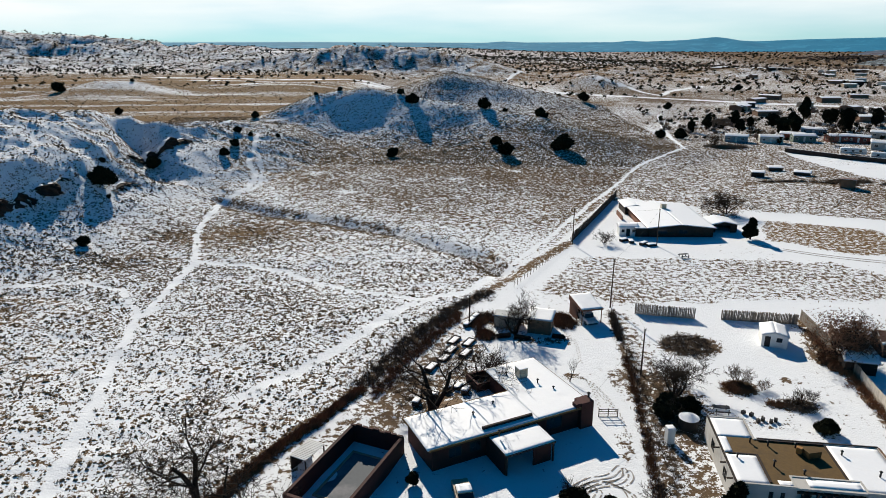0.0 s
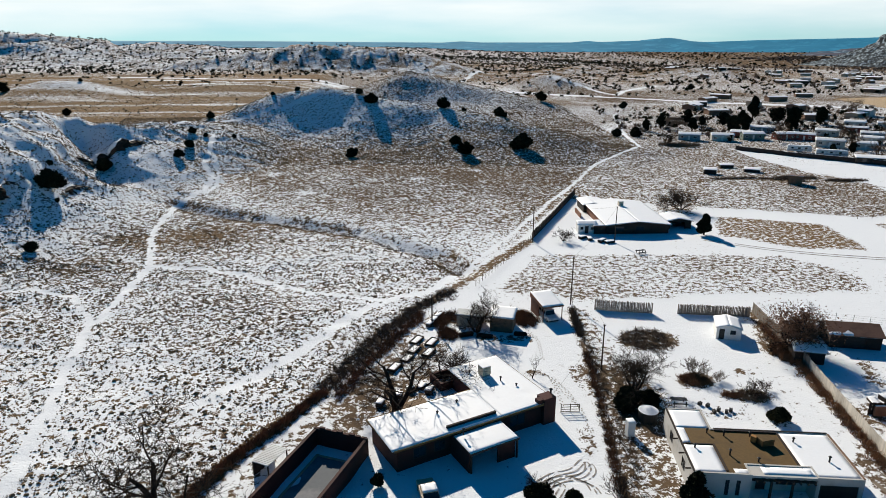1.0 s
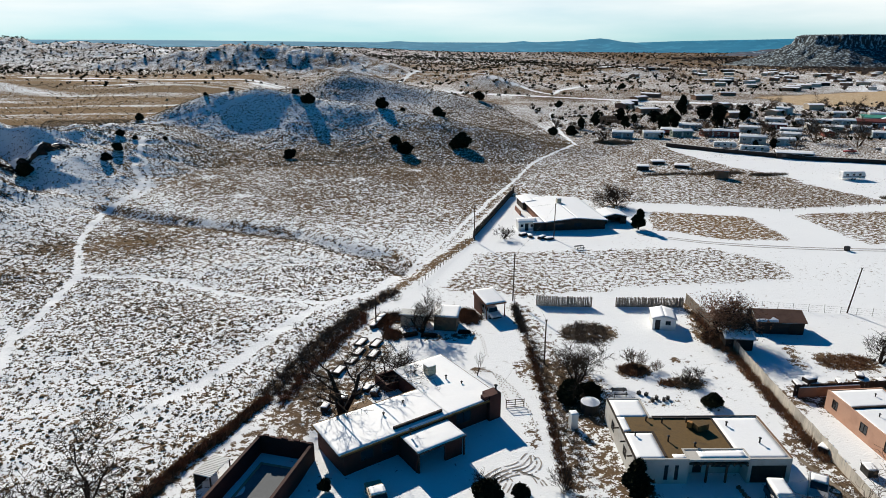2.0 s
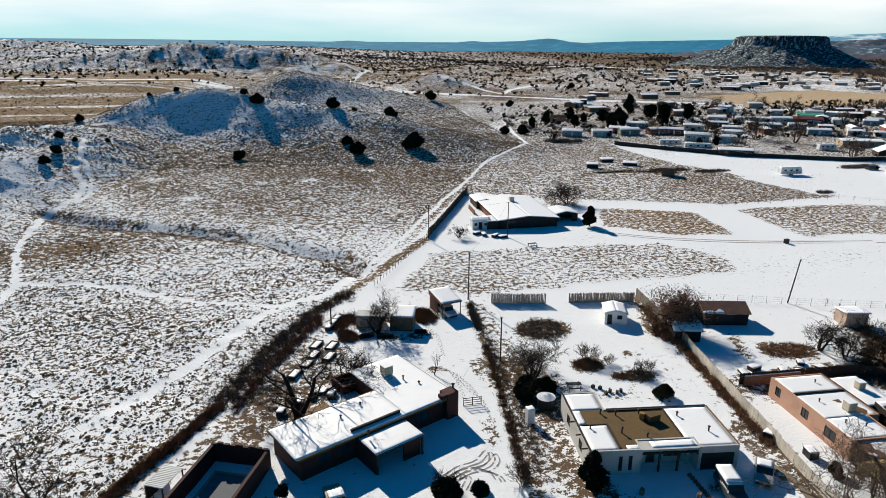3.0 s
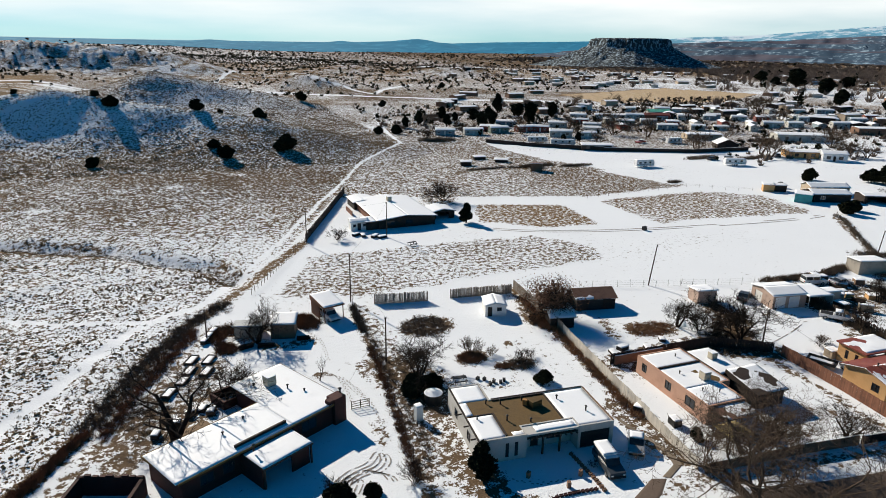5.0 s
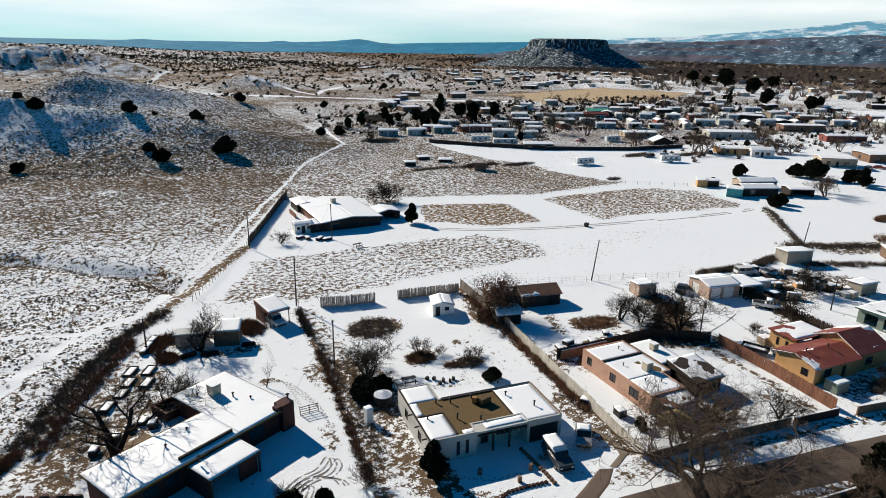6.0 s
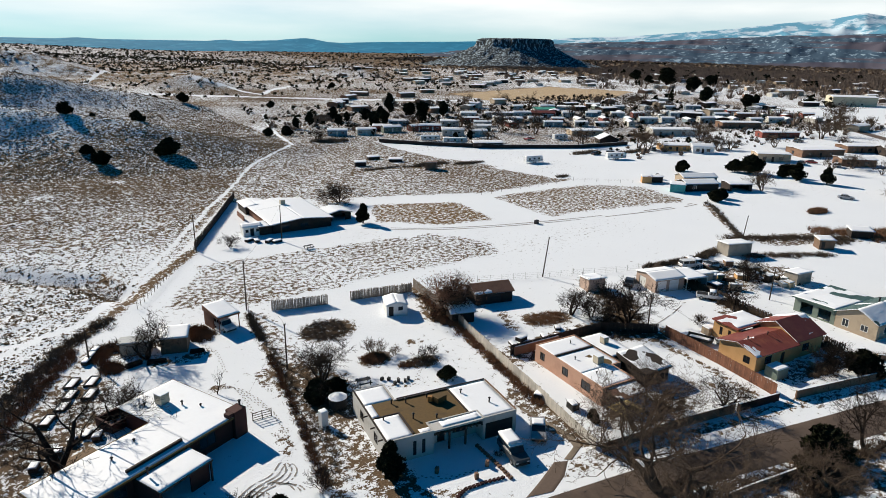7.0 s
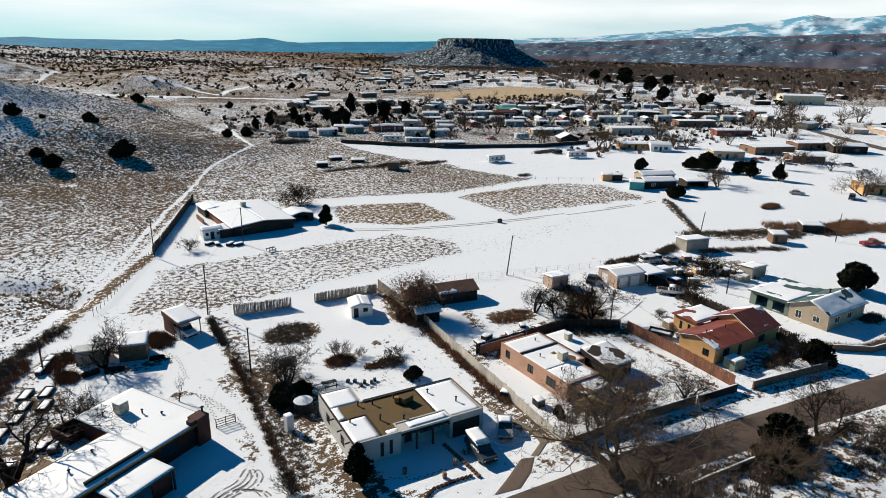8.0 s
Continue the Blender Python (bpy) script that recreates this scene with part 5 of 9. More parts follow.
gable("metal_garage", 101.2, 74.2, -14, 6.6, 6.0, 2.5, 0.6, PINK_SHED, WHITE_PAINT, "metal garage with pale doors and snowy roof", "garage", [(0, 0.5, 2.6, 0.02, 2.2, "garage"), (0, 3.2, 5.4, 0.02, 2.2, "garage"), (3, 1, 3, 0.02, 2.0, "garage")], WHITE_PAINT, (0.05, 0.05), 0.25)
lean_to("grey_block_shed", 132.8, 78.8, -20, 6.0, 4.0, 2.9, 2.6, CONCRETE, WHITE_PAINT, "grey block shed by the field fence", bare=0.1)


def shelter():
    t = thing("red_shelter", 24.0, 99.9, 12, "open shelter with red timber sides and snowy roof", "shelter")
    bm = bmesh.new()
    prism(bm, [(-1.9, -2.6), (1.9, -2.6), (1.9, 2.9), (-1.9, 2.9)], 2.5, [2.75, 2.75, 3.4, 3.4])
    part("roof", bm, RED_WOOD, t, "red-edged sloping roof")
    snow_sheet(t, [(-1.85, -2.55, 2.76), (1.85, -2.55, 2.76), (1.85, 2.85, 3.4), (-1.85, 2.85, 3.4)], seed=6)
    for px in (-1.75, 1.65):
        for py in (-2.4, 2.6):
            put("post", px, px + 0.12, py, py + 0.12, -0.2, 2.5, RED_WOOD, t)
    put("side_wall", -1.74, -1.64, -0.5, 2.58, -0.1, 2.5, RED_WOOD, t, "dark red side boarding")


shelter()


def open_carport():
    t = thing("steel_carport", 106.4, 71.6, -14, "steel pipe carport with a snowy sheet roof", "carport")
    put("roof", -2.8, 2.2, -3.0, 3.0, 2.45, 2.53, WHITE_PAINT, t)
    snow_sheet(t, [(-2.75, -2.95, 2.53), (2.15, -2.95, 2.53), (2.15, 2.95, 2.53), (-2.75, 2.95, 2.53)], seed=12)
    for px in (-2.7, 2.1):
        for py in (-2.9, 0, 2.9):
            bm = bmesh.new()
            rod(bm, (px, py, -0.2), (px, py, 2.45), 0.05)
            part("post", bm, WHITE_PAINT, t)
    put("rear_wall", -2.8, 2.2, 2.9, 3.0, -0.1, 2.44, BLACK, t, "dark rear cladding")


open_carport()


# ---------- utility poles and wires ----------
def utility_pole(x, y, tall, lean=(0, 0), arm=False, lamp=False, r=0.13):
    t = thing("utility_pole", x, y, 0, "weathered wooden utility pole standing in the snow", "utility pole", "utility poles")
    top = Vector((lean[0], lean[1], tall))
    bm = bmesh.new()
    rod(bm, (0, 0, -0.4), top, r, r * 0.7, 8)
    part("shaft", bm, WOOD_POLE, t)
    if arm:
        bm = bmesh.new()
        box(bm, top.x - 0.9, top.x + 0.9, top.y - r - 0.12, top.y - r - 0.002, tall - 0.55, tall - 0.42)
        part("crossarm", bm, WOOD_POLE, t)
    bm = bmesh.new()
    for dx in (-0.16, 0.16):
        rod(bm, (top.x + dx, top.y, tall - 0.16), (top.x + dx, top.y, tall + 0.12), 0.05, 0.035, 6)
    box(bm, top.x - 0.2, top.x + 0.2, top.y - 0.03, top.y + 0.03, tall - 0.2, tall - 0.14)
    part("insulator", bm, GREY_METAL, t)
    return (x + lean[0], y + lean[1], height(x, y) + tall)


P = {}
for key, x, y, tall, lean in (("a", 29.3, 104.3, 9.0, (0.1, 0)), ("b", 27.7, 80.6, 7.0, (0, 0)), ("c", 84.9, 90.0, 8.3, (0.9, -0.3)), ("d", 29.8, 141.0, 8.6, (0, 0)), ("e", 48.7, 139.6, 8.6, (0, 0)),
                              ("f", 82.3, 61.5, 6.6, (0, 0)), ("g", 143.6, 83.5, 6.3, (0.7, -0.2)), ("h", 4.3, 97.7, 5.4, (0, 0)), ("i", 168.0, 62.0, 7.0, (0.5, 0)), ("j", 113.0, 58.5, 6.0, (0.2, 0))):
    P[key] = utility_pole(x, y, tall, lean)


def wire(a, b, sag=0.8, name="overhead_wire"):
    cu = bpy.data.curves.new(name, "CURVE")
    cu.dimensions, cu.bevel_depth, cu.bevel_resolution = "3D", 0.012, 1
    sp = cu.splines.new("POLY")
    sp.points.add(12)
    for k in range(13):
        s = k / 12
        p = Vector(a).lerp(Vector(b), s) - Vector((0, 0, sag * 4 * s * (1 - s)))
        sp.points[k].co = (*p, 1)
    cu.materials.append(BLACK)
    return tagged(new(name, cu), "thin dark overhead wire between poles", "wire", "overhead wires")


wire(P["a"], P["b"], 0.5)
wire(P["a"], P["e"], 0.9)
wire(P["e"], P["d"], 0.6)
wire(P["b"], (17.4, 67.6, 4.0), 0.3)
wire(P["f"], (84.5, 49.5, 3.1), 0.2)


# ---------- fences ----------
def along(pts, step):
    """Points along a line at even steps, with the direction there."""
    out, carry = [], 0.0
    for p, q in zip(pts[:-1], pts[1:]):
        d = Vector((q[0] - p[0], q[1] - p[1]))
        n = d.length
        s = carry
        while s < n:
            out.append((p[0] + d.x * s / n, p[1] + d.y * s / n, math.atan2(d.y, d.x)))
            s += step
        carry = s - n
    return out


def post_fence(name, pts, step, tall, material, label, wires=3, r=0.05, uneven=0.15, tilt=4, rail=False):
    t = thing(name, pts[0][0], pts[0][1], 0, label, "fence", z=0)
    inv = t.matrix_world.translation
    bm = bmesh.new()
    rod(bm, (0, 0, -0.3), (0, 0, 1), r, r * 0.85, 6)
    me = mesh_of("post", bm, material)
    spots = along(pts, step)
    for x, y, a in spots:
        ob = new("post", me)
        ob.parent = t
        h = tall * random.uniform(1 - uneven, 1 + uneven)
        ob.matrix_local = pose(x - inv.x, y - inv.y, height(x, y), random.uniform(-tilt, tilt), random.uniform(-tilt, tilt), random.uniform(0, 360)) @ Matrix.Diagonal((1, 1, h, 1))
    for k in range(wires):
        bm = bmesh.new()
        z = tall * (0.9 - 0.27 * k)
        for (x, y, a), (u, v, b) in zip(spots[:-1], spots[1:]):
            rod(bm, (x - inv.x, y - inv.y, height(x, y) + z), (u - inv.x, v - inv.y, height(u, v) + z), 0.045 if rail else 0.008, n=4 if rail else 3)
        part("rail" if rail else "fence_wire", bm, material if rail else BLACK, t)
    return t


def board_fence(name, pts, tall, material, label, width=0.14, gap=0.012, uneven=0.03, thick=0.025, tilt=0.6, limit=300):
    """Upright boards on two rails; past the limit the boards are joined into one part."""
    t = thing(name, pts[0][0], pts[0][1], 0, label, "fence", z=0)
    inv = t.matrix_world.translation
    bm = bmesh.new()
    box(bm, -width / 2, width / 2, -thick / 2, thick / 2, -0.1, 1)
    me = mesh_of("board", bm, material)
    spots = along(pts, width + gap)
    rest = bmesh.new()
    for k, (x, y, a) in enumerate(spots):
        m = pose(x - inv.x, y - inv.y, height(x, y), random.uniform(-tilt, tilt), random.uniform(-tilt, tilt), math.degrees(a)) @ Matrix.Diagonal((1, 1, tall * random.uniform(1 - uneven, 1 + uneven), 1))
        if k < limit:
            ob = new("board", me)
            ob.parent = t
            ob.matrix_local = m
        else:
            n0 = len(rest.verts)
            box(rest, -width / 2, width / 2, -thick / 2, thick / 2, -0.1, 1)
            rest.verts.ensure_lookup_table()
            for v in rest.verts[n0:]:
                v.co = m @ v.co
    if len(spots) > limit:
        tagged(part("boards", rest, material, t), kind="stuff")
    else:
        rest.free()
    bm = bmesh.new()
    for z in (0.3, tall * 0.8):
        for p, q in zip(pts[:-1], pts[1:]):
            d = Vector((q[0] - p[0], q[1] - p[1], 0)).normalized()
            nrm = Vector((-d.y, d.x, 0)) * (thick / 2 + 0.035)
            a, b = Vector((p[0] - inv.x, p[1] - inv.y, height(*p) + z)) + nrm, Vector((q[0] - inv.x, q[1] - inv.y, height(*q) + z)) + nrm
            rod(bm, a, b, 0.03, n=4)
    part("rail", bm, material, t)
    return t


def yard_wall(name, pts, tall, material, label, thick=0.25, cap=True):
    t = thing(name, pts[0][0], pts[0][1], 0, label, "wall", z=0)
    inv = t.matrix_world.translation
    for p, q in zip(pts[:-1], pts[1:]):
        bm = bmesh.new()
        z = height(*p)
        wall_run(bm, (p[0] - inv.x, p[1] - inv.y), (q[0] - inv.x, q[1] - inv.y), z - 0.3, z + tall, thick)
        soften(bm, 0.03)
        part("wall_length", bm, material, t)
        if cap:
            bm = bmesh.new()
            d = Vector((q[0] - p[0], q[1] - p[1])).normalized()
            a, b = (p[0] - inv.x + d.x * 0.1 - d.y * 0.03, p[1] - inv.y + d.y * 0.1 + d.x * 0.03), (q[0] - inv.x - d.x * 0.1 - d.y * 0.03, q[1] - inv.y - d.y * 0.1 + d.x * 0.03)
            wall_run(bm, a, b, z + tall - 0.01, z + tall + 0.05, thick - 0.06)
            part("snow_cap", bm, ROOF_SNOW, t, "line of snow on the wall")
    return t


board_fence("palisade_fence", [(32.9, 101.7), (37.5, 100.4), (42.3, 99.4)], 1.9, FENCE_WOOD, "grey upright-pole fence with uneven tops", 0.10, 0.015, 0.07, 0.07, 2)
board_fence("palisade_fence", [(46.6, 98.9), (52.0, 97.9), (58.2, 96.7)], 1.8, FENCE_WOOD, "grey upright-pole fence with uneven tops", 0.10, 0.015, 0.07, 0.07, 2)
board_fence("wooden_fence", [(59.6, 98.5), (57.1, 78.4)], 1.9, FENCE_WOOD, "pale grey board fence between two yards", 0.16, 0.01)
WHITEWASH = mat("whitewashed_boards", (0.55, 0.50, 0.43), 0.9, 0.2, 8.0)
board_fence("wooden_fence", [(57.1, 78.4), (54.1, 61.9), (52.6, 53.0)], 1.7, WHITEWASH, "whitewashed board fence between two yards", 0.16, 0.01)
board_fence("wooden_fence", [(52.6, 53.0), (50.8, 43.0)], 1.5, WHITEWASH, "whitewashed board fence between two yards", 0.16, 0.01)
board_fence("red_fence", [(83.2, 58.7), (82.1, 48.4), (80.4, 38.4)], 1.9, RED_WOOD, "red-brown board fence beside the ochre house", 0.15, 0.008)
post_fence("coyote_fence", [(13.5, 114.5), (20.0, 125.5), (29.6, 142.4)], 1.6, 1.3, WOOD_POLE, "rough post and wire fence along the track", 3)
board_fence("coyote_fence", [(29.9, 142.9), (40.5, 164.0), (51.6, 186.7)], 1.8, WOOD_POLE, "dark fence of rough upright poles", 0.14, 0.05, 0.15, 0.09, 3)
post_fence("wire_fence", [(29.2, 102.9), (27.8, 91.4), (26.2, 77.8), (24.6, 67.2), (22.1, 53.6)], 2.4, 1.25, WOOD_POLE, "wire fence on rough posts beside dry weeds", 4)
post_fence("wire_fence", [(60.2, 99.0), (73.0, 93.8), (85.0, 89.2), (100.5, 83.8), (110.0, 80.8)], 2.5, 1.4, GREY_METAL, "chain fence on thin metal posts along the field", 4, 0.04)
post_fence("wire_fence", [(91.5, 88.0), (91.5, 80.2), (84.0, 66.5), (82.4, 62.0)], 2.6, 1.2, WOOD_POLE, "wire fence on wooden posts", 3)
post_fence("wire_fence", [(170.5, 112.0), (146.0, 85.0), (136.0, 77.0)], 3.2, 1.1, WOOD_POLE, "field fence half hidden in weeds", 3)
post_fence("wire_fence", [(118.0, 154.5), (158.0, 155.5), (176.0, 141.0)], 4.0, 1.2, WOOD_POLE, "sparse field fence of thin posts", 2)
post_fence("rail_gate", [(19.3, 70.0), (20.5, 70.0), (21.7, 69.95), (22.8, 69.9)], 1.17, 1.2, WOOD_POLE, "weathered rail gate across the yard track", 4, 0.06, 0.02, 1, True)
board_fence("yard_fence", [(108.0, 80.9), (105.6, 66.0), (102.8, 52.0), (102.0, 40.0)], 1.6, WOOD_POLE, "dark fence of rough poles between two yards", 0.14, 0.03, 0.12, 0.07, 2)
yard_wall("adobe_wall", [(66.5, 66.0), (58.0, 66.6)], 1.4, ADOBE, "brown adobe yard wall")
board_fence("dark_fence", [(57.6, 66.8), (66.0, 66.2), (75.5, 65.5), (83.0, 60.0)], 1.7, BROWN_WALL, "dark board fence behind the adobe house", 0.18, 0.01)
yard_wall("block_wall", [(51.2, 42.2), (63.5, 40.6), (72.0, 39.0)], 1.3, ADOBE, "brown block wall along the street")
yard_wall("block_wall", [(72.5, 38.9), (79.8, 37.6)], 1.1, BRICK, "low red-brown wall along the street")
yard_wall("block_wall", [(82.2, 36.6), (91.6, 34.4), (98.5, 32.6)], 1.2, ADOBE, "brown block wall along the street")
yard_wall("block_wall", [(103.6, 36.0), (108.5, 31.5), (120.0, 29.0)], 1.0, ADOBE, "brown yard wall along the street")
yard_wall("garden_wall", [(51.0, 30.2), (60.0, 28.9), (67.8, 27.6)], 0.8, ADOBE, "low brown wall across the street")
# ---------- rock ledges of the bluff ----------
def ledge(pts, tall, deep, label, seed):
    """A broken caprock ledge: a rough dark face under a lip of snow."""
    t = thing("rock_ledge", pts[0][0], pts[0][1], 0, label, "rock ledge", z=0)
    ox, oy = pts[0][0], pts[0][1]
    d = [0.0]
    for p, q in zip(pts[:-1], pts[1:]):
        d.append(d[-1] + math.dist(p, q))
    n = max(8, int(d[-1] / 0.6))
    s = np.linspace(0, d[-1], n)
    x, y = np.interp(s, d, [p[0] for p in pts]), np.interp(s, d, [p[1] for p in pts])
    tx, ty = np.gradient(x), np.gradient(y)
    k = np.hypot(tx, ty)
    nx, ny = ty / k, -tx / k
    flip = np.sign(-(nx * x + ny * y))
    nx, ny = nx * flip, ny * flip
    fade = np.minimum(1, np.minimum(s, d[-1] - s) / 4 + 0.15)
    g = np.random.default_rng(seed)
    fade = fade * (0.25 + 1.3 * vnoise(s, 0 * s, 2.6, seed + 5))
    rows = []
    prof = [(-deep, 0.92), (-0.3, 1.0), (0.25, 0.96), (0.1, 0.7), (0.45, 0.55), (0.3, 0.25), (0.9, -0.25), (1.2, -0.6)]
    base = land(x, y)
    for off, h in prof:
        o = off + g.normal(0, 0.45, n) + 3.2 * (vnoise(x, y, 3.6, seed) - 0.5)
        rows.append(np.stack([x + nx * o - ox, y + ny * o - oy, base + tall * fade * h + g.normal(0, 0.08, n) * (0 < h < 1)], 1))
    i = np.arange(len(prof) * n).reshape(len(prof), n)
    quads = np.stack([i[:-1, :-1], i[:-1, 1:], i[1:, 1:], i[1:, :-1]], -1).reshape(-1, 4)
    v = np.concatenate(rows)
    me = bpy.data.meshes.new("rock_face")
    me.from_pydata([tuple(p) for p in v], [], [tuple(int(a) for a in q) for q in quads])
    me.materials.append(LEDGE)
    part("rock_face", me, None, t)
    top = np.concatenate([rows[0] + [0, 0, 0.12], rows[1] + [0, 0, 0.16]])
    j = np.arange(2 * n).reshape(2, n)
    me = bpy.data.meshes.new("snow_lip")
    me.from_pydata([tuple(p) for p in top], [], [(int(j[0, a]), int(j[0, a + 1]), int(j[1, a + 1]), int(j[1, a])) for a in range(n - 1)])
    me.materials.append(SNOW)
    part("snow_lip", me, None, t, "lip of snow on the ledge")


LEDGE = mat("dark_red_brown_rock", (0.050, 0.030, 0.022), 0.95, 0.5, 1.2, 0.3, 0.8, other=(0.028, 0.019, 0.015))
ledge([(-98.5, 126.0), (-95.4, 134.6), (-94.2, 138.6), (-93.1, 143.1)], 2.0, 2.2, "dark broken rock ledge with snow on top", 1)
ledge([(-93.8, 143.0), (-91.8, 147.8), (-90.5, 151.7), (-89.4, 155.0)], 1.5, 1.8, "dark broken rock ledge with snow on top", 2)
ledge([(-91.5, 186.5), (-91.0, 195.0), (-89.5, 202.0), (-87.1, 207.0), (-84.4, 213.0), (-81.5, 216.5)], 1.5, 1.8, "long dark rock ledge across the bluff", 3)
ledge([(-84.2, 161.0), (-83.8, 167.0), (-82.6, 172.5)], 0.9, 1.4, "low dark rock ledge at the foot of the bluff", 4)


# ---------- small things of the yards ----------
def tracks(name, curves, wide, label):
    """Wheel ruts pressed into the snow down to wet ground."""
    bm = bmesh.new()
    for pts in curves:
        fine = []
        for k in range(len(pts) - 1):
            p0, p1, p2, p3 = [Vector(pts[max(0, min(len(pts) - 1, k + j))]) for j in (-1, 0, 1, 2)]
            for m in range(6):
                u = m / 6
                fine.append(0.5 * ((2 * p1) + (p2 - p0) * u + (2 * p0 - 5 * p1 + 4 * p2 - p3) * u * u + (3 * p1 - p0 - 3 * p2 + p3) * u ** 3))
        last = None
        for k, p in enumerate(fine[:-1]):
            d = (fine[k + 1] - p)
            d = d.normalized() if d.length > 1e-6 else Vector((1, 0))
            w = wide * random.uniform(0.5, 1.1)
            nrm = Vector((-d.y, d.x)) * w / 2
            h = height(p.x, p.y) + 0.035
            row = [bm.verts.new((p.x + nrm.x, p.y + nrm.y, h)), bm.verts.new((p.x - nrm.x, p.y - nrm.y, h))]
            if last and random.random() < 0.86:
                bm.faces.new((last[0], last[1], row[1], row[0]))
            last = row
    ob = new(name, mesh_of(name, bm, RUT))
    return tagged(ob, label, "tracks", kind="stuff")


RUT = mat("wet_rut", (0.22, 0.19, 0.165), 0.7, 0.3, 4.0, 1.0, 0.2, other=(0.42, 0.41, 0.40))
loops = [[(13.5, 57.0), (15.4, 58.2), (17.6, 58.8), (19.2, 60.3), (19.4, 59.1), (18.5, 57.9), (16.8, 57.2)], [(13.0, 56.0), (15.2, 57.4), (17.1, 57.6), (18.6, 56.4), (18.9, 54.6)], [(14.4, 55.0), (15.4, 56.6), (15.0, 57.2), (13.6, 56.6)], [(19.8, 53.6), (19.7, 57.0), (20.2, 61.0), (20.8, 65.5), (21.0, 70.0)]]
tracks("tyre_tracks", [[(x + dx, y + dy) for x, y in c] for c in loops for dx, dy in ((0, 0), (0.5, -0.45), (0.95, -0.85))][:9], 0.2, "looping tyre tracks pressed into yard snow")
tracks("tyre_tracks", [[(70, 139.8), (84.8, 129.6), (110.5, 120.9), (152.0, 113.3), (170.5, 112.8)], [(70, 141.2), (85.2, 131.0), (110.8, 122.3), (152.3, 114.7), (170.5, 114.4)]], 0.45, "muddy wheel ruts along a field lane")
tracks("tyre_tracks", [[(92.0, 72.0), (96.0, 68.5), (100.5, 67.0)], [(90.5, 70.5), (95.0, 67.0), (99.5, 65.6)], [(86.0, 62.5), (92.0, 64.0), (98.0, 66.0)]], 0.2, "tyre tracks in a snowy yard")


def footprints():
    bm = bmesh.new()
    for pts in ([(17.8, 80.5), (19.9, 79.1), (20.6, 75.6), (21.3, 73.2), (22.1, 70.2), (21.6, 64.0)], [(19.6, 79.5), (19.9, 78.1), (20.1, 74.2), (19.9, 71.5)], [(20.3, 78.6), (21.4, 75.0), (21.9, 71.0)], [(19.0, 96.0), (20.6, 91.0), (20.0, 84.0)], [(44.0, 70.5), (41.5, 68.0), (38.0, 68.6), (34.5, 66.0)], [(31.0, 50.0), (33.5, 48.0), (37.0, 47.5)]):
        for k, (x, y, a) in enumerate(along(pts, 0.42)):
            s = 0.13 if k % 2 else -0.13
            cx, cy = x - math.sin(a) * s + random.uniform(-0.1, 0.1), y + math.cos(a) * s + random.uniform(-0.1, 0.1)
            v = [bm.verts.new((cx + math.cos(a) * 0.17 * math.cos(b) - math.sin(a) * 0.09 * math.sin(b), cy + math.sin(a) * 0.17 * math.cos(b) + math.cos(a) * 0.09 * math.sin(b), height(x, y) + 0.032)) for b in [q * math.pi / 3 for q in range(6)]]
            bm.faces.new(v)
    tagged(new("footprints", mesh_of("footprints", bm, RUT)), "lines of footprints trodden into yard snow", "footprints", kind="stuff")


footprints()


def crate(x, y, turn, sx, sy, sz, material, label, name="wooden_crate", category="crate", snow=True):
    t = thing(name, x, y, turn, label, category)
    put("case", -sx / 2, sx / 2, -sy / 2, sy / 2, -0.05, sz, material, t, "", 0.03)
    for k in (-1, 1):
        put("batten", -sx / 2 - 0.02, sx / 2 + 0.02, k * sy * 0.3 - 0.04, k * sy * 0.3 + 0.04, sz * 0.98, sz + 0.03, material, t)
    if snow:
        snow_sheet(t, [(-sx / 2, -sy / 2, sz + 0.03), (sx / 2, -sy / 2, sz + 0.03), (sx / 2, sy / 2, sz + 0.03), (-sx / 2, sy / 2, sz + 0.03)], 0.06, 0.3, int(x * 3), 0.2)
    return t


def log_pile(x, y, turn, long, rows, label):
    t = thing("log_pile", x, y, turn, label, "log pile")
    for k in range(rows):
        for i in range(rows - k + 2):
            bm = bmesh.new()
            r = random.uniform(0.10, 0.16)
            cy = (i - (rows - k + 1) / 2) * 0.3 + random.uniform(-0.04, 0.04)
            rod(bm, (-long / 2 * random.uniform(0.8, 1), cy, 0.12 + k * 0.26), (long / 2 * random.uniform(0.8, 1), cy + random.uniform(-0.1, 0.1), 0.12 + k * 0.26), r, r * 0.9, 7)
            part("log", bm, BARK, t)
    return t


def tyre(x, y, z=0.0):
    t = thing("old_tyre", x, y, random.uniform(0, 90), "old black tyre lying in a yard", "tyre", z=height(x, y) + z)
    bm = bmesh.new()
    n, m = 14, 6
    ring = [[bm.verts.new(((0.28 + 0.1 * math.cos(b)) * math.cos(a), (0.28 + 0.1 * math.cos(b)) * math.sin(a), 0.1 + 0.1 * math.sin(b))) for b in [2 * math.pi * j / m for j in range(m)]] for a in [2 * math.pi * i / n for i in range(n)]]
    for i in range(n):
        for j in range(m):
            bm.faces.new((ring[i][j], ring[(i + 1) % n][j], ring[(i + 1) % n][(j + 1) % m], ring[i][(j + 1) % m]))
    part("tread", bm, TYRE, t)


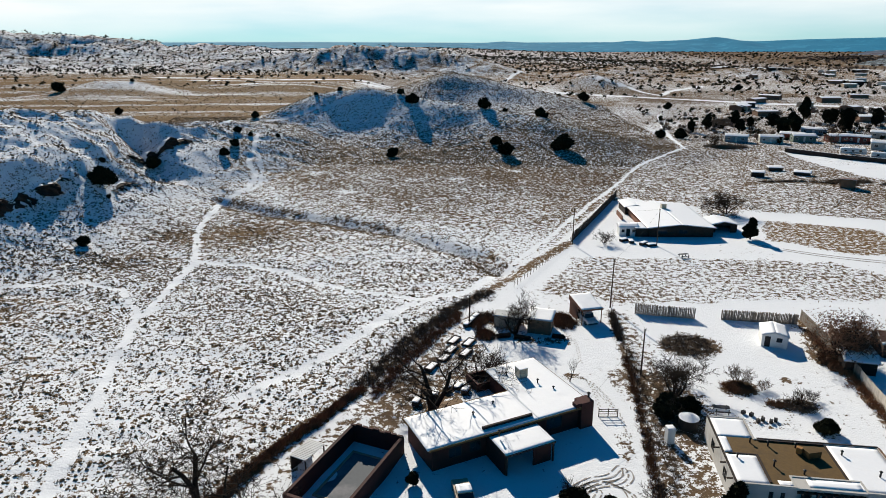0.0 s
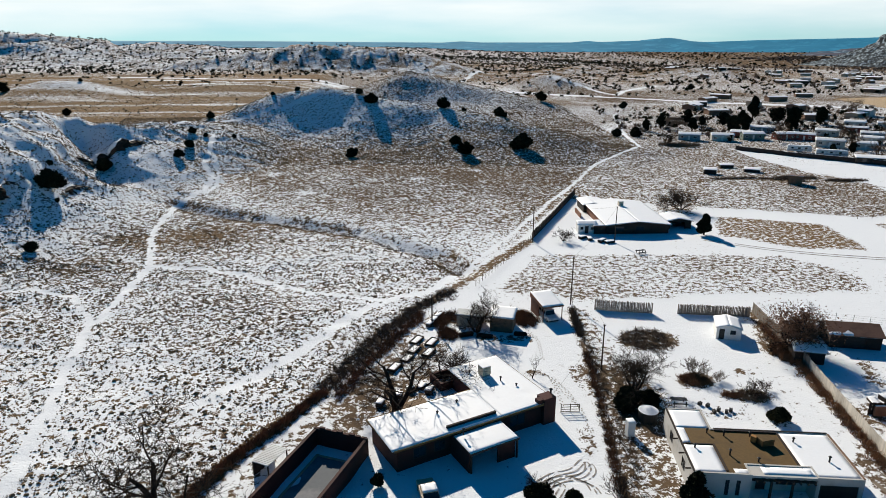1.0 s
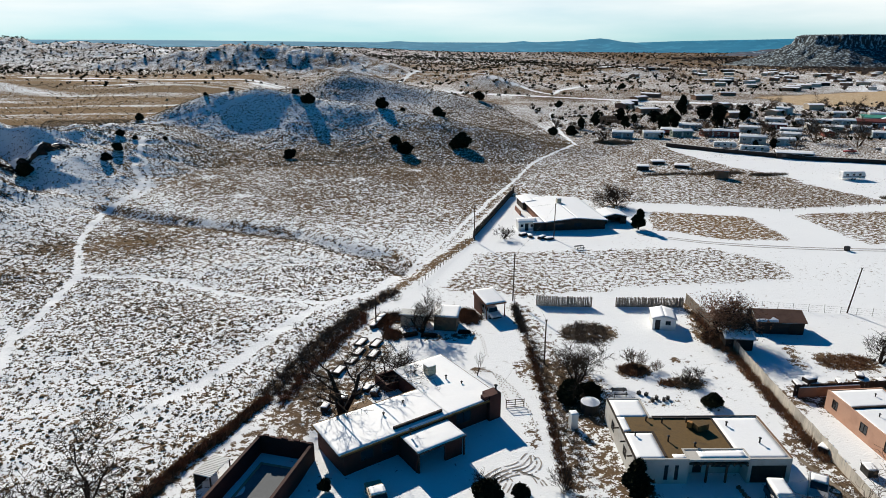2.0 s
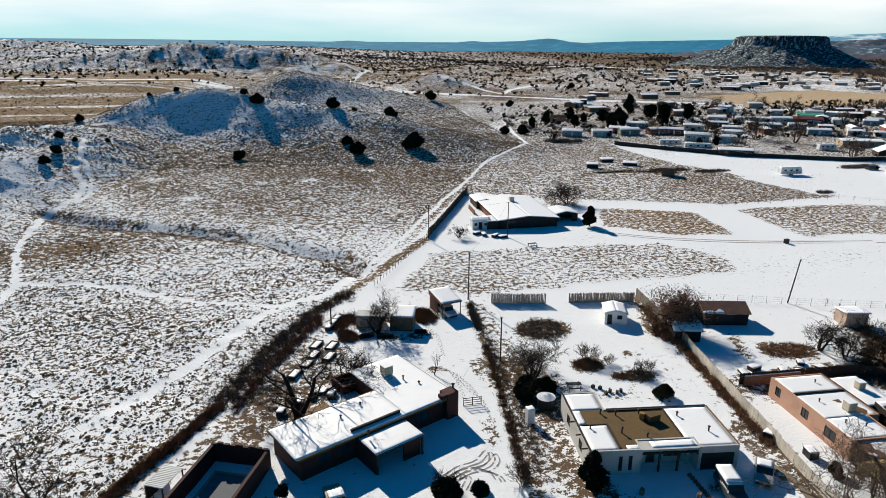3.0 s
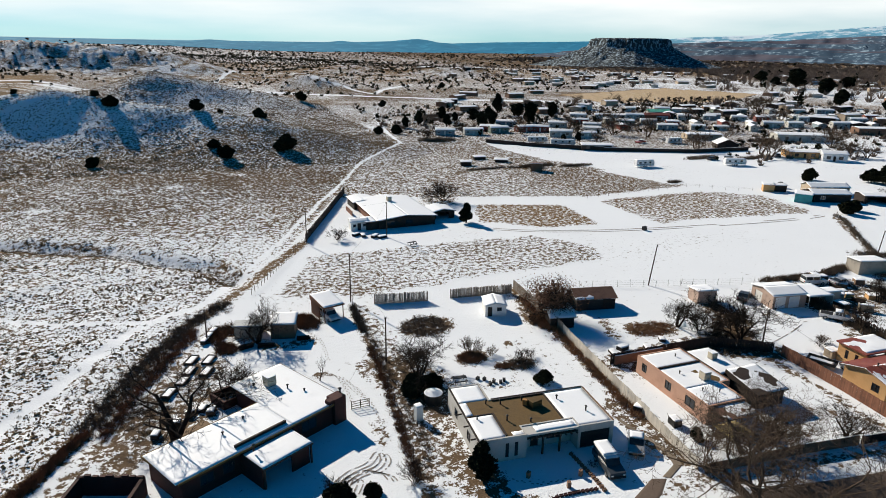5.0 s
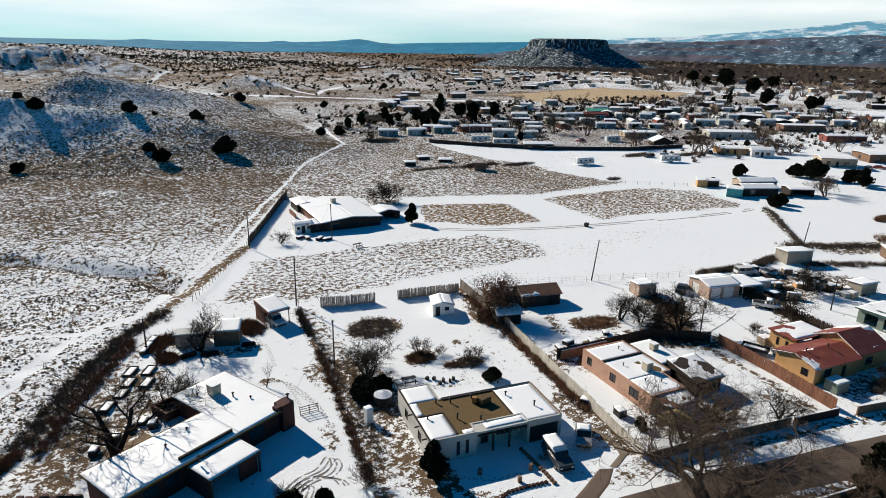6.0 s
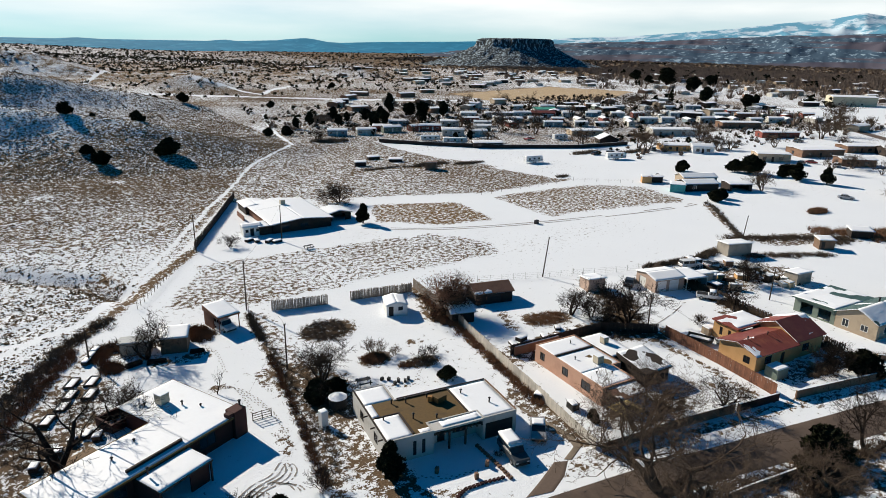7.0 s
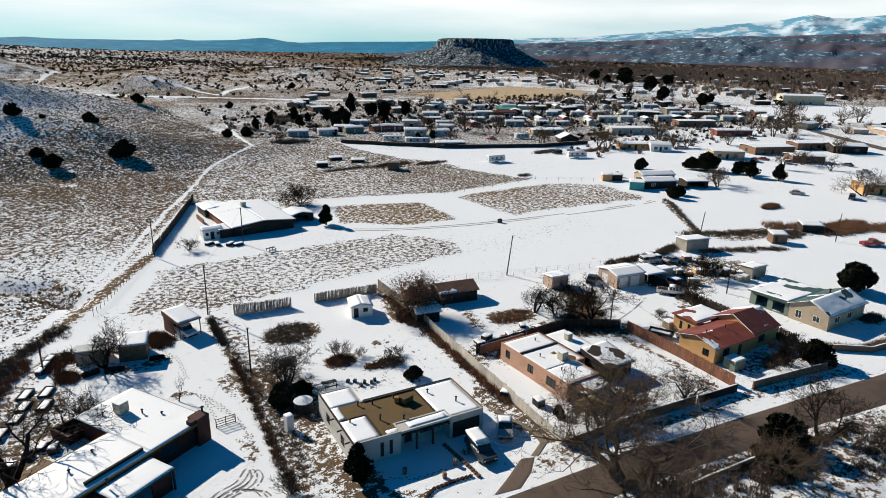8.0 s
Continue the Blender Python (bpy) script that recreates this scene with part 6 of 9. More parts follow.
def raised_bed(x, y, turn, long, wide, label):
    t = thing("raised_bed", x, y, turn, label, "garden bed")
    for s in (-1, 1):
        put("side_board", -long / 2, long / 2, s * wide / 2 - 0.05, s * wide / 2 + 0.05, -0.05, 0.35, WOOD_POLE, t)
        put("end_board", s * long / 2 - 0.05, s * long / 2 + 0.05, -wide / 2 + 0.052, wide / 2 - 0.052, -0.05, 0.35, WOOD_POLE, t)
    snow_sheet(t, [(-long / 2 + 0.06, -wide / 2 + 0.06, 0.2), (long / 2 - 0.06, -wide / 2 + 0.06, 0.2), (long / 2 - 0.06, wide / 2 - 0.06, 0.2), (-long / 2 + 0.06, wide / 2 - 0.06, 0.2)], 0.08, 0.35, int(y), 0.25)


for x, y, a, l in ((1.6, 92.0, 62, 2.6), (3.9, 91.0, 62, 2.6), (1.1, 89.0, 62, 2.4), (3.3, 87.8, 62, 2.6), (0.0, 86.4, 62, 2.2), (-1.8, 83.5, 62, 2.4)):
    raised_bed(x, y, a, l, 1.2, "snow-filled raised garden bed with dark timber sides")
for x, y, a in ((3.9, 97.4, 60), (4.7, 99.0, 62), (5.5, 100.6, 58)):
    crate(x, y, a, 1.5, 0.8, 0.6, WOOD_POLE, "dark wooden hive box with snow on its lid", "hive_box", "box")
# the red planter under the small tree
planter = thing("brick_planter", 5.2, 78.4, 25, "dark red brick planter around a bare tree", "planter")
for s in (-1, 1):
    put("side_wall", -1.6, 1.6, s * 1.5 - 0.15, s * 1.5 + 0.15, -0.1, 1.1, BRICK, planter)
    put("side_wall", s * 1.45 - 0.15, s * 1.45 + 0.15, -1.348, 1.348, -0.1, 1.1, BRICK, planter)
for x, y in ((-3.6, 73.6), (-1.2, 75.4), (0.4, 76.9), (1.9, 77.6), (2.9, 76.4)):
    crate(x, y, random.uniform(0, 90), random.uniform(0.9, 1.5), random.uniform(0.6, 1.0), random.uniform(0.3, 0.7), WOOD_POLE, "dark weathered crate in a cluttered yard")
log_pile(12.4, 92.4, -18, 2.6, 2, "low pile of dark logs before a hut")
log_pile(18.2, 92.6, -10, 2.2, 2, "low pile of dark logs beside a hut")
log_pile(9.5, 93.0, 10, 2.4, 2, "low pile of dark logs under a bare tree")
# paved edge and garden row of the white house
for k, (x, y, a) in enumerate(along([(39.6, 51.0), (39.5, 48.4), (39.4, 46.1), (39.2, 44.3)], 0.55)):
    crate(x, y, random.uniform(-15, 15), 0.42, 0.36, 0.24, ADOBE, "brown edging stone of a garden path", "edging_stone", "stone", False)
for k, (x, y, a) in enumerate(along([(32.0, 43.6), (32.7, 45.0), (34.0, 45.5), (36.3, 45.3), (38.9, 44.8)], 0.5)):
    crate(x, y, random.uniform(-15, 15), 0.4, 0.36, 0.22, BRICK, "dark red edging stone of a garden bed", "edging_stone", "stone", False)


def round_tank(x, y, r, tall, label):
    t = thing("round_tank", x, y, 0, label, "tank")
    bm = bmesh.new()
    rod(bm, (0, 0, -0.1), (0, 0, tall), r, r, 20)
    part("shell", bm, BLACK, t)
    bm = bmesh.new()
    rod(bm, (0, 0, tall + 0.003), (0, 0, tall + 0.35), r * 1.06, 0.15, 20)
    part("lid", bm, ROOF_SNOW, t, "snow-covered conical lid")


round_tank(29.6, 67.6, 1.15, 1.4, "dark round tank with a snowy lid")
crate(26.3, 64.6, 5, 0.9, 0.9, 2.0, WHITE_PAINT, "white upright cabinet in the weeds", "white_cabinet", "cabinet")
crate(90.3, 55.6, -8, 1.8, 1.5, 1.2, PALE_WOOD, "pale wooden pallet box with snowy lid", "pallet_box", "box")
crate(85.9, 41.6, -6, 2.4, 2.0, 1.6, GREEN_WALL, "grey-green tarpaulin shelter in a walled garden", "tarpaulin_shelter", "shelter")
crate(94.2, 40.2, -10, 1.8, 1.2, 0.75, PALE_WOOD, "garden table with snow on top", "garden_table", "table")


def bench(x, y, turn):
    t = thing("picnic_bench", x, y, turn, "dark picnic bench standing in the snow", "bench")
    put("tabletop", -0.95, 0.95, -0.35, 0.35, 0.7, 0.76, BLACK, t)
    for s in (-1, 1):
        put("seat", -0.95, 0.95, s * 0.75 - 0.13, s * 0.75 + 0.13, 0.42, 0.47, BLACK, t)
        for e in (-0.75, 0.75):
            put("leg", e - 0.05, e + 0.05, s * 0.6 - 0.05, s * 0.6 + 0.05, -0.05, 0.698, BLACK, t)


bench(35.0, 70.9, -8)
bench(52.0, 131.5, 10)
for x, y in ((37.6, 70.5), (38.4, 70.0), (38.6, 68.6), (39.3, 68.9), (40.1, 68.4), (40.8, 68.7), (36.2, 68.9)):
    crate(x, y, random.uniform(0, 90), 0.5, 0.4, 0.4, BLACK, "small dark garden pot in the snow", "garden_pot", "pot", False)
for x, y in ((33.0, 49.5), (36.1, 46.4), (38.4, 47.5)):
    crate(x, y, random.uniform(0, 90), 0.45, 0.4, 0.7, ADOBE, "brown garden figure-like pot on snow", "garden_pot", "pot", False)
# clutter behind the green-roofed house and elsewhere
g = random.Random(17)
for k in range(34):
    x, y = g.choice([(117, 71), (122, 68), (124, 63), (113, 68), (121, 76)])
    x, y = x + g.uniform(-4, 4), y + g.uniform(-3, 3)
    c = g.choice([0, 0, 0, 1, 2])
    if c == 0:
        m, word = g.choice([(PALE_WOOD, "pale"), (BROWN_WALL, "dark"), (SHED_WOOD, "brown"), (OCHRE_STUCCO, "orange"), (GREY_METAL, "grey metal")])
        crate(x, y, g.uniform(0, 180), g.uniform(1.0, 2.6), g.uniform(0.8, 1.8), g.uniform(0.4, 1.5), m, word + " box in a cluttered snowy yard", "storage_box", "box")
    elif c == 1:
        log_pile(x, y, g.uniform(0, 180), g.uniform(1.8, 3.0), 2, "pile of dark logs in a cluttered yard")
    else:
        tyre(x, y)
lean_to("tool_shed", 127.0, 61.0, -10, 4.0, 3.0, 2.4, 2.2, CONCRETE, WHITE_PAINT, "small grey tool shed with a snowy roof", bare=0.1)
lean_to("tool_shed", 110.6, 71.2, -14, 3.0, 2.4, 2.1, 1.9, GREY_METAL, WHITE_PAINT, "small metal tool shed with a snowy roof", bare=0.1)
for x, y in ((46.0, 140.5), (47.5, 139.5), (42.2, 143.4), (43.6, 142.2)):
    crate(x, y, g.uniform(0, 90), g.uniform(1.0, 2.2), 1.0, g.uniform(0.5, 0.9), BROWN_WALL, "dark box in the ranch yard", "storage_box", "box")
for x, y in ((60.2, 69.4), (62.4, 70.0), (66.0, 68.6), (68.0, 67.4), (72.0, 68.0), (63.6, 67.8), (70.2, 70.0)):
    crate(x, y, g.uniform(0, 90), g.uniform(0.8, 1.8), g.uniform(0.7, 1.2), g.uniform(0.3, 0.8), BROWN_WALL, "dark box in a fenced back yard", "storage_box", "box")
for x, y in ((53.0, 55.2), (55.0, 51.0)):
    crate(x, y, g.uniform(0, 90), 1.4, 1.1, 0.9, BLACK, "dark covered pile beside a fence", "covered_pile", "pile")
crate(110.6, 120.8, 10, 1.0, 0.8, 1.0, BLACK, "black bin at the corner of a lane", "rubbish_bin", "bin", False)
# ---------- plants ----------
def raw_mesh(name, verts, faces, material, smooth=False):
    """A mesh from arrays of points and of triangles."""
    me = bpy.data.meshes.new(name)
    verts, faces = np.asarray(verts, np.float32), np.asarray(faces, np.int32)
    k = faces.shape[1]
    me.vertices.add(len(verts))
    me.vertices.foreach_set("co", verts.ravel())
    me.loops.add(faces.size)
    me.loops.foreach_set("vertex_index", faces.ravel())
    me.polygons.add(len(faces))
    me.polygons.foreach_set("loop_start", np.arange(0, faces.size, k, dtype=np.int32))
    me.polygons.foreach_set("loop_total", np.full(len(faces), k, np.int32))
    me.polygons.foreach_set("use_smooth", np.full(len(faces), smooth, bool))
    me.update(calc_edges=True)
    me.materials.append(material)
    return me


def tubes(segs, sides):
    """Points and quads of tapered tubes; segs: rows of p, q, r0, r1."""
    s = np.asarray(segs, float)
    p, q, r0, r1 = s[:, :3], s[:, 3:6], s[:, 6], s[:, 7]
    w = q - p
    w /= np.linalg.norm(w, axis=1, keepdims=True) + 1e-9
    ref = np.where(np.abs(w[:, 2:3]) < 0.9, [[0, 0, 1.0]], [[1.0, 0, 0]])
    u = np.cross(w, ref)
    u /= np.linalg.norm(u, axis=1, keepdims=True)
    v = np.cross(w, u)
    a = 2 * np.pi * np.arange(sides) / sides
    ring = u[:, None] * np.cos(a)[None, :, None] + v[:, None] * np.sin(a)[None, :, None]
    low = p[:, None] + ring * r0[:, None, None]
    high = q[:, None] + ring * r1[:, None, None]
    verts = np.concatenate([low, high], 1).reshape(-1, 3)
    k = np.arange(sides)
    quad = np.stack([k, (k + 1) % sides, (k + 1) % sides + sides, k + sides], 1)
    faces = (quad[None] + (np.arange(len(s)) * 2 * sides)[:, None, None]).reshape(-1, 4)
    return verts, faces


def grow(rng, out, p, d, length, r, level, top, up=0.10, split=1.3, thin=0.014, spread=0.75):
    """A limb with its boughs and twigs, as rows of tube segments."""
    n = 4 if level < 2 else 3
    seg = length / n
    for k in range(n):
        d = d + rng.normal(0, 0.17, 3) + np.array([0, 0, up])
        d = d / np.linalg.norm(d)
        q = p + d * seg
        r1 = max(thin * 0.7, r * 0.82)
        out[min(level, 3)].append((*p, *q, max(r, thin), r1))
        p, r = q, r1
        if level < top and (k > 0 or level > 0):
            for _ in range(int(split + rng.random())):
                side = np.cross(d, rng.normal(0, 1, 3))
                side /= np.linalg.norm(side) + 1e-9
                e = d * (1 - 0.45 * spread) + side * spread * rng.uniform(0.7, 1.15)
                grow(rng, out, p, e / np.linalg.norm(e), length * rng.uniform(0.5, 0.75), r * 0.62, level + 1, top, up, split, thin, spread)


def bare_tree_meshes(seed, tall, trunks=1, top=4, split=1.3, bark=None, spread=0.75, trunk_r=0.22, thin=0.016, short=0.3):
    rng = np.random.default_rng(seed)
    out = [[], [], [], []]
    for k in range(trunks):
        a = 2 * np.pi * (k + rng.random()) / trunks
        lean = 0.12 if trunks == 1 else 0.45
        d = np.array([math.cos(a) * lean, math.sin(a) * lean, 1.0])
        grow(rng, out, np.array([0.12 * math.cos(a) * (trunks > 1), 0.12 * math.sin(a) * (trunks > 1), -0.2]), d / np.linalg.norm(d), tall * 0.5, trunk_r / math.sqrt(trunks), 0, top, 0.06, split, thin, spread)
    v0, f0 = tubes(out[0], 7)
    v1, f1 = tubes(out[1] + out[2], 5)
    v2, f2 = tubes(out[3], 3) if out[3] else (np.zeros((0, 3)), np.zeros((0, 4), int))
    high = max(v0[:, 2].max(), v1[:, 2].max())
    s = tall / high
    trunk = raw_mesh("trunk", v0 * s, f0, bark, True)
    limbs = raw_mesh("limb_crown", np.concatenate([v1, v2]) * s, np.concatenate([f1, f2 + len(v1)]), bark, True)
    return trunk, limbs


def plant(name, x, y, turn, scale, meshes, label, category, group="", z=None, sink=0.1):
    """A thing with the given parts; a copy where that kind of plant stands already."""
    m = pose(x, y, (height(x, y) if z is None else z) - sink, 0, 0, turn) @ Matrix.Scale(scale, 4)
    t = new(name)
    t.empty_display_size = 0.3
    t.matrix_world = m
    for n, me in meshes:
        ob = new(n, me)
        ob.parent = t
    return tagged(t, label, category, group)


def clump_mesh(name, centres, sizes, rng, material, blades=4, flat=1.0):
    """Small spiky clumps of leaves: a few crossed triangles each."""
    n = len(centres)
    c, s = np.repeat(centres, blades, 0), np.repeat(sizes, blades)
    d = rng.normal(0, 1, (n * blades, 3))
    d[:, 2] = np.abs(d[:, 2]) * 0.7 + 0.1
    d /= np.linalg.norm(d, axis=1, keepdims=True)
    e = np.cross(d, rng.normal(0, 1, (n * blades, 3)))
    e /= np.linalg.norm(e, axis=1, keepdims=True) + 1e-9
    a = c - e * s[:, None] * 0.5 - d * s[:, None] * 0.3
    b = c + e * s[:, None] * 0.5 - d * s[:, None] * 0.3
    t = c + d * s[:, None] * 0.9
    v = np.stack([a, b, t], 1).reshape(-1, 3)
    return raw_mesh(name, v, np.arange(len(v)).reshape(-1, 3), material)


def juniper_meshes(seed, wide, tall, lobes=9, n=900, cone=0.0):
    rng = np.random.default_rng(seed)
    pts, cores = [], []
    for k in range(lobes):
        a, r, h = rng.uniform(0, 6.28), rng.uniform(0.05, 0.30) * wide, rng.uniform(0.22, 0.72)
        r *= 1 - cone * h
        size = wide * rng.uniform(0.19, 0.29) * (1 - cone * (h - 0.2))
        cores.append((math.cos(a) * r, math.sin(a) * r, h * tall, size))
    cores.append((0, 0, tall * 0.78, wide * 0.17 * (1 - 0.5 * cone)))
    cores.append((0, 0, tall * 0.4, wide * 0.3))
    for x, y, z, s in cores:
        m = int(n / len(cores))
        d = rng.normal(0, 1, (m, 3))
        d /= np.linalg.norm(d, axis=1, keepdims=True)
        rad = s * rng.uniform(0.72, 1.08, (m, 1))
        pts.append(np.array([x, y, z]) + d * rad * [1, 1, min(1.0, tall / wide)])
    pts = np.concatenate(pts)
    pts[:, 2] = np.maximum(pts[:, 2], 0.12 * tall * rng.random(len(pts)))
    crown = clump_mesh("crown", pts, rng.uniform(0.07, 0.13, len(pts)) * wide, rng, JUNIPER, 4)
    bm = bmesh.new()
    for x, y, z, s in cores:
        mm = Matrix.Translation((x, y, z)) @ Matrix.Diagonal((s * 0.8, s * 0.8, s * 0.8 * min(1.0, tall / wide), 1))
        bmesh.ops.create_icosphere(bm, subdivisions=1, radius=1.0, matrix=mm)
    for v in bm.verts:
        v.co += Vector(rng.normal(0, 0.03 * wide, 3))
    core = mesh_of("inner_foliage", bm, JUNIPER)
    segs = [(0, 0, -0.3, 0, 0, tall * 0.5, wide * 0.05, wide * 0.03)]
    for x, y, z, s in cores[:5]:
        segs.append((0, 0, tall * 0.1, x * 0.8, y * 0.8, z * 0.8, wide * 0.03, wide * 0.012))
    tv, tf = tubes(segs, 6)
    return [("trunk", raw_mesh("trunk", tv, tf, BARK, True)), ("crown", crown), ("inner_foliage", core)]


JUNIPERS = [juniper_meshes(s, 5.0, 4.0, 9, 1000) for s in (1, 2, 3, 4)]
CONES = [juniper_meshes(s, 4.5, 6.5, 12, 1100, 0.75) for s in (11, 12)]
TALL_PINES = [juniper_meshes(s, 5.0, 7.5, 10, 1000, 0.25) for s in (21, 22)]

# junipers of the hill and the bluff: x, y, width
HILL_JUNIPERS = [(45.9, 242.4, 8.1), (23.9, 239.8, 6.2), (20.9, 249.6, 4.7), (-18.4, 237.8, 4.6), (-12.9, 288.5, 6.1), (18.6, 283.0, 6.2), (42.0, 278.0, 6.1), (-18.6, 299.0, 3.6), (102.4, 303.6, 5.3), (110.9, 300.4, 6.2),
                 (88.8, 412.9, 7.8), (-88.1, 193.9, 5.2), (-86.5, 160.5, 6.4), (-78.3, 133.5, 3.0), (-72.0, 212.2, 3.4), (-71.5, 222.0, 3.5), (-74.5, 236.1, 2.9), (-69.5, 234.5, 2.0), (-61.7, 243.0, 2.1), (-260.2, 449.1, 8.4),
                 (-164.7, 334.3, 4.6), (-78.8, 275.5, 3.8), (146.8, 425.3, 5.9), (67.2, 453.8, 3.9), (11.4, 444.8, 3.8), (27.0, 281.5, 2.5), (-90.7, 170.4, 2.1), (-83.6, 157.4, 1.4), (267.5, 595.1, 7.1), (-221.6, 476.3, 3.2), (-58.0, 304.0, 2.1), (-47.0, 305.5, 2.6)]
for k, (x, y, w) in enumerate(HILL_JUNIPERS):
    plant("juniper_bush", x, y, k * 77, w / 5.0, JUNIPERS[k % 4], "round dark juniper bush on a snowy slope", "juniper", "junipers on the hills", sink=0.25)
YARD_JUNIPERS = [(207.3, 148.2, 5.6), (226.8, 133.0, 9.0), (223.4, 137.2, 6.5), (231.7, 122.2, 6.3), (174.6, 112.0, 5.0), (180.0, 113.4, 4.3), (186.8, 143.4, 2.8), (134.2, 45.0, 7.7), (97.4, 35.4, 5.0), (71.8, 27.8, 5.6), (67.8, 27.2, 3.6), (55.3, 47.6, 1.9), (45.8, 66.2, 2.6)]
for k, (x, y, w) in enumerate(YARD_JUNIPERS):
    plant("juniper_bush", x, y, k * 57, w / 5.0, JUNIPERS[k % 4], "dense dark juniper in a snowy yard", "juniper", "junipers in the yards", sink=0.2)
for x, y, w, h in ((228.6, 116.6, 8.0, 7.5), (231.5, 107.7, 6.8, 7.0), (28.4, 51.6, 4.2, 5.2), (72.0, 144.0, 4.9, 6.2)):
    plant("juniper_tree", x, y, x * 7, 1.0, CONES[0], "dense upright dark juniper tree in the snow", "juniper", sink=0.15).scale = (w / 4.5, w / 4.5, h / 6.5)
for k, (x, y, w, h) in enumerate(((159.4, 336.2, 4.4, 7), (164.4, 312.5, 9.1, 10), (203.8, 366.8, 7.9, 15), (172.4, 339.1, 6.5, 8), (210.7, 358.2, 4.3, 8), (199.8, 320.7, 9.8, 13), (229.0, 341.9, 6.4, 9), (172.6, 316.7, 6.2, 9), (173.2, 248.2, 3.7, 5), (184.1, 251.9, 3.8, 5),
                               (471.6, 324.2, 14.0, 15), (467.4, 286.4, 10.5, 12), (477.4, 285.3, 8.9, 12), (728.7, 563.0, 27.2, 20), (700, 590, 20, 16), (687.9, 469.4, 20.2, 14), (640, 520, 14, 12), (123.5, 321.7, 5, 7), (135.4, 332.2, 6, 9), (156.3, 347.1, 6, 9), (180.3, 334.9, 7, 10), (208.3, 347.9, 8, 10), (196.8, 318.4, 6, 9), (227.7, 340.4, 8, 11), (146, 318, 6, 8), (579.5, 414.6, 20, 17), (635.5, 490.4, 24, 19))):
    plant("conifer_tree", x, y, x * 5, 1.0, TALL_PINES[k % 2], "tall dark conifer among the houses", "conifer", "conifers of the village", sink=0.15).scale = (w / 5.0, w / 5.0, h / 7.5)

BIG_BARE = [bare_tree_meshes(s, 8.5, 3, 5, 1.15, BARK, 0.85, 0.40, 0.015) for s in (31, 32)]
ORCHARD = [bare_tree_meshes(s, 5.0, k, 4, 1.4, BARK, 0.8, 0.28, 0.016) for s, k in ((41, 3), (42, 3), (43, 5))]
HOUSE_TREE = bare_tree_meshes(33, 9.5, 3, 5, 0.95, BARK, 0.8, 0.50, 0.016)
COTTONWOOD = bare_tree_meshes(51, 10.5, 3, 5, 1.32, BARK_PALE, 0.85, 0.60, 0.013)
VILLAGE_TREE = [bare_tree_meshes(q, 5.0, k, 4, 1.1, BARK_PALE, 0.8, 0.26, 0.022) for q, k in ((45, 3), (46, 3), (47, 4))]
THIN_TREE = bare_tree_meshes(61, 3.4, 1, 3, 1.0, BARK, 0.6, 0.09, 0.014)
SHRUB = [bare_tree_meshes(s, 2.4, 9, 3, 1.2, b, 0.55, 0.13, 0.012) for s, b in ((71, BARK_PALE), (72, BARK))]


def bare(name, x, y, turn, tall, nominal, meshes, label, wide=1.0):
    t = plant(name, x, y, turn, tall / nominal, [("trunk", meshes[0]), ("limb_crown", meshes[1])], label, "tree")
    t.scale = (t.scale[0] * wide, t.scale[1] * wide, t.scale[2])
    return t


bare("bare_tree", -1.6, 72.2, 20, 9.6, 9.5, HOUSE_TREE, "large dark bare tree over the brick house", 1.3)
bare("bare_tree", -24.5, 54.5, 140, 9.0, 8.5, BIG_BARE[1], "bare spreading tree beside the ditch", 1.6)
bare("bare_tree", 5.6, 78.3, 210, 5.2, 5.0, ORCHARD[0], "small bare tree in a red planter")
bare("bare_tree", 11.4, 94.3, 60, 6.6, 5.0, ORCHARD[1], "bare tree before two huts", 1.1)
bare("bare_tree", 30.6, 75.0, 300, 4.7, 5.0, ORCHARD[2], "dark round bare tree in the yard", 1.4)
bare("bare_sapling", 17.4, 78.8, 40, 3.7, 3.4, THIN_TREE, "thin bare sapling in the snow", 0.9)
bare("bare_tree", 76.4, 73.2, 110, 5.2, 5.0, ORCHARD[0], "dark bare fruit tree by a fence", 1.15)
bare("bare_tree", 82.0, 65.6, 20, 7.0, 5.0, ORCHARD[2], "broad bare fruit tree behind the adobe house", 1.1)
bare("bare_tree", 78.4, 70.5, 230, 4.4, 5.0, ORCHARD[1], "small bare fruit tree by a fence")
bare("bare_tree", 51.5, 34.2, 0, 11.0, 10.5, COTTONWOOD, "big bare brown tree beside the street", 1.25)
bare("bare_tree", 49.3, 29.8, 120, 9.0, 10.5, COTTONWOOD, "big bare brown tree beside the street", 1.25)
bare("bare_tree", 57.8, 42.6, 190, 7.4, 10.5, COTTONWOOD, "bare brown tree before the adobe house", 1.3)
bare("bare_tree", 62.6, 43.8, 100, 6.4, 10.5, COTTONWOOD, "bare brown tree before the adobe house", 1.3)
bare("bare_tree", 77.8, 25.8, 75, 8.5, 8.5, BIG_BARE[1], "bare tree beyond the street")
bare("bare_tree", 67.0, 24.6, 25, 5.5, 10.5, COTTONWOOD, "bare brown tree beyond the street", 1.3)
bare("bare_tree", 72.4, 40.6, 12, 4.6, 5.0, ORCHARD[0], "small bare tree in an open yard")
bare("bare_tree", 93.8, 37.8, 50, 4.4, 5.0, ORCHARD[2], "small bare tree in a walled garden")
bare("bare_tree", 103.8, 60.0, 150, 4.8, 5.0, ORCHARD[1], "bare tree by the yard fence")
bare("bare_tree", 118.4, 66.5, 95, 5.0, 5.0, ORCHARD[2], "bare tree in a cluttered yard")
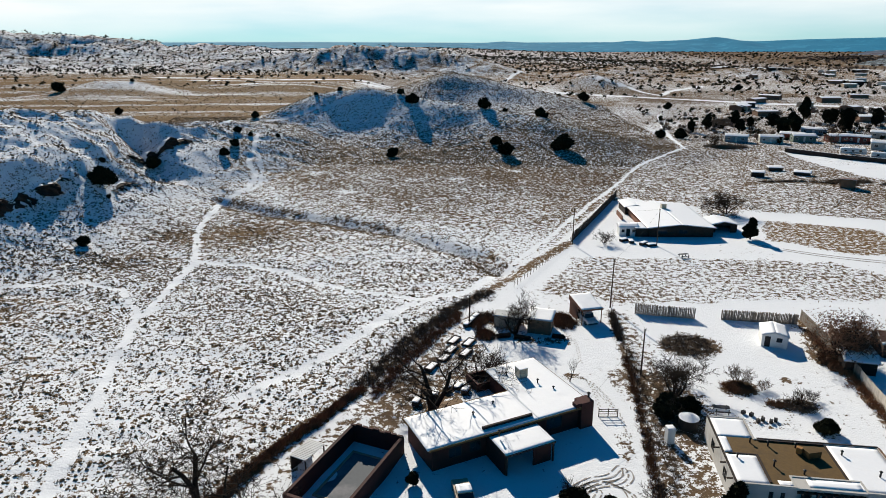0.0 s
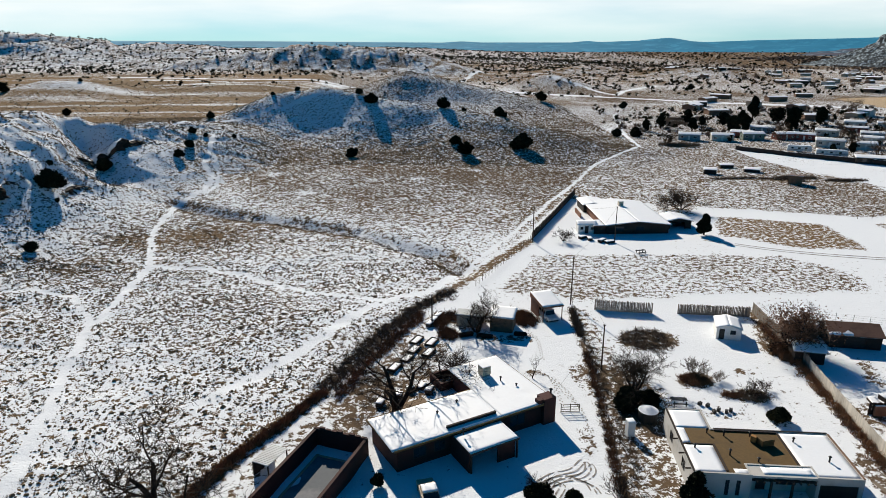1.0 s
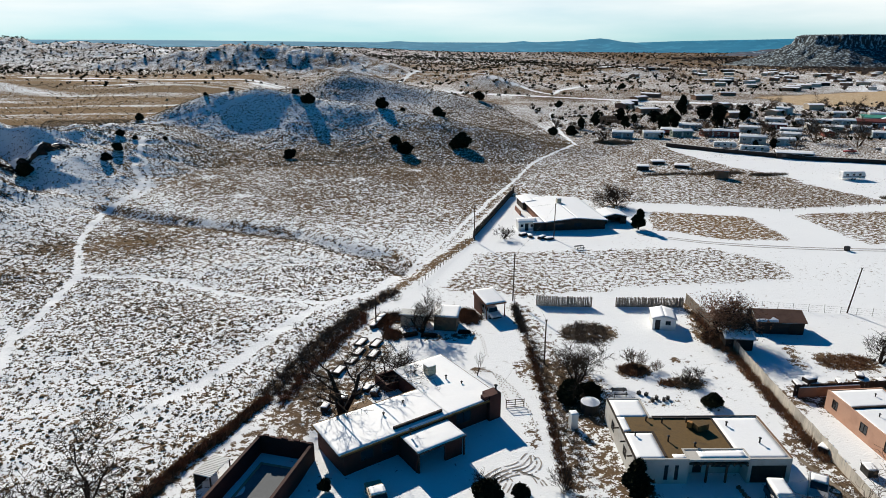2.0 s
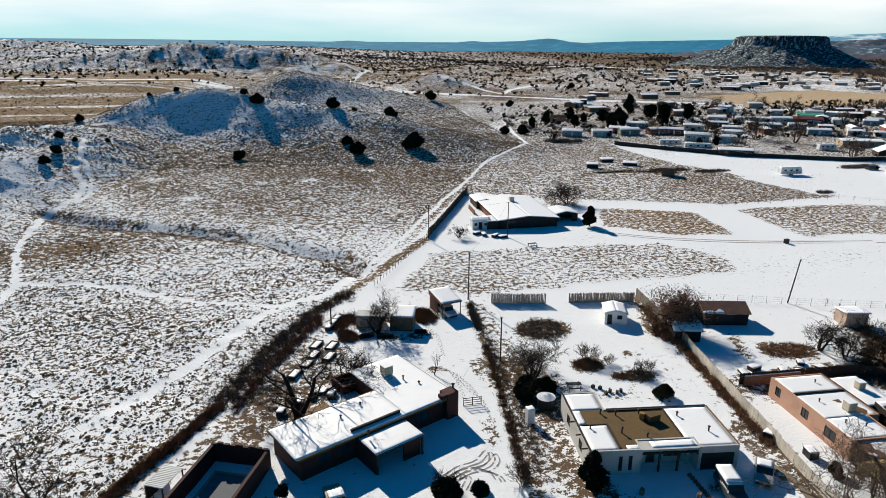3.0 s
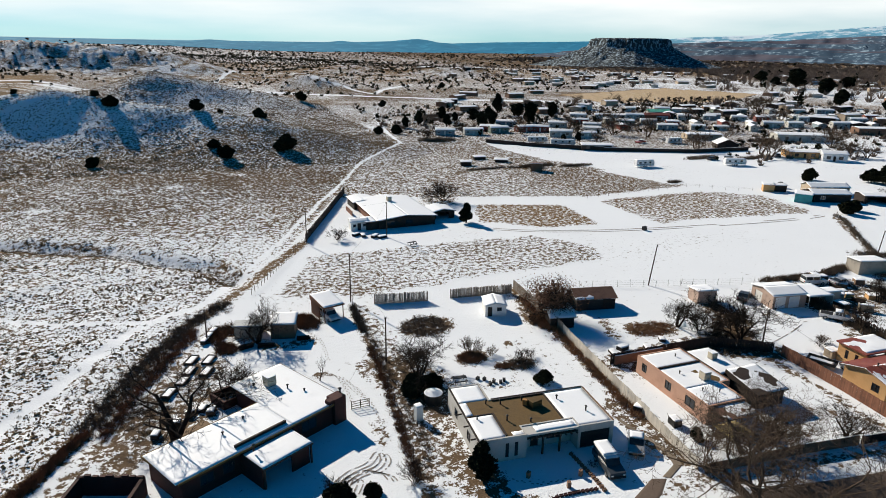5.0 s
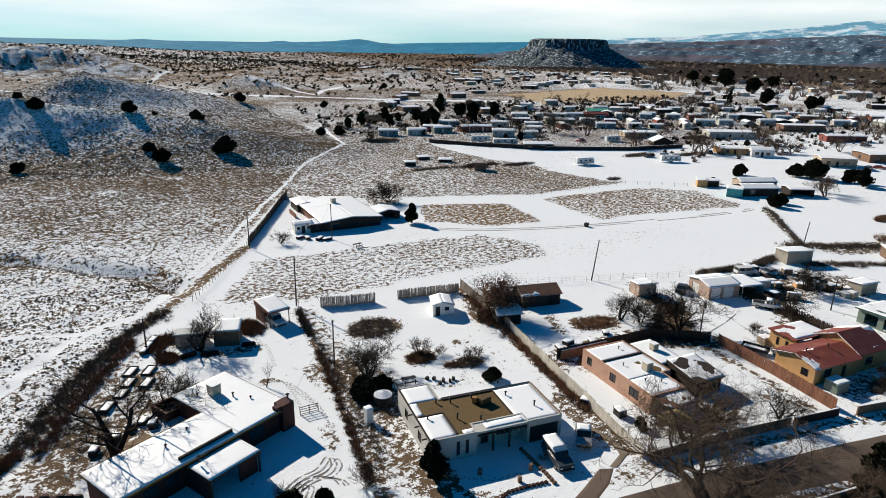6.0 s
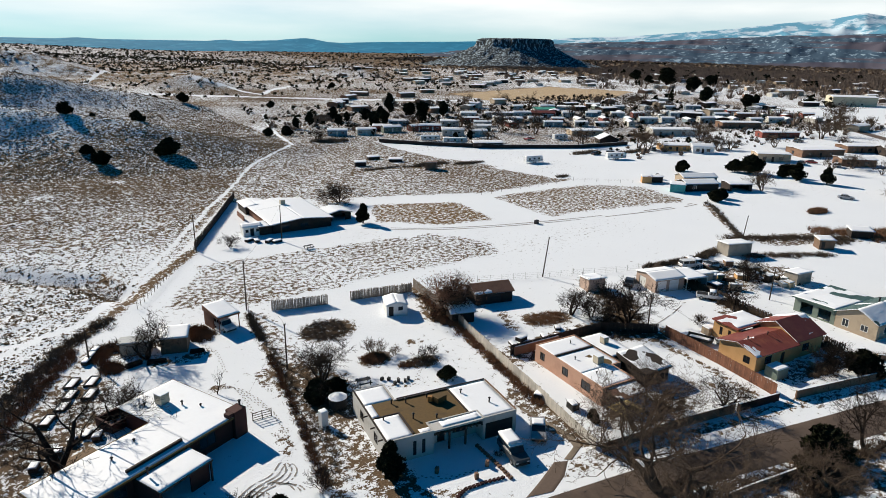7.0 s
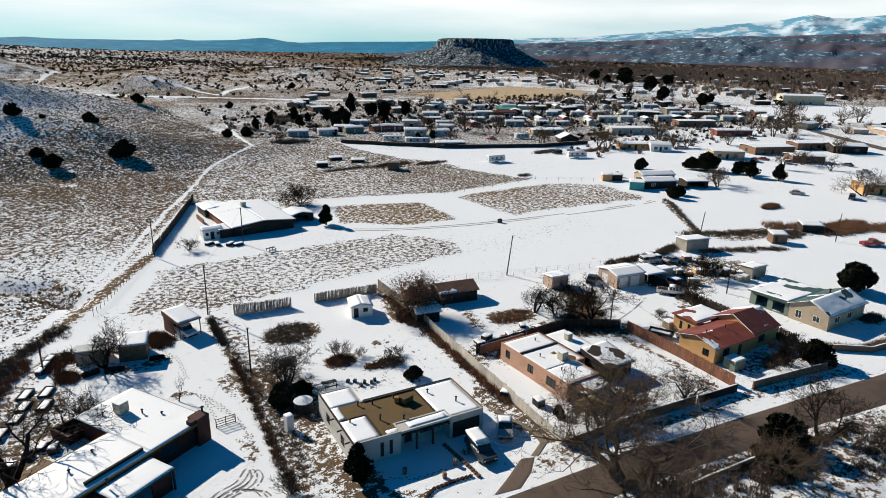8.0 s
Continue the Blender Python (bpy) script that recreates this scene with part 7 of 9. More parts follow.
bare("bare_tree", 76.0, 167.3, 10, 5.6, 5.0, ORCHARD[2], "dense dark bare tree behind the ranch house", 1.35)
bare("bare_tree", 37.2, 141.8, 80, 3.2, 5.0, ORCHARD[0], "small bare tree near the ranch house")
bare("bare_tree", 116.1, 275.9, 80, 6.0, 5.0, ORCHARD[0], "small bare tree at the field corner")
for k, (x, y, h) in enumerate(((260.4, 290.8, 8), (237.8, 194.5, 8), (235.9, 188.0, 7), (271.0, 170.4, 8), (201.9, 113.5, 6), (207.0, 117.0, 4.5), (364.9, 172.2, 11), (417.5, 177.7, 7), (265.8, 177.5, 6), (297.0, 164.5, 8), (395.7, 182.4, 9), (230.8, 79.6, 7), (278.0, 248.4, 6), (190.0, 262.0, 7), (215, 265, 8), (330, 150, 7), (255, 118, 6), (283.4, 194.6, 8), (352.4, 178.4, 10), (347.1, 168.5, 9), (424, 197.8, 12), (456, 179.2, 11), (466.8, 173.5, 10), (272.2, 118.4, 5), (269, 106.3, 6), (317.2, 123.2, 7), (218.9, 212.3, 7), (259.8, 233.9, 6), (226.7, 252.8, 8), (188.5, 241.9, 5), (314.1, 357.5, 11), (274.2, 379, 9), (382.9, 321.5, 10), (327.3, 406.6, 9), (205, 290, 7), (240, 300, 7), (170, 280, 6), (300, 300, 8), (340, 270, 8), (145, 296, 6), (180, 300, 7))):
    bare("bare_tree", x, y, k * 67, h, 5.0, VILLAGE_TREE[k % 3], "bare winter tree among village houses", 1.15)
for x, y, h, m, label in ((40.2, 77.8, 2.9, 0, "tall tan bare shrub over dry weeds"), (45.6, 72.2, 2.3, 1, "grey bare shrub in the snow"), (42.9, 76.2, 1.6, 0, "thin bare shrub in the snow"), (47.8, 73.5, 1.5, 1, "small bare shrub in the snow"), (21.6, 53.8, 2.6, 1, "dark bare shrub by the fence"),
                          (13.0, 55.0, 2.2, 1, "dark bare shrub before the porch"), (40.5, 48.2, 0.9, 0, "reddish bare shrub in a front garden"), (51.6, 42.0, 2.4, 0, "brown bare shrub at the drive"), (91.8, 58.6, 1.8, 1, "grey bare shrub by the drive"), (93.4, 59.4, 1.5, 0, "tan bare shrub by the drive")):
    plant("bare_shrub", x, y, x * 31, h / 2.4, [("stem", SHRUB[m][0]), ("twig_crown", SHRUB[m][1])], label, "shrub", sink=0.08)
rng = np.random.default_rng(81)
for x, y, w in ((12.9, 53.6, 2.6), (16.5, 53.2, 1.8), (-3.4, 57.6, 1.4), (27.2, 69.6, 2.0), (28.4, 71.2, 2.8), (30.8, 70.6, 2.6)):
    plant("evergreen_shrub", x, y, x * 13, w / 5.0 * 1.2, JUNIPERS[int(x) % 4], "dark snow-dusted evergreen shrub", "shrub", sink=0.1)

# the tree that kept its dry leaves
leafy = bare("leafy_tree", 58.2, 84.2, 33, 7.0, 5.0, ORCHARD[1], "bare tree with clinging dry reddish leaves", 1.15)
pts = rng.normal(0, 1, (4600, 3)) * [1.25, 1.25, 0.95] + [0, 0, 3.0]
part("dry_leaves", clump_mesh("dry_leaves", pts[pts[:, 2] > 1.0], np.full((pts[:, 2] > 1.0).sum(), 0.12), rng, LEAVES, 2), None, leafy, "dry reddish leaves")


def brush(name, spots, tall, material, label, blades=9, wide=0.5, category="dry brush"):
    """Dry weeds and twigs as fans of thin blades; spots: x, y rows."""
    spots = np.asarray(spots, float)
    blades = int(blades * 1.9)
    z = land(spots[:, 0], spots[:, 1])
    n = len(spots)
    b = np.repeat(np.column_stack([spots, z]), blades, 0)
    g = rng
    m = n * blades
    hh = tall * g.uniform(0.45, 1.1, m)
    b[:, :2] += g.normal(0, wide * 0.35, (m, 2))
    tip = b + np.column_stack([g.normal(0, wide * 0.55, (m, 2)), hh])
    a = g.uniform(0, np.pi, m)
    w = np.column_stack([np.cos(a), np.sin(a), np.zeros(m)]) * (0.022 + 0.035 * tall) * g.uniform(0.5, 1.3, (m, 1))
    b[:, 2] -= 0.05
    v = np.stack([b - w, b + w, tip], 1).reshape(-1, 3)
    me = raw_mesh(name, v, np.arange(len(v)).reshape(-1, 3), material)
    return tagged(new(name, me), label, category, kind="stuff")


def band(pts, half, n):
    """Random spots along a line."""
    seg = [math.dist(p, q) for p, q in zip(pts[:-1], pts[1:])]
    pick = rng.choice(len(seg), n, p=np.array(seg) / sum(seg))
    s = rng.random(n)
    a, b = np.array(pts[:-1])[pick][:, :2], np.array(pts[1:])[pick][:, :2]
    return a + (b - a) * s[:, None] + rng.normal(0, half * 0.55, (n, 2))


def blob(cx, cy, rx, ry, n):
    a, r = rng.uniform(0, 6.28, n), np.sqrt(rng.random(n)) * rng.uniform(0.75, 1.1, n)
    return np.column_stack([cx + np.cos(a) * r * rx, cy + np.sin(a) * r * ry])


DITCH = [(-25.5, 52.0), (-23.2, 56.5), (-18.9, 64.3), (-15.6, 69.1), (-11.2, 77.3), (-5.8, 90.8), (1.5, 104.0), (8.6, 112.5)]
brush("ditch_brush", band(DITCH[:5], 0.5, 700), 0.8, DRY, "dense dark brown hedge of dry weeds along a ditch", 12, 0.5)
brush("yard_brush", np.concatenate([blob(-4.5, 78.5, 3.0, 6.0, 90), blob(1.0, 86.0, 3.0, 5.0, 70), blob(29.6, 70.5, 2.6, 4.6, 260)]), 0.45, DRY_GREY, "dark tangle of dry brush in a cluttered yard", 9, 0.7)
brush("ditch_brush", band(DITCH[4:], 1.6, 700), 0.55, DRY_GREY, "grey-brown dry weeds along a ditch", 10, 0.6)
brush("ditch_brush", band([(-9.4, 76.0), (-3.5, 90.0), (3.0, 102.0)], 0.9, 300), 0.7, DRY, "rust-brown dry weeds along a ditch", 10, 0.6)
brush("shed_brush", np.concatenate([blob(9, 100.5, 4.5, 1.6, 200), blob(20.0, 98.6, 1.9, 3.2, 260), blob(6.6, 93.6, 1.6, 2.0, 120), blob(5.6, 98.6, 1.2, 3.5, 120)]), 0.7, DRY, "rust-brown dry weeds around the huts", 10, 0.6)
brush("fence_brush", band([(29.0, 102.0), (27.6, 91.4)], 0.5, 160), 0.6, DRY_GREY, "grey dry weeds along a wire fence", 8)
brush("fence_brush", band([(27.0, 86.0), (25.9, 77.8), (24.2, 67.2), (21.7, 53.6)], 0.5, 330), 0.42, DRY, "rust-brown dry weeds along a wire fence", 10)
brush("fence_brush", band([(28.6, 97.0), (27.6, 84.0), (26.4, 74.0), (25.2, 62.0), (24.0, 54.0)], 0.9, 240), 0.4, DRY_GREY, "grey dry weeds along a wire fence", 8)
brush("weed_patch", blob(37.6, 89.4, 4.0, 4.4, 420), 0.36, DRY_GREY, "round patch of grey-brown dry weeds", 9)
brush("weed_patch", np.concatenate([blob(39.6, 76.6, 2.0, 1.8, 170), blob(42.8, 72.4, 1.4, 0.8, 40)]), 0.55, DRY, "rust-brown dry weeds around a shrub", 9)
brush("weed_patch", blob(45.4, 72.0, 2.2, 1.6, 120), 0.5, DRY_GREY, "grey dry weeds around a shrub", 8)
brush("fence_brush", band([(58.6, 93.0), (56.6, 78.4), (53.4, 62.5), (52.0, 54.0)], 0.8, 330), 0.75, DRY, "rust-brown brush along a board fence", 9)
brush("weed_patch", blob(57.0, 83.0, 2.4, 3.6, 300), 0.9, DRY, "rust-brown brush under a leafy tree", 9)
brush("yard_brush", np.concatenate([band([(60, 64.5), (74, 64), (81, 61)], 1.4, 240), band([(86, 66.0), (79.5, 67.5), (90.8, 79.0)], 1.0, 240)]), 0.6, DRY_GREY, "dark dry brush behind the adobe house", 8)
brush("fence_brush", band([(110, 82.5), (104.8, 64.0), (101.6, 50.0), (101.4, 40.0)], 1.3, 620), 0.95, DRY_GREY, "grey-brown brush along a yard fence", 9)
brush("fence_brush", band([(108.0, 82.4), (122.0, 80.4), (131.0, 82.0)], 0.9, 380), 1.0, DRY_GREY, "grey winter hedge along the field", 10)
brush("field_brush", band([(170.8, 112.6), (166.0, 106.0), (146.0, 85.5)], 0.7, 200), 0.7, DRY_GREY, "dark dry weeds along a field fence", 8)
brush("field_brush", np.concatenate([band([(142, 87), (152, 81), (163, 75)], 2.0, 330), blob(164.0, 71.0, 6.0, 2.4, 170), band([(133, 76), (141.0, 72.0), (152, 66)], 1.4, 220)]), 0.7, DRY_GREY, "thicket of grey-brown bare brush", 9, 0.7)
brush("field_brush", np.concatenate([blob(183.0, 66.0, 11.0, 4.0, 420), band([(168, 78), (186, 63), (205, 54)], 3.0, 420)]), 1.2, DRY, "thicket of rust-brown bare brush", 10, 1.0)
brush("weed_mound", blob(189.6, 89.0, 4.0, 1.8, 260), 1.0, DRY, "low mound of brown dry brush", 10, 0.7)
brush("yard_brush", np.concatenate([blob(94.0, 39.0, 4.5, 1.2, 120), band([(103.2, 38.5), (109, 33.0), (121, 30.5)], 0.7, 260), blob(123.0, 37.0, 3.0, 1.6, 150)]), 0.7, DRY_GREY, "dark garden brush by the street walls", 8)
brush("street_brush", np.concatenate([blob(60, 26, 12, 2.5, 160), blob(82, 20, 10, 3, 150), band([(44, 33.0), (60, 29.6), (72, 26.6), (84, 24.2)], 0.9, 260), blob(68.5, 25.2, 5.0, 1.6, 260)]), 0.8, BARK_PALE, "tangled grey-brown brush beside the street", 10, 0.7)
brush("weed_patch", blob(71.5, 74.0, 4.2, 2.6, 320), 0.35, DRY, "brown bare weedy patch in the snow", 7)
brush("field_brush", np.concatenate([blob(160.0, 163.0, 3.0, 1.6, 60), blob(132, 205, 8, 3, 240), blob(146, 200, 7, 2, 160), band([(103, 205), (118, 206), (132, 199)], 0.5, 160)]), 0.8, DRY_GREY, "dark dry weeds at the field edge", 8, 0.8)
brush("field_brush", np.concatenate([blob(272.0, 222.0, 10, 4, 300), blob(205.0, 196.0, 9, 2.5, 160), blob(225, 188, 9, 2, 140)]), 1.1, DRY_GREY, "dry weeds between village lots", 8, 1.0)
brush("far_brush", np.concatenate([blob(165.0, 368.0, 14, 7, 320), blob(150.0, 350.0, 8, 6, 160), blob(120, 272, 10, 4, 140)]), 1.6, DRY_GREY, "thicket of bare grey brush", 9, 1.4)


brush("wash_brush", band([p[:2] for p in WASH], 1.1, 420), 0.45, DRY_GREY, "dark dry weeds along a shallow wash", 7, 0.6)
brush("bluff_brush", np.concatenate([blob(-92, 146, 7, 10, 160), blob(-86, 180, 7, 16, 160), blob(-80, 125, 12, 10, 130)]), 0.55, DRY_GREY, "scattered dry shrubs below the bluff", 8, 0.6)


# ---------- grass tufts of the open land ----------
def tufts(name, n, x0, x1, y0, y1, size, material, label, keep, sides=5, plot=None):
    x, y = rng.uniform(x0, x1, n), rng.uniform(y0, y1, n)
    z, cover, broken, tawny, rock, _ = surface(x, y)
    patchy = fractal(x, y, 7.0, 77)
    ok = (x < fence_line(y) - 1.5 if plot is None else inside(x, y, plot) > 0.5) & (broken > 0.6) & (rng.random(n) < keep * np.clip(1.25 - cover, 0.05, 1) * (0.4 + 1.2 * patchy))
    x, y, z = x[ok], y[ok], z[ok]
    m = len(x)
    s = size * rng.gamma(6.0, 1 / 6.0, m)
    a = rng.uniform(0, 6.28, (m, 1)) + 2 * np.pi * np.arange(sides)[None] / sides
    r = s[:, None] * rng.uniform(0.6, 1.25, (m, sides))
    ring = np.stack([x[:, None] + np.cos(a) * r, y[:, None] + np.sin(a) * r, z[:, None] - 0.05 + 0 * a], -1)
    up = s[:, None] * rng.uniform(0.15, 0.50, (m, sides))
    crown = np.stack([x[:, None] + np.cos(a) * r * 0.66, y[:, None] + np.sin(a) * r * 0.66, z[:, None] + up], -1)
    tip = np.column_stack([x, y, z + s * rng.uniform(0.45, 0.85, m)])
    v = np.concatenate([ring, crown, tip[:, None]], 1).reshape(-1, 3)
    k = np.arange(sides)
    j = (k + 1) % sides
    tri = np.concatenate([np.stack([k, j, j + sides], 1), np.stack([k, j + sides, k + sides], 1), np.stack([k + sides, j + sides, np.full(sides, 2 * sides)], 1)])
    f = (tri[None] + (np.arange(m) * (2 * sides + 1))[:, None, None]).reshape(-1, 3)
    return tagged(new(name, raw_mesh(name, v, f, material)), label, "grass", kind="stuff")


tufts("grass_tufts", 62000, -100, 20, 45, 130, 0.165, TUFT, "small brown dry grass tufts poking through snow", 0.94, 5)
tufts("grass_tufts", 58000, -100, 70, 125, 250, 0.19, TUFT, "brown dry grass tufts on the slope", 0.9, 3)
sx, sy = rng.uniform(-95, 8, 900), rng.uniform(48, 150, 900)
ok = sx < fence_line(sy) - 2
brush("sage_clumps", np.column_stack([sx[ok], sy[ok]]), 0.34, SAGE, "grey-green sagebrush clumps in the snow", 14, 0.4, "sagebrush")
tufts("slope_tufts", 60000, -130, 110, 225, 320, 0.25, TUFT, "dark dry grass tufts on the hill", 0.95, 3)
tufts("slope_tufts", 34000, -50, 130, 320, 460, 0.36, TUFT, "dark dry grass tufts on the far hill", 0.6, 3)
tufts("plain_tufts", 16000, -420, -80, 300, 600, 0.45, TUFT, "dark dry grass tufts on the plain", 0.5, 4)
tufts("slope_tufts", 26000, -135, -78, 100, 250, 0.24, TUFT, "dark dry grass tufts on the bluff", 0.5, 4)
tufts("field_tufts", 24000, 40, 160, 150, 345, 0.22, TUFT, "brown dry grass tufts on the fallow field", 0.85, 3, PLOTS[3][0])
tufts("field_tufts", 4500, 15, 92, 105, 133, 0.16, TUFT, "brown dry grass tufts in a snowy paddock", 0.6, 3, PLOTS[2][0])
# ---------- vehicles ----------
def wheel(t, x, y, r=0.34, w=0.22):
    s = 1 if y > 0 else -1
    bm = bmesh.new()
    rod(bm, (x, y - w / 2, r), (x, y + w / 2, r), r, n=14)
    wh = part("wheel", bm, TYRE, t, "black tyre")
    bm = bmesh.new()
    rod(bm, (x, y + s * w * 0.49, r), (x, y + s * (w * 0.5 + 0.02), r), r * 0.6, n=10)
    part("rim", bm, GREY_METAL, wh)


def vehicle(name, x, y, turn, paint, label, category, profile, cabin, wide=1.8, wheels=(-1.35, 1.4), r=0.34, roof_snow=True, group="parked vehicles", z=None):
    """profile: side outline of the body, cabin: of the glasshouse (x, z, nose at +x), both anticlockwise."""
    t = thing(name, x, y, turn, label, category, group, z=z)
    bm = bmesh.new()
    extrude_y(bm, profile, -wide / 2, wide / 2)
    soften(bm, 0.05)
    part("body", bm, paint, t)
    inset = wide / 2 - 0.12
    bm = bmesh.new()
    extrude_y(bm, cabin, -inset, inset)
    part("cabin_glass", bm, GLASS, t, "dark side and end windows")
    zs, xs = [c[1] for c in cabin], [c[0] for c in cabin]
    top = max(zs)
    tx = [c[0] for c in cabin if c[1] > top - 0.02]
    bm = bmesh.new()
    box(bm, min(tx) - 0.06, max(tx) + 0.06, -inset - 0.03, inset + 0.03, top - 0.02, top + 0.06)
    soften(bm, 0.02)
    part("car_roof", bm, paint, t)
    for px in (min(tx), (min(tx) + max(tx)) / 2, max(tx)):
        for s in (-1, 1):
            bm = bmesh.new()
            box(bm, px - 0.05, px + 0.05, s * inset - 0.025, s * inset + 0.025, min(zs), top - 0.02)
            part("pillar", bm, paint, t)
    for px in wheels:
        for s in (-1, 1):
            wheel(t, px, s * (wide / 2 - 0.1), r)
    nose, tail = max(p[0] for p in profile), min(p[0] for p in profile)
    for s in (-1, 1):
        put("headlight", nose - 0.04, nose + 0.03, s * wide * 0.36 - 0.14, s * wide * 0.36 + 0.14, 0.62, 0.78, WHITE_PAINT, t)
        put("tail_light", tail - 0.03, tail + 0.04, s * wide * 0.4 - 0.09, s * wide * 0.4 + 0.09, 0.7, 0.9, CAR_RED, t)
    put("bumper", nose - 0.05, nose + 0.08, -wide * 0.46, wide * 0.46, 0.36, 0.54, BLACK, t)
    put("bumper", tail - 0.08, tail + 0.05, -wide * 0.46, wide * 0.46, 0.36, 0.54, BLACK, t)
    if roof_snow:
        snow_sheet(t, [(min(tx), -inset, top + 0.06), (max(tx), -inset, top + 0.06), (max(tx), inset, top + 0.06), (min(tx), inset, top + 0.06)], 0.10, 0.15, int(x), 0.3)
    return t


SEDAN = ([(-2.15, 0.3), (2.15, 0.3), (2.2, 0.72), (1.0, 0.95), (-1.35, 0.98), (-2.2, 0.9)], [(-1.55, 0.94), (1.05, 0.93), (0.35, 1.42), (-0.95, 1.42)])
SUV = ([(-2.3, 0.4), (2.3, 0.4), (2.35, 0.98), (1.15, 1.1), (-2.3, 1.1)], [(-2.2, 1.06), (1.2, 1.06), (0.75, 1.72), (-2.1, 1.72)])
PICKUP = ([(-2.7, 0.45), (2.6, 0.45), (2.65, 0.98), (1.2, 1.1), (-0.6, 1.1), (-0.6, 0.98), (-2.7, 0.98)], [(-0.55, 1.05), (1.15, 1.06), (0.65, 1.68), (-0.4, 1.68)])
vehicle("car", 47.4, 49.2, 51 + 180, CAR_GREY, "silver car with snow on its roof, on the drive", "car", *SEDAN)
suv = vehicle("camper_truck", 42.0, 47.4, 258, CAR_DARK, "old dark pickup with a white snowy camper shell", "truck", *SUV, wide=1.9)
put("camper_shell", -2.3, 0.4, -0.86, 0.86, 1.79, 2.02, WHITE_PAINT, suv, "white camper shell", 0.06)
snow_sheet(suv, [(-2.25, -0.82, 2.02), (0.35, -0.82, 2.02), (0.35, 0.82, 2.02), (-2.25, 0.82, 2.02)], 0.08, 0.0, 3, 0.3)
pk = vehicle("pickup_truck", 103.8, 64.4, -56, CAR_WHITE, "white pickup truck on snowy ground", "pickup", *PICKUP, wheels=(-1.75, 1.75))
put("truck_bed", -2.6, -0.7, -0.78, 0.78, 0.983, 1.0, BLACK, pk, "dark open bed")
vehicle("car", 1.9, 55.2, 100, mat("tan_car_paint", (0.36, 0.28, 0.19), 0.4), "tan car with a snowy bonnet near the porch", "car", *SEDAN)
vehicle("van", 23.9, 98.8, 285, CAR_WHITE, "white van parked under the red shelter", "van", *SUV, roof_snow=False)
for x, y, a, p, prof, label in ((88.0, 50.8, 60, CAR_DARK, SEDAN, "dark car parked beside the red fence"), (115.8, 78.0, -20, CAR_WHITE, SUV, "white car behind the metal garage"), (120.5, 75.5, -10, CAR_GREY, SEDAN, "grey car in a cluttered yard"),
                               (222.4, 80.0, 20, CAR_DARK, SUV, "dark truck by a village house"), (214.0, 93.0, -60, CAR_GREY, SEDAN, "pale car on the open snow"), (96.5, 77.5, 30, CAR_DARK, SEDAN, "dark car beside a panel shed"), (172.0, 55.5, -30, CAR_RED, PICKUP, "red pickup truck in the snow"),
                               (178.0, 50.5, 10, CAR_GREY, SEDAN, "grey car in a snowy yard"), (183, 48.5, 0, CAR_DARK, SEDAN, "dark car in a snowy yard"), (206.0, 191.0, 5, CAR_DARK, SEDAN, "dark car among trailers"), (212.0, 187.5, -15, CAR_DARK, SUV, "dark truck among trailers"), (262.0, 133.0, 10, CAR_DARK, SUV, "dark truck by a tan house")):
    vehicle("car", x, y, a, p, label, "car", *prof, roof_snow=False)


for x, y, a, p, prof, label in ((269.2, 132.7, -60, CAR_RED, SEDAN, "red car by a brown village house"), (269.9, 123.0, 7, CAR_WHITE, SUV, "white van by a brown village house"), (285.8, 107.0, 74, CAR_DARK, SEDAN, "dark car in a village yard"), (274.1, 96.3, -39, CAR_GREY, PICKUP, "grey pickup truck in a village yard"), (233.7, 139.8, 28, CAR_DARK, SUV, "dark truck beside village junipers"), (265.4, 169.7, 95, CAR_GREY, SEDAN, "grey car among bare village trees"), (324.3, 168.0, -18, CAR_DARK, PICKUP, "dark pickup truck on a village lot"), (238.1, 186.5, 49, CAR_DARK, SEDAN, "dark car by the village wall"), (239.6, 232.7, 116, CAR_WHITE, SEDAN, "white car among village homes"), (208.7, 236.7, 3, CAR_RED, PICKUP, "red pickup truck among village homes"), (314.2, 237.6, 70, CAR_GREY, SUV, "grey truck among village homes"), (212.6, 278.2, -43, CAR_DARK, SEDAN, "dark car among village homes")):
    vehicle("car", x, y, a, p, label, "car", *prof)


def flat_trailer():
    t = thing("utility_trailer", 86.2, 54.4, 112, "dark flat utility trailer with snow on its deck", "trailer")
    put("deck", -2.0, 2.0, -0.9, 0.9, 0.55, 0.65, BLACK, t)
    snow_sheet(t, [(-1.6, -0.75, 0.65), (1.6, -0.75, 0.65), (1.6, 0.75, 0.65), (-1.6, 0.75, 0.65)], 0.07, 0.1, 4, 0.3)
    for s in (-1, 1):
        wheel(t, 0.0, s * 1.0, 0.32)
        put("side_rail", -2.0, 2.0, s * 0.88 - 0.03, s * 0.88 + 0.03, 0.653, 1.0, BLACK, t)
    bm = bmesh.new()
    rod(bm, (2.0, 0, 0.58), (3.2, 0, 0.5), 0.05)
    part("drawbar", bm, BLACK, t)


flat_trailer()


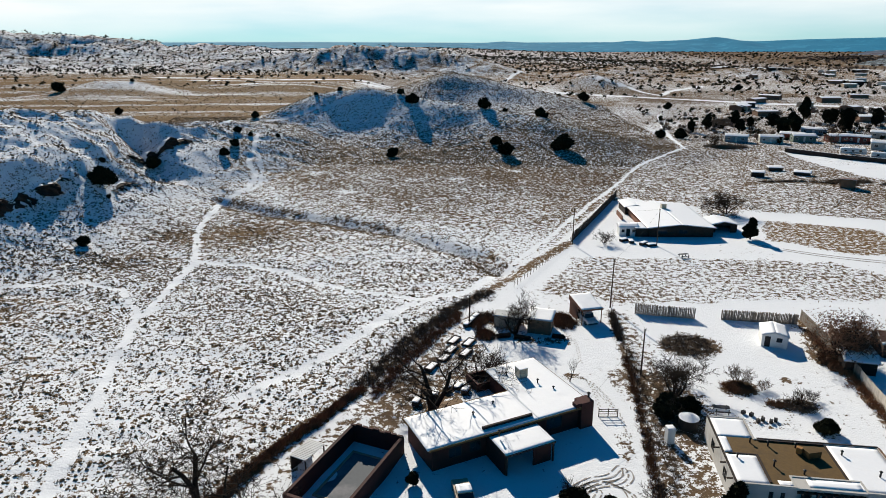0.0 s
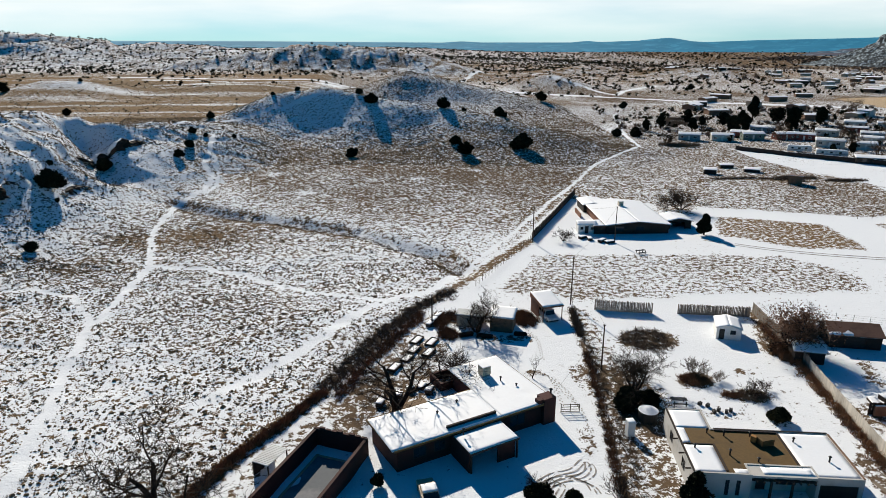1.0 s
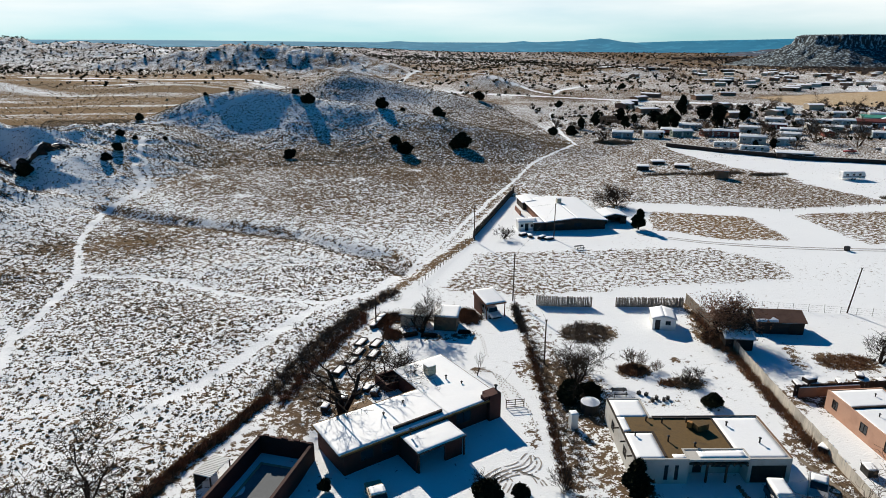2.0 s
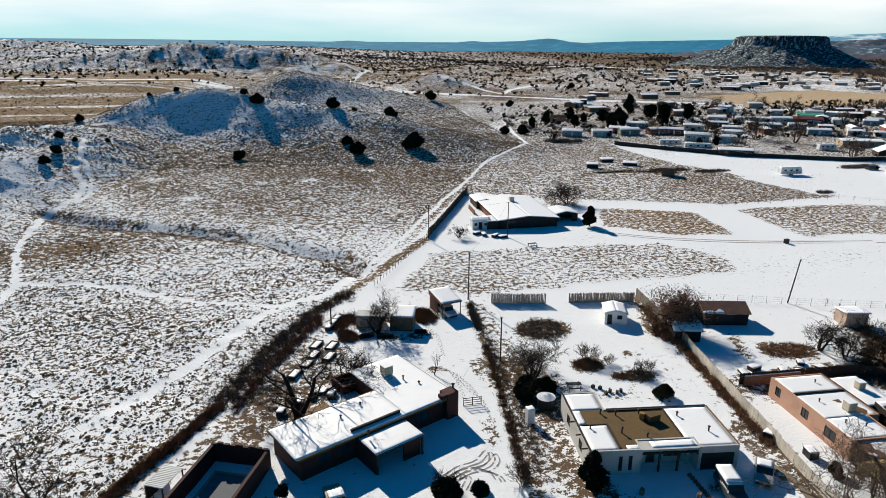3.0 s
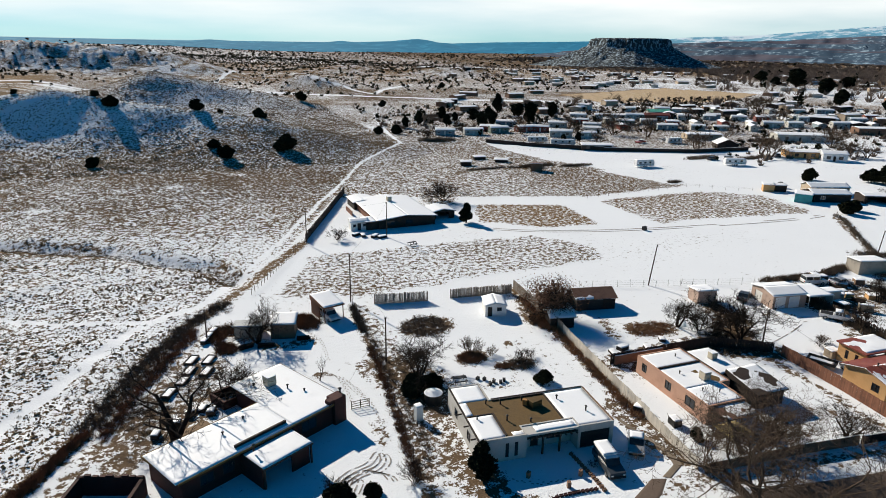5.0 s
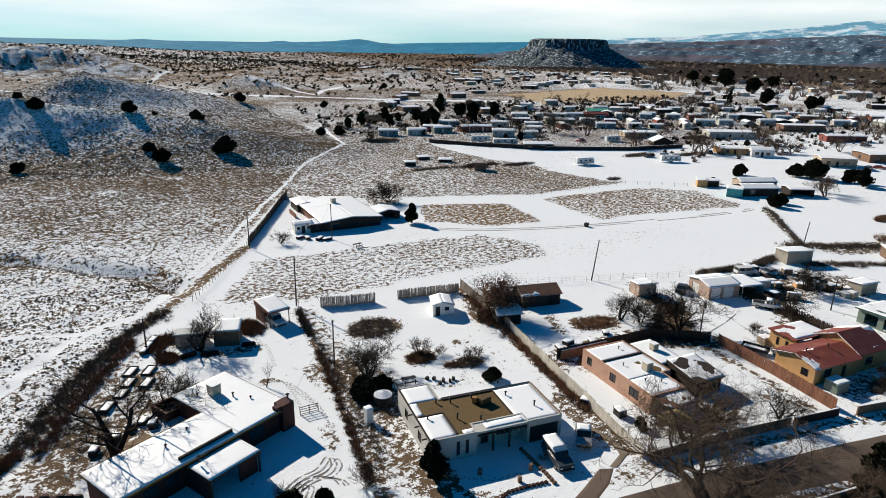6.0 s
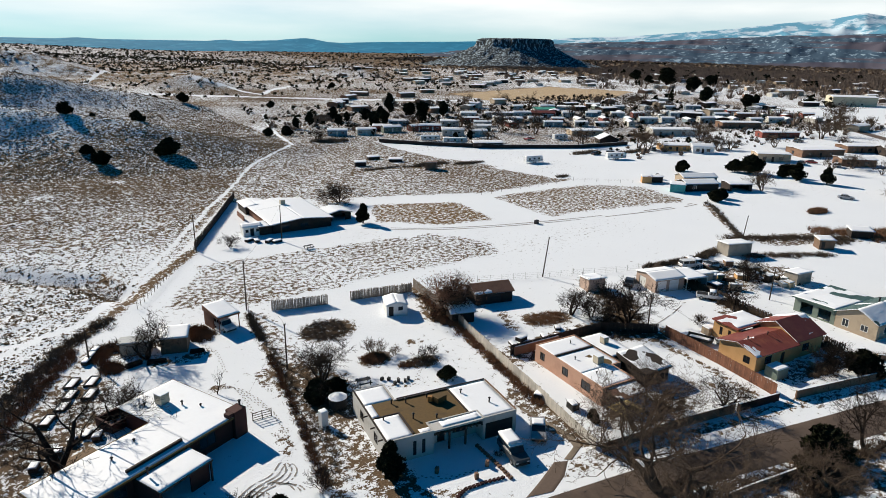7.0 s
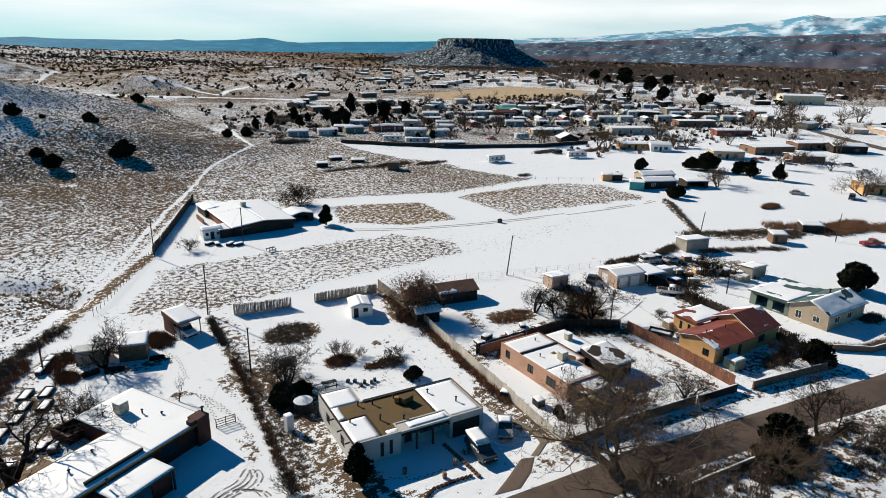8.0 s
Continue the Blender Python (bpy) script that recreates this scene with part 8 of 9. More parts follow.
def caravan(x, y, turn, long, label, paint):
    t = thing("caravan", x, y, turn, label, "caravan", "caravans")
    h = long / 2
    bm = bmesh.new()
    extrude_y(bm, [(-h, 0.5), (h, 0.5), (h + 0.15, 1.6), (h - 0.3, 2.7), (-h, 2.7)], -1.15, 1.15)
    soften(bm, 0.06)
    part("body", bm, paint, t)
    for k in range(3):
        wx = -h + long * (0.2 + 0.28 * k)
        bm = block(wx - 0.45, wx + 0.45, -1.18, -1.152, 1.5, 2.1)
        part("window", bm, GLASS, t)
    put("door", h * 0.45, h * 0.45 + 0.7, -1.175, -1.153, 0.6, 2.3, COOLER, t)
    put("stripe", -h + 0.1, h - 0.1, -1.17, -1.153, 1.1, 1.25, BROWN_WALL, t, "brown stripe")
    for s in (-1, 1):
        wheel(t, -0.4, s * 1.05, 0.34)
        wheel(t, 0.5, s * 1.05, 0.34)
    snow_sheet(t, [(-h + 0.1, -1.05, 2.7), (h - 0.4, -1.05, 2.7), (h - 0.4, 1.05, 2.7), (-h + 0.1, 1.05, 2.7)], 0.09, 0.1, int(x), 0.6)


caravan(169.3, 189.1, -8, 7.6, "white camper parked in a snowy field", CAR_WHITE)
caravan(205.2, 179.0, -24, 8.0, "long white trailer in a snowy lot", CAR_WHITE)
caravan(223.7, 231.4, -10, 7.4, "white camper beside village homes", CAR_WHITE)
caravan(163.1, 254.4, -25, 9.0, "white trailer behind a field fence", CAR_WHITE)
caravan(169.6, 243.4, -25, 11.0, "long white trailer behind a field fence", CAR_WHITE)

# ---------- the village beyond the fields ----------
BLUE_GREY = mat("blue_grey_siding", (0.20, 0.26, 0.29), 0.8, 0.12)
PALE_SIDING = mat("pale_siding", (0.50, 0.48, 0.43), 0.8, 0.1)
MINT = mat("mint_roof_paint", (0.10, 0.42, 0.30), 0.6, 0.1)
RUST_RED = mat("rust_red_siding", (0.22, 0.055, 0.04), 0.8, 0.15)
lean_to("teal_garage", 177.0, 127.4, -55, 4.6, 6.0, 2.6, 2.5, TEAL, GREY_METAL, "teal painted garage with snow on the roof", "garage", bare=0.05)
gable("village_house", 185.0, 126.0, -25, 11.0, 7.0, 2.4, 0.9, BROWN_WALL, BROWN_METAL, "low brown house with broad snowy roof", "house", [(0, 2, 3.4, 0.8, 2.0, "window")], WHITE_PAINT, seed=3)
gable("village_house", 192.5, 132.0, -25, 12.0, 6.0, 2.6, 1.0, BEIGE_STUCCO, BROWN_METAL, "beige house with broad snowy roof", "house", seed=4)
gable("open_barn", 196.0, 119.0, -30, 7.5, 6.0, 2.3, 0.4, BROWN_WALL, BROWN_METAL, "open barn with a flat tan snowy roof", "barn", [(0, 0.8, 6.4, 0.0, 2.0, "open")], bare=(0.45, 0.1), seed=5)
lean_to("orange_shed", 178.8, 141.6, -40, 3.2, 3.0, 2.2, 2.4, OCHRE_STUCCO, BROWN_METAL, "small orange wooden shed beside a dark shed", bare=0.6)
lean_to("dark_shed", 182.2, 140.2, -30, 3.6, 2.8, 2.0, 2.2, BROWN_WALL, GREY_METAL, "small dark shed beside an orange shed", bare=0.3)
lean_to("board_hut", 106.6, 214.5, -20, 4.0, 2.6, 1.5, 1.8, BROWN_WALL, GREY_METAL, "dark board hut in the weeds", bare=0.3)
lean_to("board_hut", 126.6, 196.8, -35, 4.0, 3.6, 2.9, 2.6, SHED_WOOD, BROWN_METAL, "square dark board hut at the field edge", bare=0.8)
lean_to("board_hut", 122.6, 216.0, -30, 5.0, 2.6, 1.0, 1.3, BROWN_WALL, GREY_METAL, "low dark hut with a snowy roof", bare=0.1)
lean_to("board_hut", 117.4, 224.6, -10, 4.6, 2.4, 1.1, 1.4, BROWN_WALL, GREY_METAL, "low dark hut with a snowy roof", bare=0.1)
lean_to("board_hut", 155.3, 70.1, -40, 3.4, 3.0, 2.3, 2.5, SHED_WOOD, WHITE_PAINT, "brown board hut with a snowy roof", openings=[(0, 0.5, 1.3, 0.02, 1.9, "door")], frame_mat=BLACK, bare=0.05)
lean_to("board_hut", 172.7, 70.2, -45, 5.0, 3.4, 1.9, 2.2, BROWN_WALL, WHITE_PAINT, "open-sided dark hut in brush", bare=0.05)
yard_wall("long_wall", [(140.0, 262.0), (152.0, 247.0), (178.0, 224.5), (212.0, 207.0), (240.0, 203.0)], 1.6, BROWN_WALL, "long dark wall behind the fields", 0.3)
for k, (name, x, y, turn, long, wide, h, rise, wm, rm, label) in enumerate((
        ("village_house", 177.5, 229.8, -27, 13.0, 7.0, 2.4, 0.5, BROWN_WALL, GREY_METAL, "low dark building with a flat snowy roof"),
        ("village_house", 248.0, 238.5, -24, 17.0, 8.0, 2.6, 0.4, BEIGE_STUCCO, BROWN_METAL, "long tan building with a flat snowy roof"),
        ("village_house", 236.5, 213.0, 60, 8.0, 9.0, 2.2, 2.0, BROWN_WALL, BROWN_METAL, "dark gabled house with a snowy roof"),
        ("village_hall", 289.9, 217.0, -30, 24.0, 10.0, 3.2, 0.5, PALE_SIDING, WHITE_PAINT, "long pale hall with a flat snowy roof"),
        ("village_house", 247.9, 183.0, -30, 13.0, 9.0, 2.6, 0.4, OCHRE_STUCCO, BROWN_METAL, "tan house with a flat snowy roof"),
        ("village_house", 252.6, 172.5, -38, 9.0, 6.5, 3.0, 0.9, CAR_WHITE, WHITE_PAINT, "small white gabled house in snow"),
        ("village_house", 261.0, 145.5, -40, 13.0, 8.5, 3.2, 0.3, BEIGE_STUCCO, BROWN_METAL, "tan stucco house with a flat snowy roof"),
        ("village_house", 291.0, 143.0, -25, 20.0, 11.0, 3.2, 0.3, ADOBE, BROWN_METAL, "wide red-brown adobe house with a flat roof"),
        ("village_house", 281.0, 122.0, -40, 13.0, 8.0, 2.8, 0.6, ADOBE, RED_METAL, "red-brown house with a red roof"),
        ("village_house", 320.0, 139.0, -30, 15.0, 9.0, 3.0, 0.3, ADOBE, BROWN_METAL, "red-brown adobe house with a flat roof"),
        ("village_house", 325.0, 124.0, -40, 15.0, 9.0, 3.2, 1.0, BROWN_WALL, BROWN_METAL, "dark brown house among trees"),
        ("village_house", 240.5, 80.0, -45, 12.0, 9.0, 3.2, 0.3, OCHRE_STUCCO, BROWN_METAL, "tan adobe house with a snowy flat roof"),
        ("village_house", 186.0, 41.0, -40, 12.0, 8.0, 2.8, 0.4, OCHRE_STUCCO, BROWN_METAL, "ochre house with a snowy flat roof"),
        ("village_house", 352.5, 219.0, -30, 23.0, 9.0, 3.2, 0.4, ADOBE, BROWN_METAL, "long brown building with a flat snowy roof"),
        ("village_house", 332.8, 184.0, -30, 20.0, 7.0, 2.8, 0.6, RUST_RED, BROWN_METAL, "long red-brown shed with a snowy roof"),
        ("village_hall", 575.5, 262.0, -45, 33.0, 16.0, 7.0, 1.0, mat("cream_stucco", (0.55, 0.49, 0.36), 0.9), WHITE_PAINT, "large cream hall beyond a snowy field"),
        ("village_house", 641.4, 350.0, -35, 24.0, 10.0, 4.0, 1.0, BEIGE_STUCCO, BROWN_METAL, "tan building among bare trees"))):
    gable(name, x, y, turn, long, wide, h, rise, wm, rm, label, "house", [(0, long * 0.15, long * 0.15 + 1.5, 0.8, 2.1, "window"), (0, long * 0.42, long * 0.42 + 1.0, 0.05, 2.1, "door"), (0, long * 0.65, long * 0.65 + 1.6, 0.8, 2.1, "window"), (3, wide * 0.4, wide * 0.4 + 1.3, 0.8, 2.1, "window")],
          BROWN_WALL, (0.12, 0.1), 0.4, seed=k)


def mobile_homes():
    """One home for each colour, then copies in rows."""
    made = []
    for k, (wm, rm, label) in enumerate(((BLUE_GREY, WHITE_PAINT, "blue-grey mobile home with a snowy roof"), (PALE_SIDING, WHITE_PAINT, "pale mobile home with a snowy roof"), (GREEN_WALL, GREY_METAL, "grey-green mobile home with a snowy roof"), (RUST_RED, BROWN_METAL, "rust-red mobile home with a snowy roof"))):
        t = gable("mobile_home", 133.0 + k * 15, 291.5 - (k % 2), -25 + 8 * k, 9.5, 4.8, 2.7, 0.8, wm, rm, label, "mobile home", [(0, 1.0, 2.2, 1.0, 2.0, "window"), (0, 4.2, 5.1, 0.2, 2.2, "door"), (0, 6.6, 8.0, 1.0, 2.0, "window"), (3, 1.6, 3.0, 1.0, 2.0, "window")], WHITE_PAINT, (0.1, 0.1), 0.3, "mobile homes", seed=k)
        made.append(t)
    g = random.Random(5)
    spots = [(162.0, 299.0), (186.0, 287.5), (184.9, 267.5), (197, 262), (180.1, 313.5), (210, 276), (205, 300), (222, 292), (235, 283), (228, 312), (243, 305)]
    # rows of the trailer park
    for row, (a, b, n) in enumerate((((248, 296), (420, 212), 15), ((262, 322), (442, 230), 15), ((240, 330), (452, 252), 14), ((300, 352), (420, 300), 8), ((256, 270), (300, 252), 4))):
        for i in range(n):
            s = i / (n - 1)
            spots.append((a[0] + (b[0] - a[0]) * s + g.uniform(-2, 2), a[1] + (b[1] - a[1]) * s + g.uniform(-2.5, 2.5)))
    for i, (x, y) in enumerate(spots):
        copy_thing(made[g.choice((0, 0, 1, 1, 1, 2, 3))], pose(x, y, height(x, y), 0, 0, -30 + g.choice((0, 0, 90)) + g.uniform(-8, 8)) @ Matrix.Diagonal((g.uniform(0.7, 1.15), g.uniform(0.8, 1.05), g.uniform(0.8, 1.05), 1)))


mobile_homes()
gable("village_house", 300.0, 327.0, -30, 14.0, 7.0, 3.0, 1.2, PALE_SIDING, MINT, "house with a bright mint green roof", "house", bare=(1.0, 0.9), seed=2, cover=(False, False))
gable("village_house", 285.0, 312.0, -30, 15.0, 6.0, 3.0, 1.0, RUST_RED, RED_METAL, "house with a red roof in the trailer park", "house", cover=(False, True), bare=(0.5, 0.5), seed=2)


def far_houses():
    g = random.Random(9)
    made = []
    for k, (wm, label) in enumerate(((ADOBE, "distant brown adobe house with snowy roof"), (BEIGE_STUCCO, "distant beige house with snowy roof"), (PALE_SIDING, "distant pale house with snowy roof"), (BROWN_WALL, "distant dark house with snowy roof"))):
        made.append(gable("far_house", 420 + 22 * k, 560 + 15 * k, -20, 13.0, 9.0, 3.0, 0.7, wm, BROWN_METAL, label, "house", [], None, (0.2, 0.2), 0.4, "far village houses", seed=k))
    n = 0
    while n < 170:
        r, a = g.uniform(430, 1250), radians(g.uniform(22, 74))
        x, y = math.sin(a) * r, math.cos(a) * r
        if x < 380 and y > 480 and g.random() < 0.85:
            continue
        if float(inside(np.array([x]), np.array([y]), STRAW_FIELD)[0]) > -8 or (470 < x < 620 and 160 < y < 270):
            continue
        copy_thing(made[g.randrange(4)], pose(x, y, height(x, y), 0, 0, g.uniform(-60, 60)) @ Matrix.Diagonal((g.uniform(0.55, 1.25), g.uniform(0.6, 1.0), g.uniform(0.8, 1.15), 1)))
        n += 1


far_houses()
# ---------- far woods, far junipers ----------
def far_clumps(name, x, y, size, tall, material, label, category, blades=6, squat=0.5):
    """Small bushes and crowns too far off to tell apart, as spiky clumps."""
    n = len(x)
    z = land(x, y)
    m = 6 if blades < 5 else 10
    d = rng.normal(0, 1, (n, m, 3))
    d /= np.linalg.norm(d, axis=2, keepdims=True)
    d[:, :, 2] = np.abs(d[:, :, 2])
    c = np.stack([x, y, z + tall * 0.1], -1)[:, None] + d * np.stack([size * 0.42, size * 0.42, tall * 0.75], -1)[:, None] * rng.uniform(0.5, 1.0, (n, m, 1))
    me = clump_mesh(name, c.reshape(-1, 3), np.repeat(size * (0.42 if m == 6 else 0.30), m), rng, material, blades)
    return tagged(new(name, me), label, category, kind="stuff")


def bare_crowns(name, x, y, size, tall, material, label, twigs=16, thick=0.05):
    """Bare trees too far off to tell apart: a fan of thin limbs on each spot."""
    n = len(x)
    base = np.stack([x, y, land(x, y) - 0.3], -1)[:, None]
    a, out = rng.uniform(0, 2 * np.pi, (n, twigs)), np.sqrt(rng.random((n, twigs)))
    end = np.stack([np.cos(a) * out * size[:, None] * 0.5, np.sin(a) * out * size[:, None] * 0.5, tall[:, None] * (0.98 - 0.5 * out ** 2) * rng.uniform(0.8, 1.08, (n, twigs))], -1)
    start = end * np.array([0.32, 0.32, 0.20]) * rng.uniform(0.4, 1.3, (n, twigs, 1))
    side = np.cross(end, rng.normal(0, 1, (n, twigs, 3)))
    side = side / (np.linalg.norm(side, axis=-1, keepdims=True) + 1e-9) * (size * thick)[:, None, None]
    v = np.stack([base + start - side, base + start + side, base + end], 2).reshape(-1, 3)
    return tagged(new(name, raw_mesh(name, v, np.arange(len(v)).reshape(-1, 3), material)), label, "woods", kind="stuff")


def scatter(n, x0, x1, y0, y1, keep):
    x, y = rng.uniform(x0, x1, n), rng.uniform(y0, y1, n)
    ok = keep(x, y) > rng.random(n)
    return x[ok], y[ok]


# junipers dotted over the plains and the badlands
x, y = scatter(40000, -1600, 620, 520, 2300, lambda x, y: np.clip(0.25 + 0.9 * (fractal(x, y, 120, 91) - 0.35) + 0.4 * step01(y, 950, 1050) * step01(-x, 0, 200), 0, 1) * np.where((x > 420) & (y < 900), 0.1, 1) * np.where((y < 700) & (x < 40), 0.25, 1))
s = rng.uniform(1.8, 4.6, len(x))
far_clumps("far_junipers", x, y, s, s * 0.75, JUNIPER, "dark junipers dotted over far snowy plains", "junipers", 3)
x, y = scatter(6500, -1200, 2400, 1700, 4400, lambda x, y: np.clip(fractal(x, y, 300, 95) * 1.1, 0, 1))
s = rng.uniform(5.0, 11.0, len(x))
far_clumps("far_junipers", x, y, s, s * 0.6, JUNIPER, "dark scrub speckling the far plain", "junipers", 3)
# bare riverside woods and village trees
WOODS = mat("grey_brown_bare_woods", (0.185, 0.140, 0.112), 0.95, 0.35, 0.3, 0.03, 0.0, other=(0.12, 0.092, 0.076), spec=0.02)
x, y = scatter(9000, 380, 2000, 120, 1500, lambda x, y: np.clip(step01(x - 0.15 * y, 430, 800) * 0.9 + 0.30, 0, 1) * np.where(inside(x, y, STRAW_FIELD) > -10, 0, 1) * np.where((x > 440) & (x < 640) & (y > 150) & (y < 285), 0.02, 1) * np.where((y > 0.9 * x + 60), 0.2, 1))
s = rng.uniform(6.0, 12.0, len(x))
bare_crowns("far_woods", x, y, s, s * 0.85, WOODS, "grey-brown bare trees among far houses", 30, 0.03)
x, y = scatter(10000, 900, 3600, 100, 2700, lambda x, y: np.clip(step01(x - 0.2 * y, 700, 1000) * 1.0, 0, 1) * (1 - step01(np.hypot(x, y), 2900, 3300)))
s = rng.uniform(14.0, 26.0, len(x))
bare_crowns("river_woods", x, y, s, s * 0.30, WOODS, "broad brown belt of bare riverside woods", 16, 0.07)
x, y = scatter(5200, 112, 470, 170, 430, lambda x, y: np.where((x - 0.9 * (y - 150) > 190) | (y > 300 - 0.25 * (x - 120)), 0.34, 0.0) * np.where((y > 350) & (x < 230), 0.3, 1))
s = rng.uniform(1.6, 4.2, len(x))
bare_crowns("village_brush", x, y, s, s * 0.75, WOODS, "bare brush between village homes", 20, 0.10)
x, y = scatter(1500, 120, 460, 190, 420, lambda x, y: np.where((x - 0.9 * (y - 150) > 170) | (y > 292 - 0.25 * (x - 120)), 0.32, 0.0))
s = rng.uniform(1.4, 3.8, len(x))
far_clumps("village_shrubs", x, y, s, s * 0.9, JUNIPER, "dark evergreen shrubs between village homes", "shrubs", 4)
x, y = scatter(90, 400, 1500, 200, 1000, lambda x, y: np.where(y < 0.9 * x + 60, 0.6, 0.1) * np.where(inside(x, y, STRAW_FIELD) > -10, 0, 1))
s = rng.uniform(6.0, 14.0, len(x))
far_clumps("far_conifers", x, y, s, s * 1.0, JUNIPER, "dark conifers among far village houses", "conifers", 5)


# ---------- mesa, cliffs and mountains on the skyline ----------
def relief(name, pts, material, label, rows=26, cols=220, crag=0.35, cap=0.0, cell=120, seed=0, deep=350.0, foot=-45.0):
    """A long ridge: pts are x, y and the height of its crest; the face towards the valley is gullied."""
    d = [0.0]
    for p, q in zip(pts[:-1], pts[1:]):
        d.append(d[-1] + math.dist(p[:2], q[:2]))
    s = np.linspace(0, d[-1], cols)
    cx, cy, cz = [np.interp(s, d, [p[k] for p in pts]) for k in range(3)]
    mx, my = cx.mean(), cy.mean()
    nx, ny = -mx / math.hypot(mx, my), -my / math.hypot(mx, my)      # towards the valley
    v = np.linspace(-0.35, 1.0, rows)
    verts = []
    for k in v:
        x, y = cx + nx * deep * k, cy + ny * deep * k
        g = 1 - np.abs(2 * fractal(x, y, cell, seed) - 1)
        if k <= 0:
            z = cz - 30 * abs(k) + 0 * s
        else:
            fall = 1 - k ** 0.8
            if cap:
                fall = np.where(k < 0.22, 1 - 0.1 * k / 0.22, 0.9 - cap * step01(np.full_like(s, k), 0.22, 0.32) - (0.9 - cap) * step01(np.full_like(s, k), 0.3, 1.0))
            z = foot + (cz - foot) * np.clip(fall + crag * (g - 0.55) * (4 * k * (1 - k)), 0, 1.02)
        verts.append(np.stack([x, y, z], 1))
    verts = np.concatenate(verts)
    i = np.arange(rows * cols).reshape(rows, cols)
    quads = np.stack([i[:-1, :-1], i[:-1, 1:], i[1:, 1:], i[1:, :-1]], -1).reshape(-1, 4)
    return tagged(new(name, raw_mesh(name, verts, quads, material, True)), label, "mountains", kind="structure")


def far_rock(name, rock, snow, share, scale, band=None, squash=1.0):
    """Distant slopes: rock showing through snow, with level beds of another colour."""
    m = bpy.data.materials.new(name)
    m.use_nodes = True
    n, l = m.node_tree.nodes, m.node_tree.links
    p = n["Principled BSDF"]
    p.inputs["Roughness"].default_value, p.inputs["Specular IOR Level"].default_value = 0.95, 0.1
    geo, mp, t, r = n.new("ShaderNodeNewGeometry"), n.new("ShaderNodeMapping"), n.new("ShaderNodeTexNoise"), n.new("ShaderNodeValToRGB")
    mp.inputs["Scale"].default_value = (1, 1, squash)
    t.inputs["Scale"].default_value, t.inputs["Detail"].default_value, t.inputs["Roughness"].default_value = scale, 8.0, 0.68
    l.new(geo.outputs["Position"], mp.inputs["Vector"])
    l.new(mp.outputs["Vector"], t.inputs["Vector"])
    l.new(t.outputs["Fac"], r.inputs["Fac"])
    r.color_ramp.elements[0].position, r.color_ramp.elements[1].position = share - 0.03, share + 0.05
    r.color_ramp.elements[0].color, r.color_ramp.elements[1].color = (*rock, 1), (*snow, 1)
    l.new(r.outputs["Color"], p.inputs["Base Color"])
    if band:
        big, mix, r2 = n.new("ShaderNodeTexNoise"), n.new("ShaderNodeMixRGB"), n.new("ShaderNodeValToRGB")
        mp2 = n.new("ShaderNodeMapping")
        mp2.inputs["Scale"].default_value = (0.002, 0.002, 0.05)
        big.inputs["Scale"].default_value, big.inputs["Detail"].default_value = 1.0, 4.0
        r2.color_ramp.elements[0].position, r2.color_ramp.elements[1].position = 0.48, 0.56
        l.new(geo.outputs["Position"], mp2.inputs["Vector"])
        l.new(mp2.outputs["Vector"], big.inputs["Vector"])
        l.new(big.outputs["Fac"], r2.inputs["Fac"])
        l.new(r2.outputs["Color"], mix.inputs["Fac"])
        l.new(r.outputs["Color"], mix.inputs["Color1"])
        mix.inputs["Color2"].default_value = (*band, 1)
        l.new(mix.outputs["Color"], p.inputs["Base Color"])
    return m


# blue aerial haze is painted into the range and cliff colours
HAZED_RANGE = far_rock("haze_blue_range", (0.014, 0.20, 0.34), (0.03, 0.26, 0.42), 0.56, 0.01)
SNOW_RANGE = far_rock("hazed_snowy_range", (0.13, 0.33, 0.46), (0.58, 0.69, 0.76), 0.50, 0.008)
RED_CLIFF = far_rock("hazed_red_grey_cliffs", (0.050, 0.085, 0.125), (0.30, 0.40, 0.48), 0.575, 0.030, (0.085, 0.078, 0.100), 2.6)
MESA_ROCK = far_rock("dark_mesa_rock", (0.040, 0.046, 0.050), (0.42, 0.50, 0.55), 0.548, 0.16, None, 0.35)

